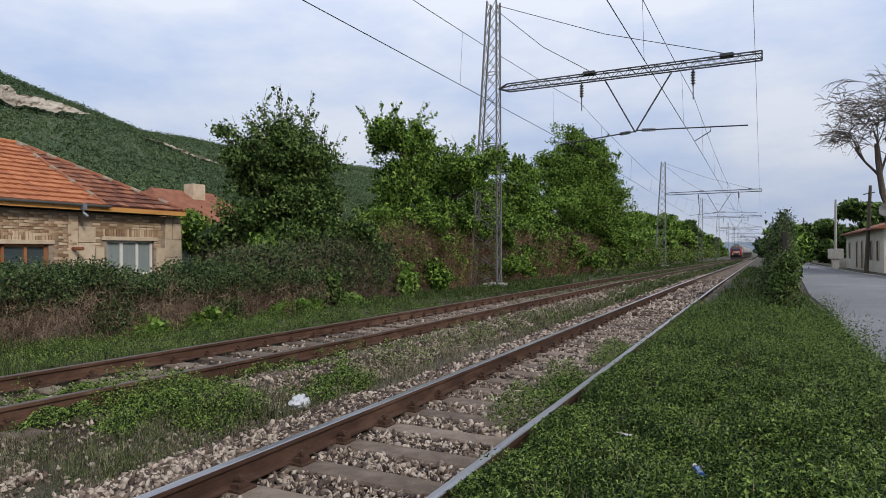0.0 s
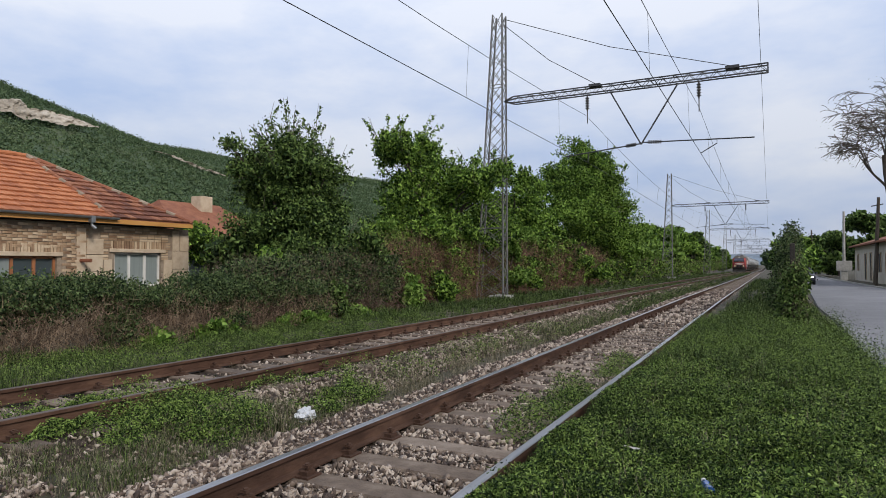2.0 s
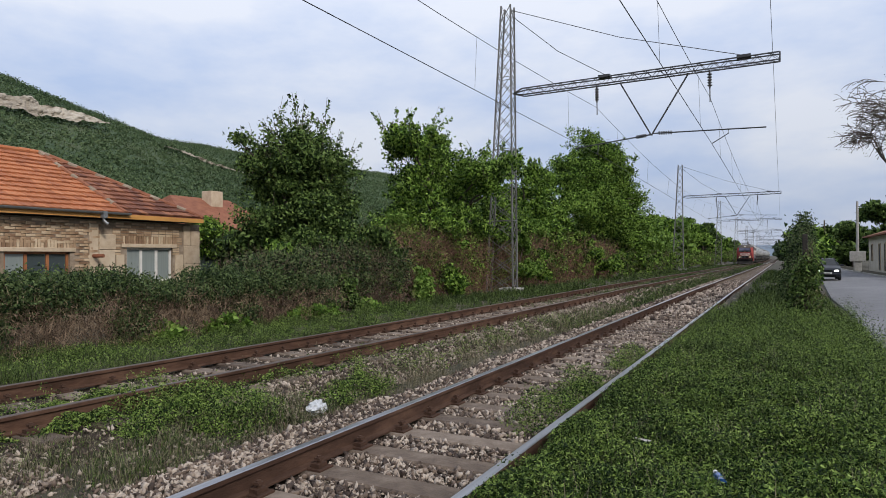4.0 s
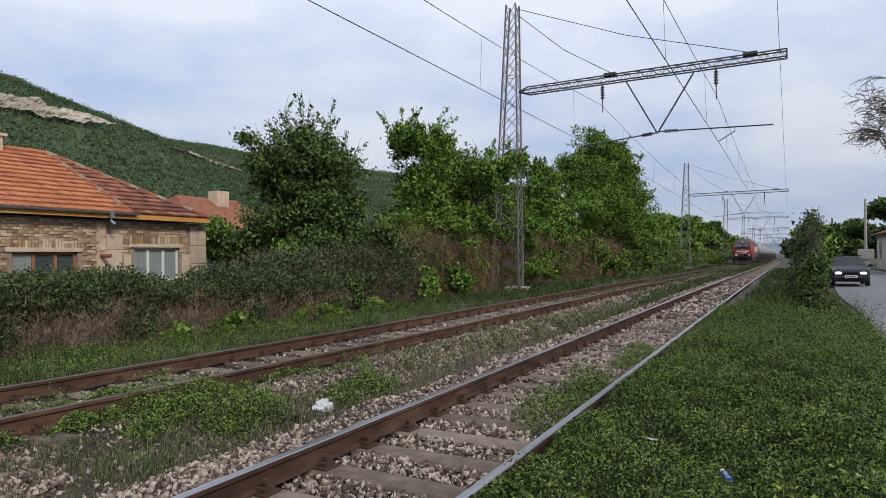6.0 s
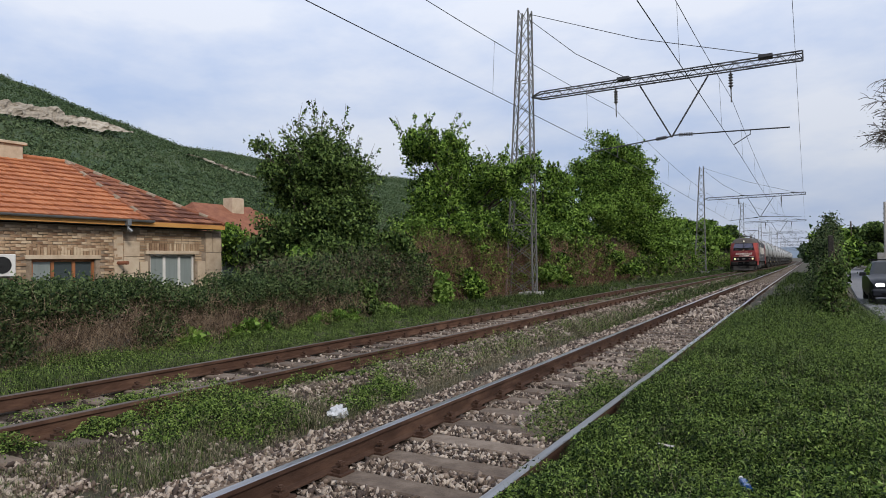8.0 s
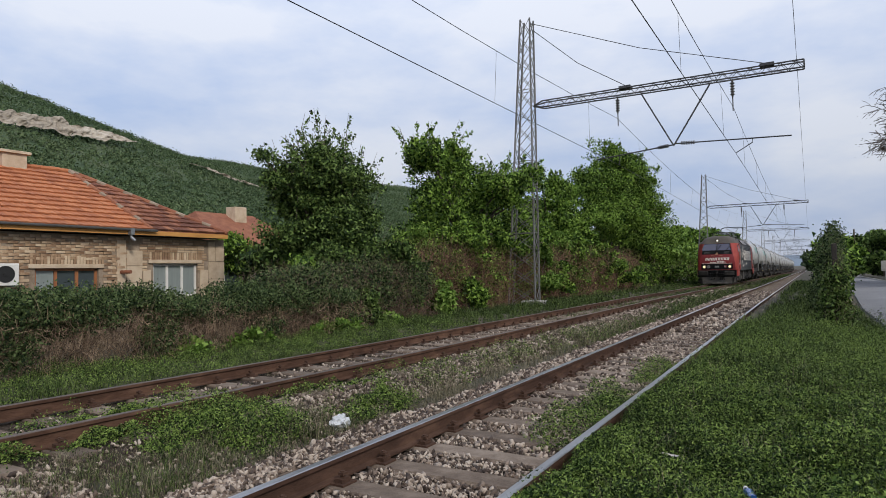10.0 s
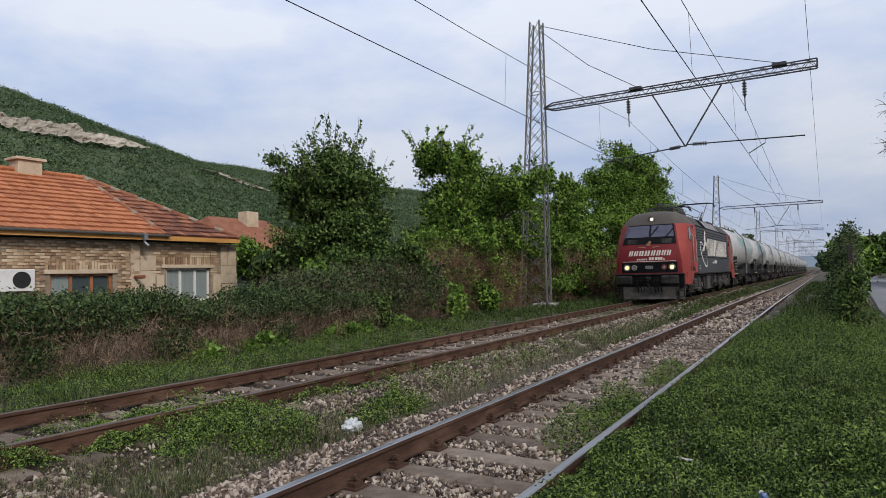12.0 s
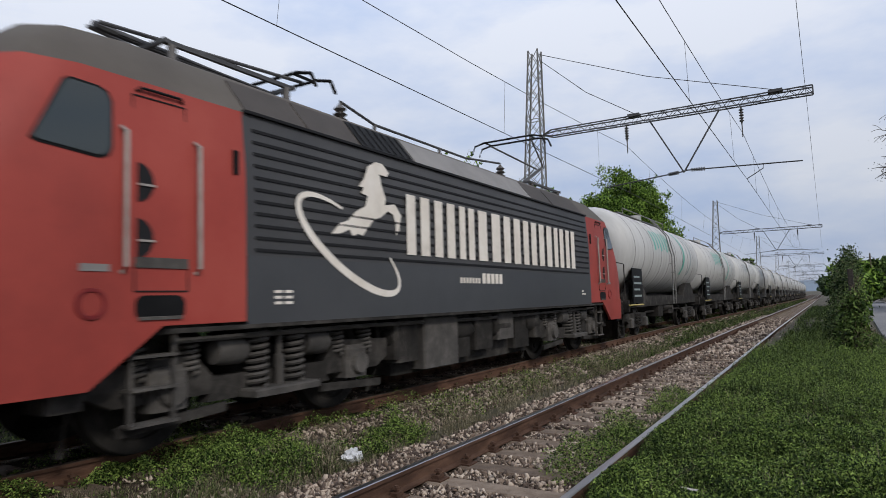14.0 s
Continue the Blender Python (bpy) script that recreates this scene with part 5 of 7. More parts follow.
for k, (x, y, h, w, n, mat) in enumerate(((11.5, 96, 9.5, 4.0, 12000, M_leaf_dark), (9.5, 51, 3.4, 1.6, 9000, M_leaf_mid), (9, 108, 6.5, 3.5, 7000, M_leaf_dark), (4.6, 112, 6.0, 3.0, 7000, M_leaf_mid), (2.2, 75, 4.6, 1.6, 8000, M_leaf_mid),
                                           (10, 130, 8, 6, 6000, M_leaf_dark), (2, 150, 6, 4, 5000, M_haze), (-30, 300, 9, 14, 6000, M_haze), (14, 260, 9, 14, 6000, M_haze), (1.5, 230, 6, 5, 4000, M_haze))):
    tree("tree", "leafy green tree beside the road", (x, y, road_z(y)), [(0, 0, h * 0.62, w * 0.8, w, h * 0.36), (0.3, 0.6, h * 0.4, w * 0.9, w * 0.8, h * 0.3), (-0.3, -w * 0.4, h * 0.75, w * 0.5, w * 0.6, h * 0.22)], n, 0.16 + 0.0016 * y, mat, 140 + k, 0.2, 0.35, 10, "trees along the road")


def bare_tree():
    """A big tree still nearly bare: limbs, boughs and hanging twigs."""
    r = random.Random(77)
    t = thing("bare_tree", "large nearly bare tree with hanging twigs above the cottage", "tree", (9.2, 60.0, -0.2))
    g = Geo()
    tips = []

    def grow(p, d, rad, length, depth):
        n = 4
        pts, rads = [p], [rad]
        for i in range(n):
            d = (d + Vector((r.uniform(-0.22, 0.22), r.uniform(-0.22, 0.22), r.uniform(-0.12, 0.2) if depth < 3 else r.uniform(-0.35, 0.1)))).normalized()
            p = p + d * length / n
            pts.append(p)
            rads.append(max(0.02, rad * (1 - 0.4 * (i + 1) / n)))
        g.tube(pts, rads, 7 if depth < 2 else 4 if depth < 4 else 3, caps=False)
        if depth >= 5:
            tips.append(p)
            return
        for k in range((3, 4, 4, 4, 3)[depth]):
            b = pts[r.randrange(2, n + 1)]
            nd = (d + Vector((r.uniform(-1, 0.75), r.uniform(-0.9, 0.9), r.uniform(-0.3, 0.7)))).normalized()
            grow(b, nd, max(0.022, rads[-1] * r.uniform(0.55, 0.8)), length * r.uniform(0.55, 0.8), depth + 1)
    g.tube([(0, 0, -0.3), (-0.05, 0, 2.0), (-0.3, 0, 5.0)], [0.42, 0.36, 0.3], 10)
    grow(Vector((-0.3, 0, 5.0)), Vector((-0.45, 0, 1)).normalized(), 0.26, 5.2, 0)
    grow(Vector((-0.3, 0, 5.0)), Vector((0.5, 0.2, 1)).normalized(), 0.22, 5.0, 0)
    part("trunk", g, M_bark, t)
    rng = np.random.default_rng(5)
    tp = np.array([p[:] for p in tips])
    pts = tp[rng.integers(0, len(tp), 1200)] + rng.normal(size=(1200, 3)) * 0.2
    part("crown", leaf_mesh("crown", pts, 0.06, M_leaf_dull, 6), M_leaf_dull, t, "a few young leaves")


bare_tree()

# litter
bag = thing("plastic_bag", "crumpled white plastic bag lying in the weeds", "litter", (-4.33, 5.25, -0.25))
rb = np.random.default_rng(3)
bm0 = bmesh.new()
bmesh.ops.create_icosphere(bm0, subdivisions=3, radius=1.0)
gb = Geo()
gb.v = [tuple(np.array(p.co[:]) * (0.65 + 0.8 * abs(noise.noise(p.co * 1.9)) + 0.12 * noise.noise(p.co * 6.0)) * np.array([0.10, 0.13, 0.08]) + np.array([0, 0, 0.09])) for p in bm0.verts]
gb.f = [tuple(q.index for q in p.verts) for p in bm0.faces]
bm0.free()
part("sheet", gb, surf("plastic_film", [(0.34, 0.35, 0.36), (0.5, 0.51, 0.52), (0.62, 0.62, 0.63)], 9.0, 0.35, 0.8, 25), bag)
bt = thing("plastic_bottle", "crushed blue plastic bottle lying in the grass", "litter", (-0.37, 4.34, -0.03), rz=15)
part("bottle_body", Geo().lathe([(0.0, 0), (0.03, 0.003), (0.032, 0.05), (0.024, 0.08), (0.031, 0.12), (0.026, 0.15), (0.012, 0.185), (0.012, 0.2), (0.0, 0.2)], "y", (0, -0.1, 0.03), 12), glassy("blue_plastic", (0.02, 0.07, 0.22), 0.25), bt, smooth=True)
part("cap", Geo().lathe([(0.0, 0.2), (0.015, 0.2), (0.015, 0.22), (0.0, 0.22)], "y", (0, -0.1, 0.03), 10), M_white, bt)


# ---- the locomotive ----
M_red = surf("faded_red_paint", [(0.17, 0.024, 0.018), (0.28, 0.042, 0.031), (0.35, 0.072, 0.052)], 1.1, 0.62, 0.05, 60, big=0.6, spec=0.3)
# darker copy of the red: the cab ends' shade put into the colour
M_red_front = surf("shaded_end_and_rim_red", [(0.09, 0.008, 0.009), (0.165, 0.014, 0.015), (0.22, 0.026, 0.024)], 1.3, 0.45, 0.05, 60, big=0.6, spec=0.3)
M_grey = surf("anthracite_paint", [(0.02, 0.02, 0.021), (0.033, 0.0325, 0.033), (0.05, 0.0485, 0.048)], 1.2, 0.55, 0.05, 60, big=0.6)
M_grey_low = surf("blue_grey_paint", [(0.019, 0.02, 0.022), (0.031, 0.0325, 0.035), (0.046, 0.047, 0.049)], 1.4, 0.5, 0.05, 60, big=0.6)
M_rooftop = surf("grimy_roof_paint", [(0.042, 0.034, 0.026), (0.066, 0.055, 0.044), (0.095, 0.081, 0.066)], 1.6, 0.8, 0.1, 40, big=0.6)
M_roofdark = surf("brown_roof_panel", [(0.02, 0.015, 0.012), (0.034, 0.027, 0.022), (0.055, 0.045, 0.037)], 1.6, 0.75, 0.1, 40, big=0.6)
M_roofpale = surf("pale_roof_panel", [(0.12, 0.115, 0.11), (0.17, 0.162, 0.155), (0.21, 0.20, 0.19)], 1.6, 0.7, 0.1, 40)
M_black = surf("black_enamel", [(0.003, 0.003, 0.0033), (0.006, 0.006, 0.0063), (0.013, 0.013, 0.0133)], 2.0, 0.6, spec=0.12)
M_grime = surf("grimy_running_gear", [(0.007, 0.0065, 0.006), (0.024, 0.022, 0.02), (0.08, 0.073, 0.066)], 3.0, 0.9, 0.3, 40, metal=0.0, spec=0.15)
M_grime_light = surf("dusty_steel", [(0.022, 0.0205, 0.019), (0.058, 0.053, 0.048), (0.125, 0.114, 0.102)], 3.0, 0.85, 0.3, 40, metal=0.2)
M_dust = surf("dusty_plough_paint", [(0.018, 0.0165, 0.015), (0.052, 0.048, 0.043), (0.12, 0.11, 0.1)], 2.2, 0.9, 0.2, 40, spec=0.2)
M_cream = surf("cream_lettering", [(0.48, 0.43, 0.37), (0.62, 0.57, 0.50), (0.70, 0.66, 0.60)], 3.0, 0.6)
M_gold = surf("gold_brown_paint", [(0.24, 0.13, 0.07), (0.36, 0.22, 0.12)], 5.0, 0.6)
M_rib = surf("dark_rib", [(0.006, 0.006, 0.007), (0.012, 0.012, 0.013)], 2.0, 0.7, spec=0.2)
M_shield = glassy("windscreen", (0.03, 0.03, 0.065))
M_shield.node_tree.nodes["Principled BSDF"].inputs["Coat Weight"].default_value = 0.25
M_sideglass = glassy("side_glass", (0.02, 0.028, 0.028), 0.06)
M_sideglass.node_tree.nodes["Principled BSDF"].inputs["Coat Weight"].default_value = 0.0
M_sideglass.node_tree.nodes["Principled BSDF"].inputs["Specular IOR Level"].default_value = 0.6
M_bright = surf("worn_bright_steel", [(0.20, 0.175, 0.15), (0.31, 0.28, 0.25), (0.42, 0.39, 0.35)], 4.0, 0.5, metal=0.5)
M_lamp = glow("lit_lamp", (1.0, 0.74, 0.36), 1.3)
M_lamp_top = glow("lit_roof_lamp", (1.0, 0.9, 0.74), 0.8)
M_lens = glassy("unlit_lens", (0.22, 0.2, 0.2), 0.15)

LL = 16.58
LEV = [(1.20, 0.00, 1.36, 1.50), (1.72, 0.00, 1.34, 1.50), (2.10, 0.04, 1.27, 1.50), (2.42, 0.12, 1.20, 1.50), (2.72, 0.26, 1.14, 1.49), (3.34, 0.64, 1.00, 1.43), (3.54, 0.80, 0.92, 1.27),
       (3.80, 1.10, 0.76, 1.06), (3.93, 1.40, 0.54, 0.80), (3.99, 1.70, 0.28, 0.42)]


def level(z):
    zs, a, b, c = zip(*LEV)
    return float(np.interp(z, zs, a)), float(np.interp(z, zs, b)), float(np.interp(z, zs, c))


def coil(g, x, y, z0, z1, r, turns, wire):
    n = turns * 10
    g.tube([(x + r * math.cos(2 * math.pi * k / 10), y + r * math.sin(2 * math.pi * k / 10), z0 + (z1 - z0) * k / n) for k in range(n + 1)], wire, 6)


def wheelset(r, parent, y, xo=HALF, mat=None):
    """Two flanged wheels on an axle, turning about its middle."""
    w = thing_part("wheelset", parent, (0, y, r))
    for s in (-1, 1):
        g = Geo().lathe([(0.0, -0.05), (0.13, -0.06), (0.13, -0.03), (r * 0.78, -0.02), (r * 0.8, -0.06), (r, -0.06), (r, 0.05), (r + 0.03, 0.06), (r + 0.03, 0.085), (r * 0.8, 0.085), (r * 0.78, 0.03), (0.13, 0.04), (0.13, 0.08), (0.0, 0.08)],
                        "x", (0, 0, 0), 28)
        g.v = [((xo * s) - s * p[0], p[1], p[2]) for p in g.v]
        for k in range(5):
            a = 2 * math.pi * k / 5
            g.tube([(s * (xo + 0.028), r * 0.5 * math.cos(a), r * 0.5 * math.sin(a)), (s * (xo + 0.05), r * 0.5 * math.cos(a), r * 0.5 * math.sin(a))], r * 0.11, 8)
        part("wheel", g, M_grime, w, smooth=True)
    part("axle", Geo().tube([(-0.9, 0, 0), (0.9, 0, 0)], 0.09, 10), M_grime, w)
    return w


def thing_part(name, parent, at):
    ob = new(name)
    ob.parent = parent
    ob.matrix_basis = pose(*at)
    return ob


def loco_shell(lo):
    """The body skinned between level outlines, sorted into its painted parts."""
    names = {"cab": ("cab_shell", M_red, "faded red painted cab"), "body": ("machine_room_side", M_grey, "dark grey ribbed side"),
             "roof": ("roof_shell", M_rooftop, "grimy brown-grey roof"), "face": ("cab_front", M_red_front, "red cab front with shade put into its colour")}
    bits = {}
    rings = []
    for z, yf, wf, w in LEV:
        half = [(0.0, yf), (wf * 0.9, yf), (wf, yf + 0.035), (wf + (w - wf) * 0.72, yf + 0.22), (w, yf + 0.6), (w, 2.88), (w, LL - 2.88)]
        rear = [(x, LL - y) for x, y in half[:5]][::-1]
        right = half + rear
        left = [(-x, y) for x, y in right[::-1]][1:-1]
        rings.append([(x, y, z) for x, y in right + left])
    n = len(rings[0])
    seg = ["cab", "cab", "cab", "cab", "cab", "body", "cab", "cab", "cab", "cab", "cab"]
    seg = seg + seg[::-1]
    for k in range(len(LEV) - 1):
        for i in range(n):
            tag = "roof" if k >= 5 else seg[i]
            # end faces take the red that has shade in its colour
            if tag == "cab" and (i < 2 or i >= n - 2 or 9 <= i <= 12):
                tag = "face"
            key = (tag, (i < 5 or i >= n - 6) if tag in ("cab", "face") else 0, (i >= n // 2) if tag in ("body", "cab") else 0)
            g = bits.setdefault(key, Geo())
            g.add([rings[k][i], rings[k][(i + 1) % n], rings[k + 1][(i + 1) % n], rings[k + 1][i]], [(0, 1, 2, 3)])
    bits[("roof", 0, 0)].add(rings[-1], [tuple(range(n))])
    for (tag, a, b), g in bits.items():
        me = g.mesh(names[tag][0], names[tag][1], False)
        bm = bmesh.new()
        bm.from_mesh(me)
        bmesh.ops.remove_doubles(bm, verts=bm.verts, dist=0.001)
        bmesh.ops.recalc_face_normals(bm, faces=bm.faces)
        bm.to_mesh(me)
        bm.free()
        me.shade_smooth()
        me.set_sharp_from_angle(angle=radians(48 if tag in ("cab", "face") else 28))
        part(names[tag][0], me, names[tag][1], lo, names[tag][2])
    part("floor_pan", Geo().box(-1.4, 1.4, 0.1, LL - 0.1, 1.12, 1.21), M_grime, lo)


def cab_end(lo, rear):
    """Windscreen, lamps, buffers and plough of one end. The rear end is turned round."""
    def T(g):
        if rear:
            g.v = [(-x, LL - y, z) for x, y, z in g.v]
        return g

    def face(x0, x1, z0, z1, off, th=0.012, top=1.0):
        g = Geo()
        y0, y1 = level(z0)[0], level(z1)[0]
        v = [(x0, y0 - off, z0), (x1, y0 - off, z0), (x1 * top, y1 - off, z1), (x0 * top, y1 - off, z1)]
        return g.add(v + [(x, y + th, z) for x, y, z in v], [(0, 1, 2, 3), (7, 6, 5, 4), (0, 4, 5, 1), (1, 5, 6, 2), (2, 6, 7, 3), (3, 7, 4, 0)])
    part("front_mask", T(face(-1.12, 1.12, 2.46, 2.715, 0.012, 0.005, 0.96)), M_black, lo, "black panel below the windscreen")
    part("windscreen_surround", T(face(-1.08, 1.08, 2.715, 3.335, 0.012, 0.005, 0.87)), M_black, lo, "black surround of the windscreen")
    for s in (-1, 1):
        part("windscreen", T(face(min(s * 0.04, s * 1.12), max(s * 0.04, s * 1.02), 2.78, 3.29, 0.028, 0.02, 0.88)), M_shield, lo, "tinted windscreen pane")
        g = Geo()
        xb = s * 0.35 + 0.3
        g.beam((xb, level(2.72)[0] - 0.05, 2.72), (xb + 0.28, level(3.12)[0] - 0.05, 3.12), 0.02)
        g.beam((xb + 0.12, level(2.9)[0] - 0.06, 2.88), (xb + 0.38, level(3.25)[0] - 0.06, 3.27), 0.03, 0.015)
        part("wiper", T(g), M_black, lo)
        g = Geo()
        for k in range(5):
            z = 2.5 + 0.04 * k
            g.add(face(s * 0.72 - 0.2, s * 0.72 + 0.2, z, z + 0.018, 0.014).v, [(0, 1, 2, 3), (7, 6, 5, 4), (0, 4, 5, 1), (1, 5, 6, 2), (2, 6, 7, 3), (3, 7, 4, 0)])
        part("air_grille", T(g), M_grime_light, lo)
    # front lettering field as plain bars
    part("name_bar_frame", T(face(-1.1, 1.1, 1.715, 1.735, 0.012)), M_cream, lo, "thin white line")
    x = -0.85
    for w in (0.17, 0.17, 0.19, 0.22, 0.18, 0.17, 0.17, 0.16):
        for dx in (0.0, w * 0.55):
            g = face(x + dx, x + dx + w * 0.36, 1.97, 2.19, 0.012)
            g.v = [(px + (pz - 2.0) * 0.25, py, pz) for px, py, pz in g.v]
            part("name_bar", T(g), M_cream, lo, "plain white bar of lettering")
        x += w + 0.045
    for x0, w, h in [(-0.5 + 0.075 * k, 0.05, 0.07) for k in range(6)] + [(0.0, 0.09, 0.12), (0.11, 0.09, 0.12), (0.25, 0.09, 0.12), (0.36, 0.09, 0.12), (0.47, 0.09, 0.12), (0.6, 0.05, 0.06)]:
        part("number_bar", T(face(x0, x0 + w, 1.78, 1.78 + h, 0.012)), M_cream, lo, "plain white bar")
    g = Geo()
    yv = level(2.45)[0] - 0.012
    g.prism([(-0.12, 2.42), (-0.02, 2.40), (0.1, 2.36), (0.05, 2.46), (0.1, 2.56), (0.02, 2.62), (-0.05, 2.52), (-0.14, 2.46)], "y", yv - 0.006, yv)
    part("front_emblem", T(g), M_gold, lo, "plain gold-brown emblem")
    for w_ in (-1, 1):
        g = Geo().prism([(w_ * 0.14, 2.30), (w_ * 0.46, 2.34), (w_ * 0.40, 2.37), (w_ * 0.16, 2.35)], "y", level(2.3)[0] - 0.012, level(2.3)[0] + 0.03)
        part("emblem_stroke", T(g), M_gold, lo)
    # lamp band
    part("lamp_band", T(face(-1.16, 1.16, 1.24, 1.69, 0.006, 0.005)), M_black, lo, "black band round the lamps")
    for s in (-1, 1):
        part("headlight", T(Geo().lathe([(0.0, -0.03), (0.06, -0.028), (0.082, -0.02), (0.09, 0.0), (0.0, 0.0)], "y", (s * 0.94, 0, 1.47), 20)), M_lens if rear else M_lamp, lo, "round glowing headlight")
        part("lamp_rim", T(Geo().lathe([(0.10, 0.0), (0.10, -0.05), (0.13, -0.05), (0.14, 0.0)], "y", (s * 0.94, 0, 1.47), 20)), M_bright, lo, "bright lamp rim")
        part("marker_light", T(Geo().lathe([(0.0, -0.02), (0.07, -0.02), (0.075, 0.0), (0.0, 0.0)], "y", (s * 0.62, 0, 1.47), 18)), M_lens, lo)
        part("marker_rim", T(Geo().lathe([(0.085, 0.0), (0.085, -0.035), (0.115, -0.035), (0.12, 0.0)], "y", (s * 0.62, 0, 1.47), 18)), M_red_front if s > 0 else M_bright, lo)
    part("name_plate", T(Geo().cbox(-0.16, 0.16, -0.02, 0.0, 1.4, 1.54, 0.008)), M_galv, lo)
    part("roof_lamp_case", T(Geo().lathe([(0.0, 0.4), (0.15, 0.4), (0.15, 0.0), (0.12, -0.02), (0.12, 0.02), (0.0, 0.02)], "y", (0, level(3.56)[0] - 0.06, 3.58), 18)), M_rooftop, lo)
    part("roof_lamp", T(Geo().lathe([(0.0, -0.02), (0.06, -0.015), (0.08, 0.01), (0.0, 0.01)], "y", (0, level(3.56)[0] - 0.05, 3.58), 18)), M_lens if rear else M_lamp_top, lo, "round glowing roof lamp")
    # buffer beam, buffers, coupling, hoses
    g = Geo().cbox(-1.42, 1.42, -0.04, 0.5, 0.66, 1.2, 0.03)
    part("buffer_beam", T(g), M_black, lo, "blackened buffer beam")
    part("deflector_step", T(Geo().cbox(-1.44, 1.44, -0.12, 0.1, 1.155, 1.2, 0.01)), M_grime, lo)
    for s in (-1, 1):
        g = Geo().lathe([(0.0, -0.06), (0.16, -0.06), (0.16, 0.0), (0.10, 0.0), (0.10, 0.42), (0.0, 0.42)], "y", (s * 0.875, -0.5, 0.98), 16)
        b = part("buffer", T(g), M_grime, lo, "blackened buffer")
        part("buffer_head", T(Geo().cbox(s * 0.95 - 0.37, s * 0.95 + 0.37, -0.62, -0.54, 0.80, 1.12, 0.05)), M_grime, b, "wide worn buffer plate", bevel=0.02)
        part("corner_step", T(Geo().box(s * 1.2 - 0.02, s * 1.2 + 0.02, -0.15, -0.11, 0.2, 0.7).box(s * 1.42 - 0.02, s * 1.42 + 0.02, -0.15, -0.11, 0.2, 0.7).box(min(s * 1.2, s * 1.42), max(s * 1.2, s * 1.42), -0.25, -0.05, 0.2, 0.23).box(
            min(s * 1.2, s * 1.42), max(s * 1.2, s * 1.42), -0.25, -0.05, 0.46, 0.49)), M_grime, lo)
        for k in range(3):
            xx = s * (0.22 + 0.13 * k)
            part("brake_hose", T(Geo().tube([(xx, -0.05, 0.92), (xx, -0.2, 0.9), (xx + 0.03, -0.26, 0.65), (xx + 0.06, -0.2, 0.42), (xx + 0.05, -0.12, 0.5)], 0.024, 7)), M_black, lo)
    g = Geo().box(-0.07, 0.07, -0.42, 0.0, 0.96, 1.08).tube([(0, -0.42, 1.02), (0, -0.5, 1.0), (0, -0.5, 0.92), (0, -0.42, 0.9)], 0.04, 8)
    for k in range(4):
        g.tube([(-0.07 if k % 2 else 0.07, -0.36, 0.95 - 0.13 * k), (0.07 if k % 2 else -0.07, -0.38, 0.82 - 0.13 * k)], 0.022, 6)
    part("screw_coupling", T(g), M_grime, lo, "hook with hanging screw coupling")
    g = Geo()
    top = [(-1.42, 0.35, 0.64), (-1.15, -0.02, 0.64), (0, -0.1, 0.64), (1.15, -0.02, 0.64), (1.42, 0.35, 0.64)]
    bot = [(-1.36, 0.25, 0.13), (-1.05, -0.22, 0.13), (0, -0.34, 0.13), (1.05, -0.22, 0.13), (1.36, 0.25, 0.13)]
    v = top + bot + [(x, y + 0.03, z) for x, y, z in top + bot]
    f = [(i, i + 1, i + 6, i + 5) for i in range(4)] + [(i + 11, i + 10, i + 15, i + 16) for i in range(4)] + [(5 + i, 6 + i, 16 + i, 15 + i) for i in range(4)] + [(i, 10 + i, 11 + i, 1 + i) for i in range(4)]
    f += [(0, 5, 15, 10), (4, 14, 19, 9)]
    g.add(v, f)
    part("snow_plough", T(g), M_dust, lo, "dark curved plough dusty below", smooth=True)
    # cab sides
    for s in (-1, 1):
        sgn = s
        o = 1.502

        def side(poly, off, th, mat, nm, lab=""):
            gg = Geo()
            a, b = sgn * (o + off), sgn * (o + off + th)
            gg.prism(poly, "x", a, b)
            return part(nm, T(gg), mat, lo, lab)
        skirt = [(0.30, 1.25), (0.34, 0.72), (1.3, 0.72), (1.95, 1.2), (1.95, 1.25)]
        gg = Geo().prism(skirt, "x", sgn * 1.44, sgn * 1.503)
        gg.add([(sgn * 1.36, 0.03, 1.25), (sgn * 1.36, 0.03, 0.74), (sgn * 1.5, 0.34, 0.72), (sgn * 1.5, 0.34, 1.25), (sgn * 1.33, 0.06, 1.25), (sgn * 1.33, 0.06, 0.74), (sgn * 1.45, 0.34, 0.72), (sgn * 1.45, 0.34, 1.25)],
               [(0, 1, 2, 3), (7, 6, 5, 4), (1, 5, 6, 2), (0, 4, 5, 1), (3, 2, 6, 7)])
        part("cab_skirt", T(gg), M_red, lo)
        # side window in its rubber frame
        win = [(0.86, 2.66), (0.90, 2.64), (1.36, 2.60), (1.43, 2.63), (1.46, 2.70), (1.47, 3.07), (1.44, 3.14), (1.37, 3.17), (1.15, 3.18), (1.10, 3.15)]
        for grow, mt, nm, off in ((0.05, M_black, "window_rubber", 0.0), (0.0, M_sideglass, "side_window", 0.008)):
            gg = Geo()
            cy, cz = 1.17, 2.89
            pl = [(cy + (y - cy) * (1 + grow * 1.6), cz + (z - cz) * (1 + grow * 1.6)) for y, z in win]
            v = [(sgn * (level(z)[2] + 0.006 + off), y, z) for y, z in pl]
            v2 = [(sgn * (level(z)[2] - 0.05), y, z) for y, z in pl]
            n = len(pl)
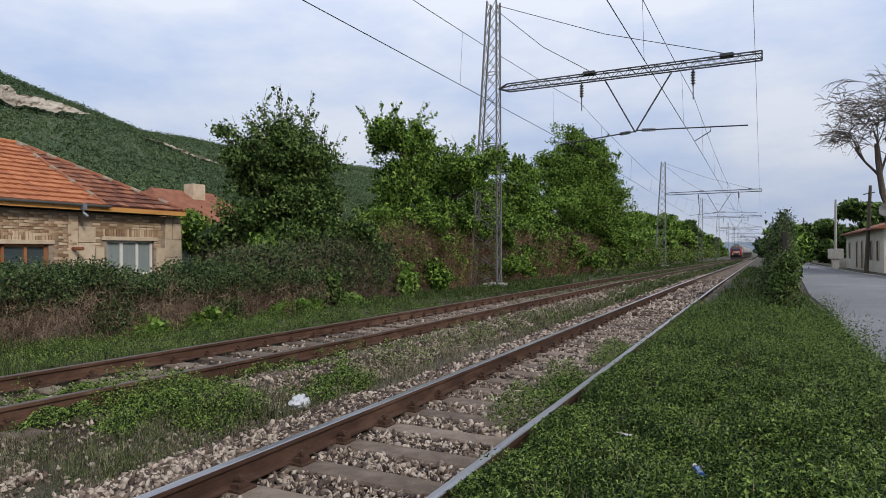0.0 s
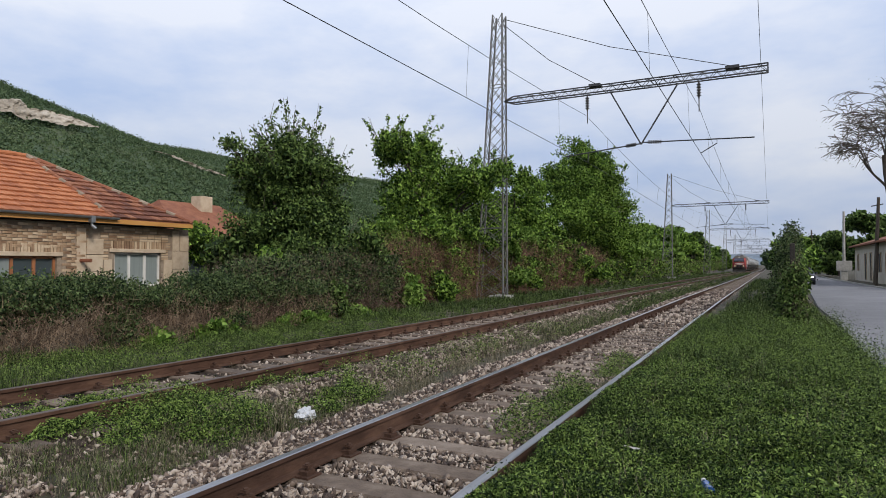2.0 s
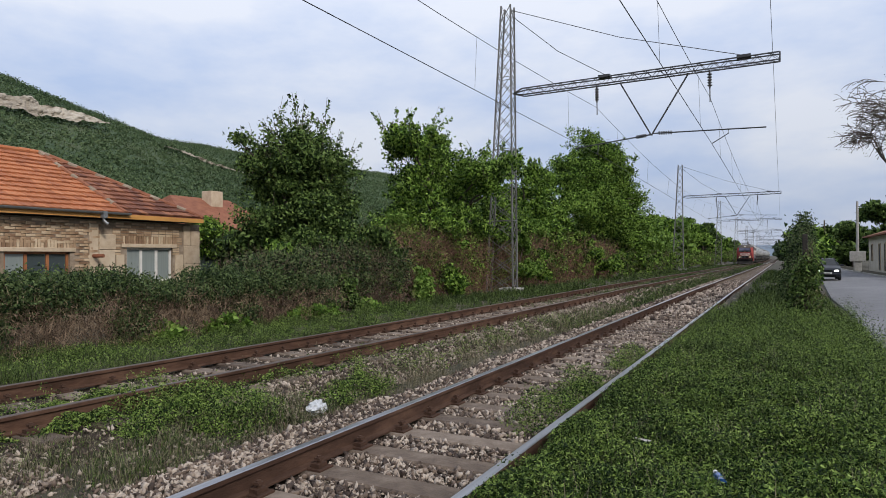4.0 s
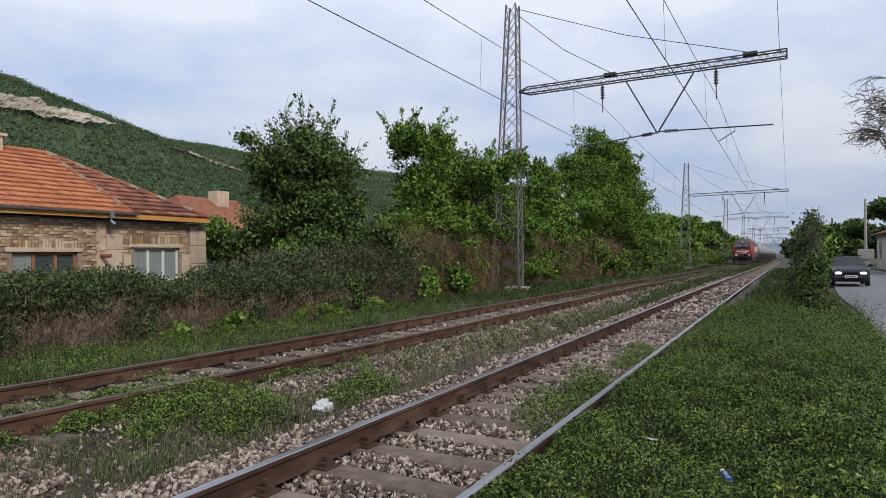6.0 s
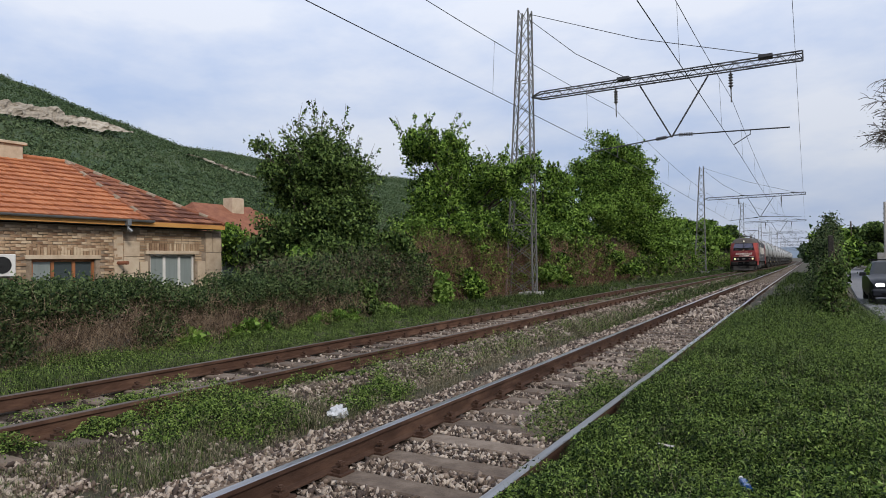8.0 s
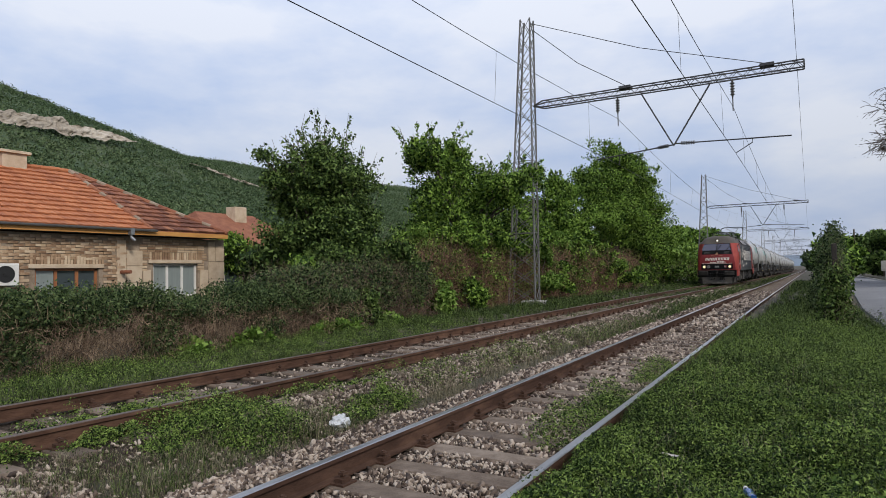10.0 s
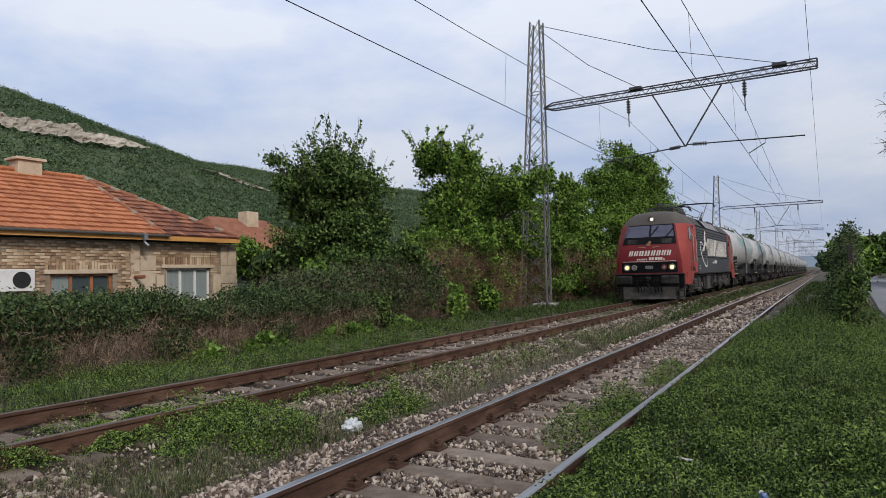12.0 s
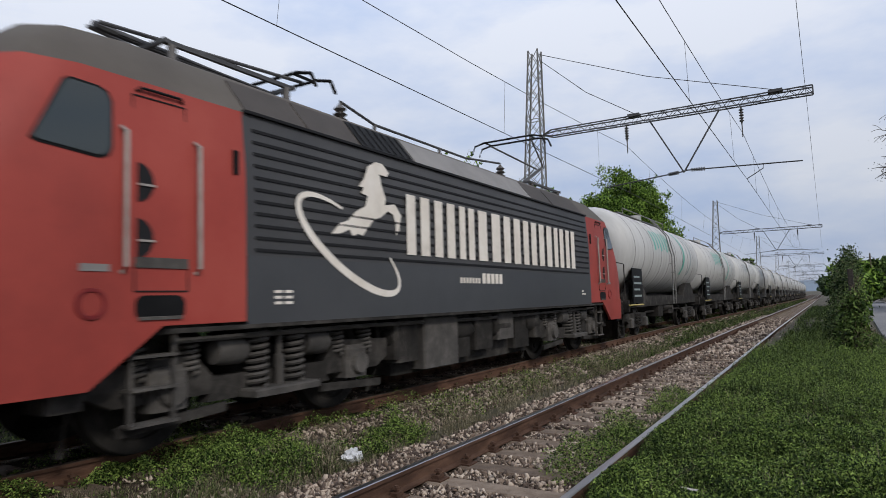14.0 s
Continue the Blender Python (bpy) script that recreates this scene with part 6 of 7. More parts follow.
            gg.add(v + v2, [tuple(range(n)), tuple(range(2 * n - 1, n - 1, -1))] + [(i, (i + 1) % n, n + (i + 1) % n, n + i) for i in range(n)])
            part(nm, T(gg), mt, lo, "dark cab side window" if nm == "side_window" else "")
        door = [(1.68, 1.5), (2.2, 1.5), (2.2, 3.2), (1.68, 3.2)]
        gg = Geo()
        for a, b in zip(door, door[1:] + door[:1]):
            gg.beam((sgn * (level(a[1])[2] + 0.002), *a), (sgn * (level(b[1])[2] + 0.002), *b), 0.012)
        part("door_gap", T(gg), M_rib, lo)
        for y in (1.57, 2.29):
            part("handrail", T(Geo().tube([(sgn * 1.50, y, 1.66), (sgn * 1.56, y, 1.7), (sgn * 1.55, y, 2.84), (sgn * 1.48, y, 2.88)], 0.021, 8)), M_bright, lo, "worn bright handrail")
        # step holes as flat dark plates, the shade inside put into their colour
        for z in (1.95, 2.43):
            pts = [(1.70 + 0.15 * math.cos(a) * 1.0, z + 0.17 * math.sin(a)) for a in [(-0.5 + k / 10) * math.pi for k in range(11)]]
            side(pts, 0.0, 0.006, M_rib, "step_recess", "dark half-round plate for the shade in a step hole")
            part("step_edge", T(Geo().beam((sgn * 1.512, 1.70, z - 0.02), (sgn * 1.512, 1.86, z - 0.02), 0.02)), M_bright, lo)
        side([(1.68, 1.70), (2.2, 1.70), (2.2, 1.79), (1.68, 1.79)], 0.0, 0.012, M_grime_light, "kick_plate", "worn grey kick plate")
        side([(1.22, 1.66), (1.46, 1.66), (1.46, 1.72), (1.22, 1.72)], 0.0, 0.006, M_roofpale, "label_plate", "small pale plate")
        # another flat dark plate, coloured as the shade in a hole
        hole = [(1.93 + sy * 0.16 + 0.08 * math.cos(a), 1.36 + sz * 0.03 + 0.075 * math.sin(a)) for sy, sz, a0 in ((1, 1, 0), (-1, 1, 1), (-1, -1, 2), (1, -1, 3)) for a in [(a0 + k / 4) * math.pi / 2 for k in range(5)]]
        hole_ob = side(hole, 0.0, 0.005, M_black, "step_hole", "dark rounded plate for the shade in a step hole")
        part("step_lip", T(Geo().cbox(min(sgn * 1.49, sgn * 1.52), max(sgn * 1.49, sgn * 1.52), 1.72, 2.14, 1.255, 1.285, 0.005)), M_grime_light, hole_ob, "worn grey step edge")
        part("door_grip", T(Geo().tube([(sgn * (level(3.24)[2] + 0.0), 1.72, 3.24), (sgn * (level(3.27)[2] + 0.03), 1.75, 3.27), (sgn * (level(3.27)[2] + 0.03), 2.15, 3.27), (sgn * (level(3.24)[2] + 0.0), 2.18, 3.24)], 0.013, 6)), M_black, lo)
        side([(1.32 + 0.092 * math.cos(a), 1.4 + 0.092 * math.sin(a)) for a in [2 * math.pi * k / 18 for k in range(18)]], 0.0, 0.004, M_red, "filler_cap", "red round filler cap")
        fr = Geo()
        for yy in (1.74, 2.16):
            fr.beam((sgn * 1.36, yy, 1.18), (sgn * 1.36, yy, 0.34), 0.05, 0.03)
        for zz in (0.36, 0.66, 0.94):
            fr.box(min(sgn * 1.26, sgn * 1.42), max(sgn * 1.26, sgn * 1.42), 1.72, 2.18, zz - 0.012, zz + 0.012)
        part("cab_step_frame", T(fr), M_grime_light, lo, "dusty hanging cab steps")
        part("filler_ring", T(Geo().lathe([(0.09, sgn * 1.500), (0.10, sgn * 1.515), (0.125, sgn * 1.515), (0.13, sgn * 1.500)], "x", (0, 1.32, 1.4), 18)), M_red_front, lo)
        side([(2.72, 2.66), (2.78, 2.66), (2.78, 2.9), (2.72, 2.9)], -0.01, 0.02, M_black, "rear_mirror", "narrow dark mirror hatch")


def pantograph(lo, y, up):
    """Single-arm pantograph; up: height of the head over the rail."""
    folded = up < 4.8
    zb = 4.21 if folded else 4.12
    g = Geo()
    for s in (-0.55, 0.55):
        g.beam((s, y - 0.9, zb), (s, y + 1.0, zb), 0.05)
    for yy in (y - 0.9, y + 1.0):
        g.beam((-0.6, yy, zb), (0.6, yy, zb), 0.05)
    p = part("pantograph", g, M_darksteel, lo, "dark folding current collector")
    for s in (-0.55, 0.55):
        for yy in (y - 0.8, y + 0.9):
            part("insulator", Geo().lathe([(0.05, 3.86), (0.09, 3.92), (0.05, 3.95), (0.09, 3.98), (0.05, 4.01), (0.05, zb - 0.02), (0.0, zb - 0.02)], "z", (s, yy, 0), 10), M_insul, p)
    knee = (y - 1.35, 4.37) if folded else (y + 1.15, 4.85)
    head = (y + 1.0, up) if folded else (y - 0.9, up)
    foot = y + 0.9 if folded else y - 0.3
    lead = 0.2 if folded else -0.2
    g = Geo().tube([(0, foot, zb + 0.06), (0, knee[0], knee[1])], 0.045, 8)
    for s in (-1, 1):
        g.tube([(s * 0.1, knee[0], knee[1]), (s * 0.55, head[0] + 0.2, head[1] - 0.06)], 0.022, 6)
        g.tube([(s * 0.12, foot + lead / 2, zb + 0.04), (s * 0.12, knee[0] + lead, knee[1] - 0.06)], 0.016, 5)
    part("frame_arm", g, M_darksteel, p)
    g = Geo()
    for yy in (head[0] + 0.0, head[0] + 0.38):
        g.tube([(-0.98, yy, head[1] - 0.25), (-0.9, yy, head[1] - 0.06), (-0.65, yy, head[1]), (0.65, yy, head[1]), (0.9, yy, head[1] - 0.06), (0.98, yy, head[1] - 0.25)], 0.024, 6)
    for s in (-0.6, 0.6):
        g.beam((s, head[0], head[1] - 0.01), (s, head[0] + 0.38, head[1] - 0.01), 0.03)
    part("collector_head", g, M_black, p, "collector head with bent horns")


def bogie(lo, yc, wb, r):
    b = thing_part("bogie", lo, (0, yc, 0))
    for s in (-1, 1):
        g = Geo()
        g.prism([(-wb / 2 - 0.75, 0.62), (-wb / 2 - 0.5, 0.5), (-wb / 2 + 0.5, 0.5), (-0.9, 0.42), (0.9, 0.42), (wb / 2 - 0.5, 0.5), (wb / 2 + 0.5, 0.5), (wb / 2 + 0.75, 0.62), (wb / 2 + 0.75, 0.86), (wb / 2 - 0.3, 0.9), (0.8, 0.66), (-0.8, 0.66), (-wb / 2 + 0.3, 0.9), (-wb / 2 - 0.75, 0.86)],
                "x", s * 1.02, s * 1.18)
        part("side_frame", g, M_grime, b, "grimy cast side frame")
        for dy in (-0.27, 0.0, 0.27):
            g = Geo()
            if dy:
                coil(g, s * 1.2, dy, 0.5, 1.14, 0.11, 9, 0.026)
            else:
                g.tube([(s * 1.26, 0, 0.5), (s * 1.26, 0, 0.82)], 0.055, 10).tube([(s * 1.26, 0, 0.82), (s * 1.26, 0, 1.14)], 0.035, 8)
            part("coil_spring" if dy else "damper", g, M_grime_light, b, "dusty coil spring" if dy else "upright damper", smooth=True)
        part("spring_plate", Geo().cbox(s * 1.24 - 0.2, s * 1.24 + 0.2, -0.48, 0.48, 0.42, 0.5, 0.02), M_grime_light, b)
        for e in (-1, 1):
            y = e * wb / 2
            part("axle_box", Geo().cbox(min(s * 1.0, s * 1.28), max(s * 1.0, s * 1.28), y - 0.2, y + 0.2, 0.42, 0.82, 0.05).lathe([(0.0, s * 1.34), (0.13, s * 1.34), (0.15, s * 1.28), (0.15, s * 1.2), (0.0, s * 1.2)], "x", (0, y, r), 14), M_grime_light, b, "dusty axle box")
            for q in (-0.28, 0.28):
                g = Geo()
                coil(g, s * 1.14, y + q, 0.72, 1.04, 0.085, 6, 0.021)
                part("primary_spring", g, M_grime_light, b)
            part("brake_cylinder", Geo().lathe([(0.0, -0.22), (0.12, -0.2), (0.14, -0.1), (0.14, 0.12), (0.09, 0.2), (0.0, 0.22)], "y", (s * 1.2, y - e * 0.72, 0.9), 14), M_grime_light, b, smooth=True)
            part("brake_rod", Geo().beam((s * 1.22, y - e * 0.65, 0.36), (s * 1.22, y + e * 0.5, 0.3), 0.05, 0.09), M_grime, b)
            part("sand_pipe", Geo().tube([(s * 1.0, y + e * 0.72, 1.1), (s * 1.05, y + e * 0.8, 0.6), (s * 0.82, y + e * 0.74, 0.12)], 0.028, 6), M_grime, b)
            part("sand_box", Geo().cbox(min(s * 0.95, s * 1.3), max(s * 0.95, s * 1.3), y + e * 0.95 - 0.15, y + e * 0.95 + 0.15, 0.55, 1.05, 0.03), M_grime, b)
    part("bolster", Geo().cbox(-1.0, 1.0, -0.4, 0.4, 0.45, 0.95, 0.04), M_grime, b)
    return b


def build_loco():
    lo = thing("locomotive", "red and dark grey electric locomotive with glowing lamps", "locomotive")
    loco_shell(lo)
    cab_end(lo, False)
    cab_end(lo, True)
    for s in (-1, 1):
        part("lower_side_panel", Geo().box(min(s * 1.495, s * 1.508), max(s * 1.495, s * 1.508), 2.89, LL - 2.89, 1.16, 1.86), M_grey_low, lo, "blue-grey lower side band")
        part("sill", Geo().box(min(s * 1.49, s * 1.52), max(s * 1.49, s * 1.52), 2.0, LL - 2.0, 1.13, 1.17), M_grime, lo)
        # ribs near-black: the corrugation's shadow lines put into their colour
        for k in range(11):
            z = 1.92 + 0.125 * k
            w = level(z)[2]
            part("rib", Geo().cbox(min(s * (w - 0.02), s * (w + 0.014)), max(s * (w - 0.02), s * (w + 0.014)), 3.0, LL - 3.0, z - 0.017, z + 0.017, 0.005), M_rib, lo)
        part("gutter_rail", Geo().box(min(s * 1.40, s * 1.47), max(s * 1.40, s * 1.47), 2.9, LL - 2.9, 3.335, 3.365), M_rib, lo)
        # roof slope panels: seams, dark grille and pale hatch
        def slope(y0, y1, mat, nm, lab="", th=0.012, z0=3.38, z1=3.76):
            a, b = level(z0)[2], level(z1)[2]
            v = [(s * (a + th), y0, z0 + th), (s * (a + th), y1, z0 + th), (s * (b + th), y1, z1 + th), (s * (b + th), y0, z1 + th)]
            g = Geo().add(v + [(x - s * 0.03, y, z - 0.03) for x, y, z in v], [(0, 1, 2, 3), (7, 6, 5, 4), (0, 4, 5, 1), (1, 5, 6, 2), (2, 6, 7, 3), (3, 7, 4, 0)])
            return part(nm, g, mat, lo, lab)
        gr = slope(4.9, 6.1, M_black, "roof_grille", "black slatted roof grille")
        for k in range(7):
            y = 5.0 + 0.17 * k
            part("grille_slat", Geo().beam((s * (level(3.40)[2] + 0.018), y, 3.41), (s * (level(3.75)[2] + 0.018), y, 3.76), 0.02), M_rib, gr)
        slope(6.15, 10.4, M_roofpale, "roof_hatch", "pale grey roof hatch")
        for y0, y1 in ((2.95, 3.85), (3.9, 4.85), (10.45, 11.6), (11.65, 13.6)):
            slope(y0, y1, M_roofdark, "roof_panel", "dark brown roof panel", th=0.008)
        # lettering as plain cream bars
        y = 4.07 + 1.65
        for w in (0.62, 0.62, 0.52, 0.86, 0.74, 0.66, 0.7, 0.58, 0.6):
            for a, b in ((0.0, 0.36), (0.58, 0.96)):
                z0, z1 = 2.00, 2.85
                x = level(2.5)[2] + 0.016
                part("name_bar", Geo().box(min(s * x, s * (x + 0.004)), max(s * x, s * (x + 0.004)), y + w * a, y + w * b, z0, z1), M_cream, lo, "plain cream bar of lettering")
            y += w + 0.125
        for y0, w, h in [(7.2 + 0.1 * k, 0.065, 0.09) for k in range(7)] + [(7.95 + 0.16 * k, 0.12, 0.17) for k in range(5)]:
            part("number_bar", Geo().box(min(s * 1.509, s * 1.513), max(s * 1.509, s * 1.513), y0, y0 + w, 1.62, 1.62 + h), M_cream, lo, "plain white bar")
        for y0, z0 in ((3.25, 1.36), (3.25, 1.42), (3.25, 1.48), (3.4, 1.36), (3.4, 1.42), (3.4, 1.48), (13.0, 1.4), (13.0, 1.47), (13.15, 1.4)):
            part("notice_bar", Geo().box(min(s * 1.509, s * 1.513), max(s * 1.509, s * 1.513), y0, y0 + 0.11, z0, z0 + 0.03), M_cream, lo)
        # emblem: tilted hoop and a plain rearing shape
        g = Geo()
        n = 40
        ring = []
        for k in range(n + 1):
            a = math.radians(112) + math.radians(296) * k / n
            u, v_ = 1.06 * math.cos(a), 0.34 * math.sin(a)
            wd = 0.016 + 0.034 * math.sin(math.pi * k / n)
            cy, cz, t = 4.56, 2.03, math.radians(-27)
            yy, zz = cy + u * math.cos(t) - v_ * math.sin(t), cz + u * math.sin(t) + v_ * math.cos(t)
            ring.append((yy, zz, wd))
        x = 1.516
        for k in range(n + 1):
            ya, za, wa = ring[k]
            (yp, zp, _), (yq, zq, _) = ring[max(0, k - 1)], ring[min(n, k + 1)]
            d = Vector((yq - yp, zq - zp)).normalized()
            g.v += [(s * x, ya - d.y * wa, za + d.x * wa), (s * x, ya + d.y * wa, za - d.x * wa)]
        g.f = [(2 * k, 2 * k + 1, 2 * k + 3, 2 * k + 2) for k in range(n)]
        part("emblem_hoop", g, M_cream, lo, "cream oval hoop emblem")
        poly = [(4.87, 3.1), (5.03, 3.18), (5.18, 3.18), (5.32, 3.08), (5.27, 3.02), (5.11, 3.03), (5.15, 2.9), (5.24, 2.72), (5.22, 2.63), (5.45, 2.67), (5.59, 2.53), (5.54, 2.32), (5.46, 2.25), (5.46, 2.39), (5.41, 2.52), (5.29, 2.56), (5.14, 2.47), (4.97, 2.41), (4.82, 2.27), (4.74, 2.19), (4.65, 2.21), (4.54, 2.17), (4.48, 2.25), (4.32, 2.19), (4.14, 2.16), (4.3, 2.31), (4.46, 2.36), (4.6, 2.48), (4.8, 2.57), (4.86, 2.71), (4.72, 2.73), (4.78, 2.81), (4.67, 2.81), (4.78, 2.92)]
        g = Geo().prism(poly, "x", s * (level(2.6)[2] + 0.016), s * (level(2.6)[2] + 0.02))
        part("emblem_shape", g, M_cream, lo, "plain cream emblem shape")
        # equipment below the floor
        for y0, y1, z0, x1, mt in ((5.75, 6.3, 0.5, 1.3, M_grime), (6.35, 7.35, 0.36, 1.36, M_grime_light), (7.5, 7.95, 0.42, 1.25, M_grime), (8.05, 8.7, 0.5, 1.3, M_grime), (8.85, 9.5, 0.62, 1.34, M_grime_light), (9.7, 10.4, 0.4, 1.25, M_grime)):
            part("equipment_case", Geo().cbox(min(s * 0.3, s * x1), max(s * 0.3, s * x1), y0, y1, z0, 1.12, 0.03), mt, lo, "grimy equipment case")
        for y0, r_ in ((7.7, 0.16), (9.1, 0.2), (6.0, 0.14), (10.6, 0.17)):
            part("air_reservoir", Geo().lathe([(0.0, -0.36), (r_ * 0.8, -0.33), (r_, -0.25), (r_, 0.25), (r_ * 0.8, 0.33), (0.0, 0.36)], "y", (s * 1.15, y0, 0.86), 14), M_grime, lo, smooth=True)
        part("pipe_run", Geo().tube([(s * 1.32, 2.2, 1.05), (s * 1.34, 5.0, 1.06), (s * 1.3, 8.3, 1.02), (s * 1.34, 14.3, 1.06)], 0.03, 6), M_grime_light, lo)
    part("transformer", Geo().cbox(-1.1, 1.1, 5.9, 10.6, 0.3, 1.1, 0.05), M_grime, lo)
    pantograph(lo, 3.5, 4.41)
    pantograph(lo, 13.3, 5.25)
    for y in (5.6, 11.0):
        part("roof_insulator", Geo().lathe([(0.05, 3.88), (0.11, 3.98), (0.05, 4.02), (0.11, 4.06), (0.05, 4.1), (0.11, 4.14), (0.05, 4.18), (0.1, 4.22), (0.04, 4.28), (0.0, 4.34)], "z", (0.45, y, 0), 12), M_insul, lo, "dark ribbed roof insulator")
    part("roof_cable", Geo().tube([(0.45, 5.6, 4.34), (0.4, 6.5, 4.2), (0.4, 9.5, 4.2), (0.45, 11.0, 4.34)], 0.022, 6), M_darksteel, lo)
    for y in (6.5, 8.5):
        part("cable_post", Geo().tube([(0.4, y, 3.9), (0.4, y, 4.2)], 0.03, 6), M_insul, lo)
    bg = [bogie(lo, 3.55, 2.7, 0.6), bogie(lo, LL - 3.55, 2.7, 0.6)]
    ws = [wheelset(0.6, b, e * 1.35) for b in bg for e in (-1, 1)]
    return lo, ws


loco, loco_wheels = build_loco()

# ---- tank wagons ----
M_tank = surf("dirty_white_tank", [(0.26, 0.255, 0.24), (0.39, 0.385, 0.37), (0.49, 0.485, 0.47)], 1.6, 0.5, 0.05, 40, big=0.4, stretch=(0.5, 3.0, 0.35))
M_tankband = surf("grey_band", [(0.15, 0.145, 0.14), (0.24, 0.235, 0.225)], 2.0, 0.6)
M_green = surf("green_lettering", [(0.04, 0.26, 0.20), (0.06, 0.34, 0.27)], 2.0, 0.5)
M_pale_letter = surf("grey_lettering", [(0.2, 0.24, 0.24), (0.27, 0.31, 0.31)], 2.0, 0.5)
M_yellow = surf("yellow_rail", [(0.36, 0.28, 0.07), (0.46, 0.37, 0.12)], 3.0, 0.6)
PITCH, TR, TZ = 14.0, 1.42, 2.82


def tank_bar(y0, y1, a0, a1, off=0.006):
    """A bar painted on the tank between two heights (angles from level, degrees), on the +x side."""
    g = Geo()
    n = 5
    r = TR + off
    for k in range(n + 1):
        a = radians(a0 + (a1 - a0) * k / n)
        g.v += [(r * math.cos(a), y0, TZ + r * math.sin(a)), (r * math.cos(a), y1, TZ + r * math.sin(a))]
    g.f = [(2 * k, 2 * k + 1, 2 * k + 3, 2 * k + 2) for k in range(n)]
    return g


def build_wagon(lettered):
    w = thing("tank_wagon", "dirty white cylindrical tank wagon on black bogies", "tank wagon", group="tank wagons of the train")
    y0, y1 = 0.5, 13.1
    prof = [(0.0, y0 - 0.0), (0.5, y0 + 0.03), (0.9, y0 + 0.10), (1.2, y0 + 0.24), (1.36, y0 + 0.42), (TR, y0 + 0.62), (TR, y1 - 0.62), (1.36, y1 - 0.42), (1.2, y1 - 0.24), (0.9, y1 - 0.1), (0.5, y1 - 0.03), (0.0, y1)]
    part("tank", Geo().lathe(prof, "y", (0, 0, TZ), 40), M_tank, w, smooth=True)
    for y in (1.2, 2.4, 3.6, 4.9, 6.2, 7.5, 8.8, 10.0, 11.2, 12.4):
        part("tank_band", Geo().lathe([(TR - 0.01, y - 0.02), (TR + 0.005, y - 0.02), (TR + 0.005, y + 0.02), (TR - 0.01, y + 0.02)], "y", (0, 0, TZ), 40), M_tankband, w)
    part("walkway", Geo().box(-0.3, 0.3, 3.5, 10, TZ + TR + 0.06, TZ + TR + 0.09), M_galv, w)
    part("manhole", Geo().lathe([(0.0, TZ + TR + 0.3), (0.28, TZ + TR + 0.28), (0.3, TZ + TR - 0.1), (0.0, TZ + TR - 0.1)], "z", (0, 6.8, 0), 16), M_tank, w)
    for s in (-1, 1):
        g = Geo().tube([(s * 0.45, 3.5, TZ + TR + 0.0), (s * 0.45, 3.5, TZ + TR + 0.2), (s * 0.45, 10, TZ + TR + 0.2), (s * 0.45, 10, TZ + TR)], 0.018, 5)
        part("top_rail", g, M_galv, w)
        part("side_sill", Geo().box(min(s * 1.0, s * 1.12), max(s * 1.0, s * 1.12), 0.6, 13.0, 0.96, 1.32), M_grime, w)
        part("frame_rail", Geo().tube([(s * 1.35, 0.4, 1.05), (s * 1.38, 2.0, 1.05)], 0.022, 5), M_yellow, w, "dull yellow step rail")
        for yb in (2.3, 11.3):
            g = Geo().prism([(yb - 1.25, 1.32), (yb - 0.6, 1.84), (yb + 0.6, 1.84), (yb + 1.25, 1.32)], "x", s * 0.9, s * 1.12)
            part("saddle", g, M_grime, w, "black tank saddle")
        part("end_plate", Geo().box(min(s * 1.30, s * 1.33), max(s * 1.30, s * 1.33), 1.0, 2.2, 1.1, 2.2), M_black, w, "black data plate with worn writing")
        for k in range(4):
            part("data_bar", Geo().box(min(s * 1.331, s * 1.335), max(s * 1.331, s * 1.335), 1.15, 2.05 - 0.2 * (k % 2), 1.3 + 0.2 * k, 1.36 + 0.2 * k), M_pale_letter, w)
        part("plate_post", Geo().beam((s * 1.28, 1.6, 1.05), (s * 1.28, 1.6, 1.6), 0.06), M_grime, w)
        part("end_post", Geo().tube([(s * 1.25, 0.35, 1.1), (s * 1.25, 0.35, 2.3), (s * 0.9, 0.35, 2.4)], 0.02, 5), M_grime, w)
        for e, yy in ((-1, 0.0), (1, 13.6)):
            part("buffer", Geo().lathe([(0.0, 0.0), (0.2, 0.0), (0.2, 0.05), (0.09, 0.06), (0.09, 0.5), (0.0, 0.5)] if e < 0 else [(0.0, 0.0), (0.2, 0.0), (0.2, -0.05), (0.09, -0.06), (0.09, -0.5), (0.0, -0.5)], "y", (s * 0.875, yy, 1.03), 14), M_grime, w)
        for k in range(7):
            part("ladder_rung", Geo().beam((s * (1.46 - 0.004 * k * k), 6.35, 1.2 + 0.33 * k), (s * (1.46 - 0.004 * k * k), 6.8, 1.2 + 0.33 * k), 0.025), M_galv, w)
        for y in (6.33, 6.82):
            part("ladder_rail", Geo().tube([(s * 1.46, y, 1.0), (s * 1.48, y, 2.8), (s * 1.3, y, 3.6), (s * 0.7, y, TZ + TR + 0.08)], 0.022, 5), M_galv, w)
    part("end_beam", Geo().box(-1.3, 1.3, 0.5, 0.66, 0.85, 1.2), M_grime, w)
    part("end_beam", Geo().box(-1.3, 1.3, 12.94, 13.1, 0.85, 1.2), M_grime, w)
    part("centre_sill", Geo().box(-0.35, 0.35, 0.6, 13.0, 0.9, 1.42), M_grime, w)
    part("coupling", Geo().tube([(0, -0.25, 1.0), (0, 0.5, 1.0)], 0.05, 6), M_grime, w)
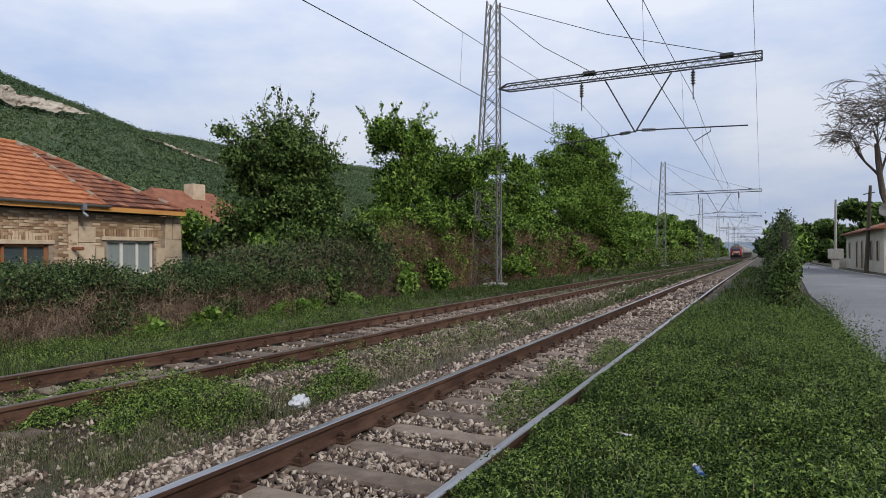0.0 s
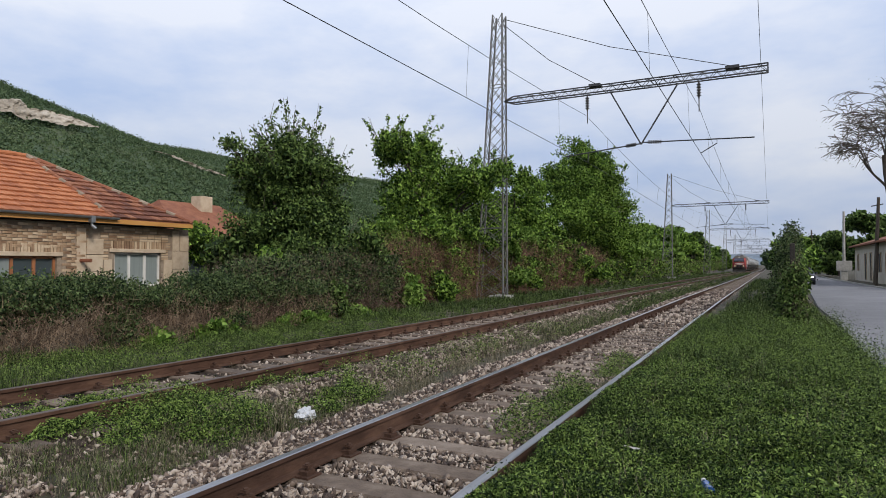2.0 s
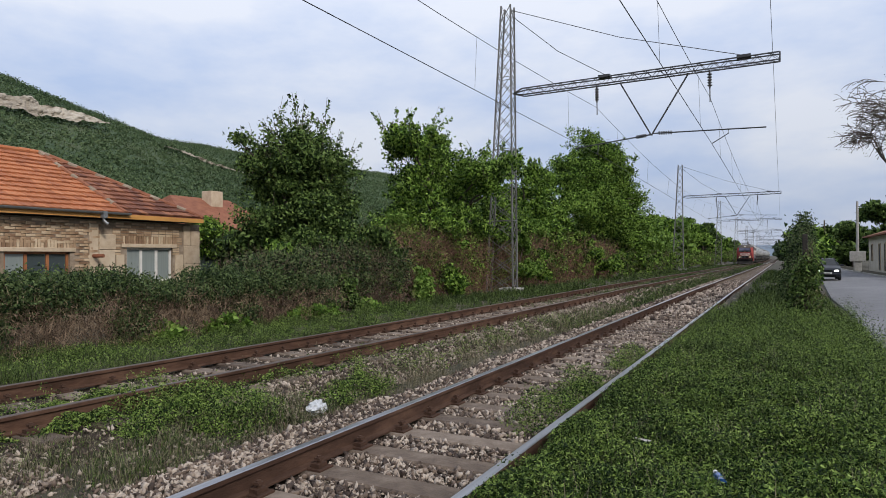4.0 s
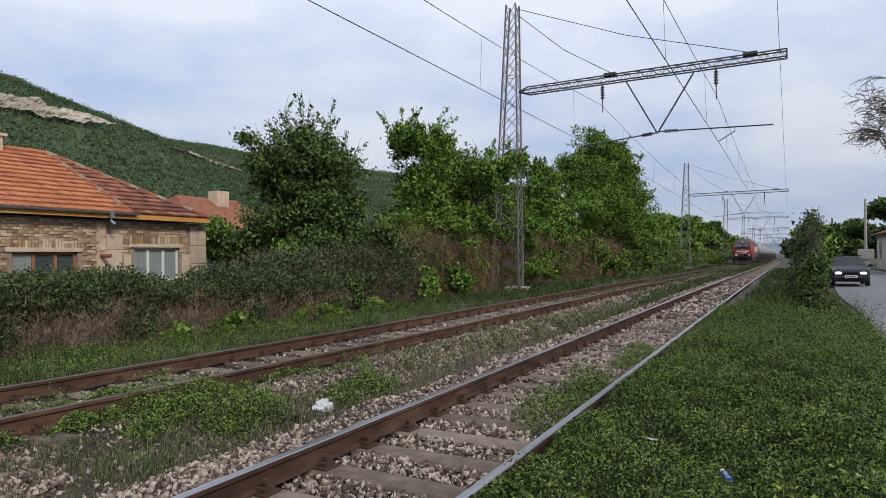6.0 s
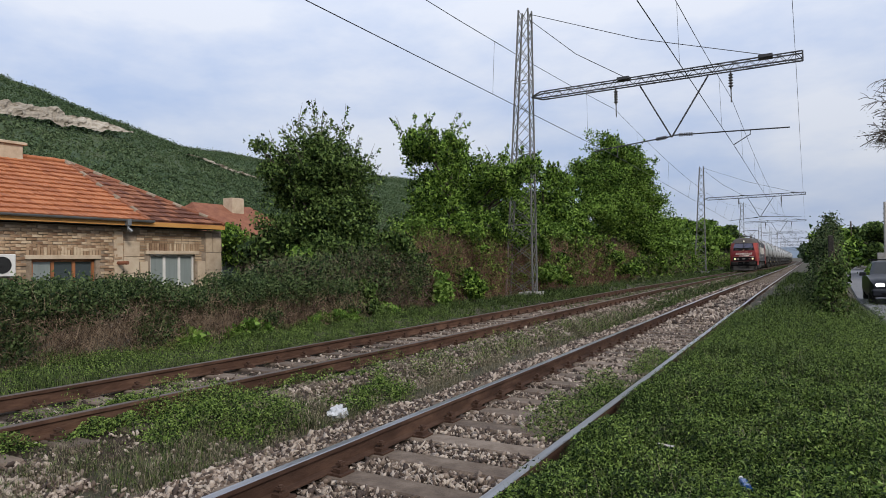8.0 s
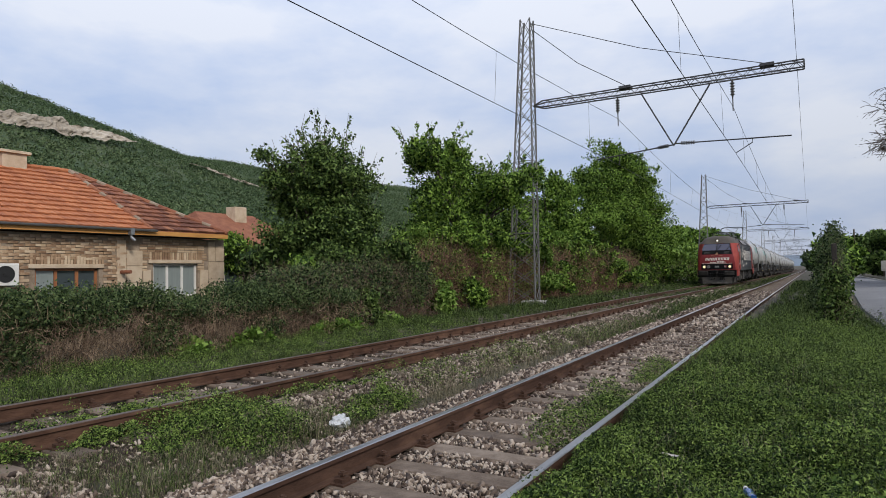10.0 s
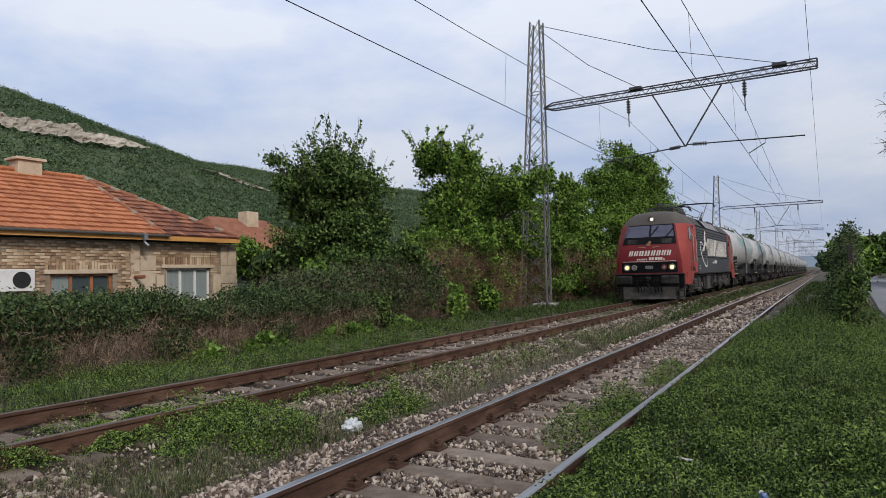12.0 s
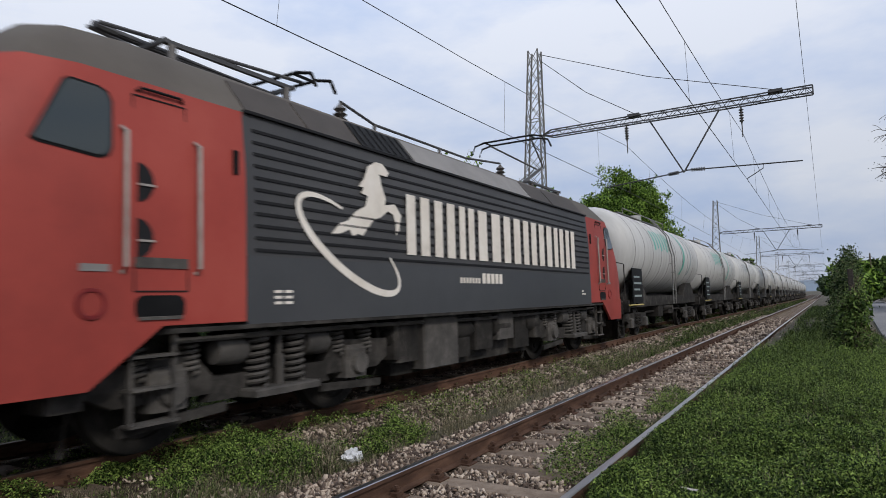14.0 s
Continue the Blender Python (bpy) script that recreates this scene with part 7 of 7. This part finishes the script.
    part("brake_gear", Geo().cbox(-1.1, 1.1, 5.4, 6.1, 0.55, 1.0, 0.03).cbox(-1.0, 1.0, 7.6, 8.5, 0.6, 1.0, 0.03).tube([(0.9, 4.0, 0.75), (0.9, 10.0, 0.75)], 0.04, 6), M_grime, w)
    part("outlet_valve", Geo().tube([(-1.3, 6.9, 0.85), (1.3, 6.9, 0.85)], 0.09, 10).tube([(0, 6.9, 0.85), (0, 6.9, 1.5)], 0.12, 10), M_grime_light, w)
    ws = []
    for yb in (2.3, 11.3):
        b = thing_part("bogie", w, (0, yb, 0))
        for s in (-1, 1):
            g = Geo().prism([(-1.25, 0.55), (-0.9, 0.4), (-0.4, 0.32), (0.4, 0.32), (0.9, 0.4), (1.25, 0.55), (1.2, 0.75), (0.5, 0.78), (-0.5, 0.78), (-1.2, 0.75)], "x", s * 0.95, s * 1.07)
            part("side_frame", g, M_grime, b)
            for e in (-0.9, 0.9):
                part("axle_box", Geo().cbox(min(s * 0.98, s * 1.18), max(s * 0.98, s * 1.18), e - 0.14, e + 0.14, 0.33, 0.62, 0.03), M_grime_light, b)
            g = Geo()
            coil(g, s * 1.08, -0.16, 0.4, 0.74, 0.09, 4, 0.02)
            coil(g, s * 1.08, 0.16, 0.4, 0.74, 0.09, 4, 0.02)
            part("spring", g, M_grime, b)
        part("bolster", Geo().box(-1.0, 1.0, -0.2, 0.2, 0.55, 0.9), M_grime, b)
        ws += [wheelset(0.46, b, e) for e in (-0.9, 0.9)]
    if lettered:
        yy = 3.9
        for k, wd in enumerate((0.34, 0.3, 0.36, 0.3, 0.36, 0.34)):
            part("letter_bar", tank_bar(yy, yy + wd * 0.6, 4 + 3 * (k % 2), 34), M_green, w, "plain green bar of lettering")
            yy += wd + 0.14
        for k in range(2):
            g = Geo()
            n = 14
            for i in range(n + 1):
                a = radians(-28 + 78 * i / n)
                yc = 8.6 + 1.5 * k + 0.55 * math.sin(math.pi * i / n)
                for o_ in (-0.14, 0.14):
                    g.v.append(((TR + 0.006) * math.cos(a), yc + o_, TZ + (TR + 0.006) * math.sin(a)))
            g.f = [(2 * i, 2 * i + 1, 2 * i + 3, 2 * i + 2) for i in range(n)]
            part("swoosh", g, M_green if k == 0 else M_pale_letter, w, "green painted curve")
    else:
        for k in range(6):
            part("letter_bar", tank_bar(4.2 + 0.46 * k, 4.45 + 0.46 * k, 6, 30), M_pale_letter, w, "faded bar of lettering")
    return w, ws


wagon_a, wheels_a = build_wagon(True)
wagons = [wagon_a, copy_thing(wagon_a, Matrix.Identity(4))]
wagon_b, wheels_b = build_wagon(False)
wagons += [wagon_b] + [copy_thing(wagon_b, Matrix.Identity(4)) for k in range(11)]

# ---- the car ----
M_carpaint = surf("dark_blue_paint", [(0.006, 0.0065, 0.01), (0.01, 0.011, 0.016), (0.016, 0.017, 0.024)], 2.0, 0.35, spec=0.35)
M_carlamp = glow("lit_car_lamp", (1.0, 0.97, 0.9), 2.5)
M_tyre = surf("tyre", [(0.012, 0.012, 0.012), (0.025, 0.025, 0.025)], 6.0, 0.9)
M_carglass = glassy("car_glass", (0.012, 0.015, 0.017))
M_carglass.node_tree.nodes["Principled BSDF"].inputs["Coat Weight"].default_value = 0.0
M_carglass.node_tree.nodes["Principled BSDF"].inputs["Specular IOR Level"].default_value = 0.4


def build_car():
    c = thing("car", "small dark hatchback with lit headlights on the road", "car")
    st = [(0.0, 0.30, 0.62, 0.70, 0.62, 0.60), (0.12, 0.22, 0.74, 0.79, 0.76, 0.70), (0.5, 0.2, 0.84, 0.82, 0.86, 0.74), (1.0, 0.2, 0.90, 0.83, 0.93, 0.74), (1.12, 0.2, 0.92, 0.83, 0.98, 0.74), (1.75, 0.2, 0.93, 0.83, 1.38, 0.60),
          (2.1, 0.2, 0.94, 0.83, 1.43, 0.58), (2.9, 0.2, 0.95, 0.83, 1.42, 0.58), (3.35, 0.2, 0.95, 0.82, 1.32, 0.60), (3.7, 0.24, 0.93, 0.80, 0.98, 0.68), (3.8, 0.34, 0.80, 0.74, 0.82, 0.66)]
    g, gl = Geo(), Geo()
    m = 10
    for y, zb, zs, w, zt, wt in st:
        pr = [(w * 0.9, zb), (w, zb + 0.16), (w, (zb + zs) / 2 + 0.06), (w * 0.97, zs), (wt, zt - 0.03), (wt * 0.85, zt), (0, zt + 0.015)]
        full = pr + [(-x, z) for x, z in pr[::-1]][1:]
        g.v += [(x, y, z) for x, z in full]
        m = len(full)
    for j in range(len(st) - 1):
        for i in range(m - 1):
            side_glass = 4 <= j <= 8 and i in (3, m - 5)
            screen = (j in (4,) or j == 8) and 4 <= i <= m - 6
            (gl if (side_glass or screen) else g).f.append((j * m + i, j * m + i + 1, (j + 1) * m + i + 1, (j + 1) * m + i))
        g.f.append((j * m + m - 1, j * m, (j + 1) * m, (j + 1) * m + m - 1))
    g.f += [tuple(range(m)), tuple((len(st) - 1) * m + i for i in range(m))]
    gl.v = list(g.v)
    part("body", g, M_carpaint, c, "dark blue-black bodywork", smooth=True)
    part("window_glass", gl, M_carglass, c)
    for s in (-1, 1):
        part("headlight", Geo().cbox(s * 0.52 - 0.13, s * 0.52 + 0.13, -0.03, 0.1, 0.59, 0.70, 0.04), M_carlamp, c, "lit headlight")
        part("mirror", Geo().cbox(s * 0.92 - 0.1, s * 0.92 + 0.1, 1.25, 1.36, 0.92, 1.06, 0.03), M_carpaint, c)
        part("roof_bar", Geo().tube([(s * 0.55, 1.9, 1.47), (s * 0.55, 3.2, 1.47)], 0.02, 6), M_black, c)
    for y in (2.0, 3.0):
        part("roof_rack", Geo().box(-0.62, 0.62, y, y + 0.05, 1.45, 1.49), M_black, c)
    part("grille", Geo().cbox(-0.3, 0.3, -0.03, 0.05, 0.60, 0.68, 0.01), M_black, c)
    part("bumper", Geo().cbox(-0.78, 0.78, -0.08, 0.12, 0.28, 0.5, 0.05), M_carpaint, c, bevel=0.02)
    part("air_intake", Geo().box(-0.5, 0.5, -0.09, -0.07, 0.30, 0.38), M_black, c)
    part("number_plate", Geo().cbox(-0.26, 0.26, -0.1, -0.08, 0.42, 0.53, 0.005), M_white, c, "white plate with plain dark bars")
    for k in range(4):
        part("plate_bar", Geo().box(-0.2 + 0.1 * k, -0.14 + 0.1 * k, -0.104, -0.1, 0.445, 0.505), M_black, c)
    wh = []
    for y in (0.62, 3.05):
        for s in (-1, 1):
            w = thing_part("wheel", c, (s * 0.72, y, 0.29))
            part("tyre", Geo().lathe([(0.18, -0.09), (0.27, -0.09), (0.29, -0.06), (0.29, 0.06), (0.27, 0.09), (0.18, 0.09)], "x", (0, 0, 0), 24), M_tyre, w, smooth=True)
            part("rim", Geo().lathe([(0.0, s * 0.07), (0.06, s * 0.075), (0.1, s * 0.05), (0.17, s * 0.07), (0.185, s * 0.085), (0.185, 0.0), (0.0, 0.0)], "x", (0, 0, 0), 20), M_galv, w, smooth=True)
            wh.append(w)
    return c, wh


car, car_wheels = build_car()


# ---- what moves ----
TRAIN = [(0.0, 196.0), (3.0, 153.0), (6.0, 110.5), (8.0, 82.2), (11.0, 41.2), (12.0, 27.75), (13.0, 14.55), (13.5, 8.08), (14.0, 1.52)]
CAR = [(0.0, 74.0), (3.0, 55.0), (6.0, 36.5), (6.5, 33.7), (7.0, 30.8), (7.5, 28.1), (8.0, 25.6), (10.0, 16.0), (14.0, -3.0)]


def motions():
    """The train on the far track, its wheels, and the car on the road."""
    tt, ty = zip(*TRAIN)
    walk(loco, [(t, pose(FAR, y, dip(y + 8) + FZ)) for t, y in TRAIN])
    for k, w in enumerate(wagons):
        off = LL + 0.75 + PITCH * k
        walk(w, [(t, pose(FAR, y + off, dip(y + off + 7) + FZ)) for t, y in TRAIN])
    steps = [i / 30 for i in range(421)]
    gone = [TRAIN[0][1] - float(np.interp(t, tt, ty)) for t in steps]
    for group, r in ((loco_wheels, 0.6), (wheels_a, 0.46)):
        for w in group:
            at = w.location.copy()
            walk(w, [(t, pose(at.x, at.y, at.z, math.degrees(d / r))) for t, d in zip(steps, gone)])
    ct, cy = zip(*CAR)
    walk(car, [(t, pose(2.62, y, road_z(y) + 0.03)) for t, y in CAR])
    for w in car_wheels:
        at = w.location.copy()
        walk(w, [(t, pose(at.x, at.y, at.z, math.degrees((CAR[0][1] - float(np.interp(t, ct, cy))) / 0.29))) for t in steps])


motions()
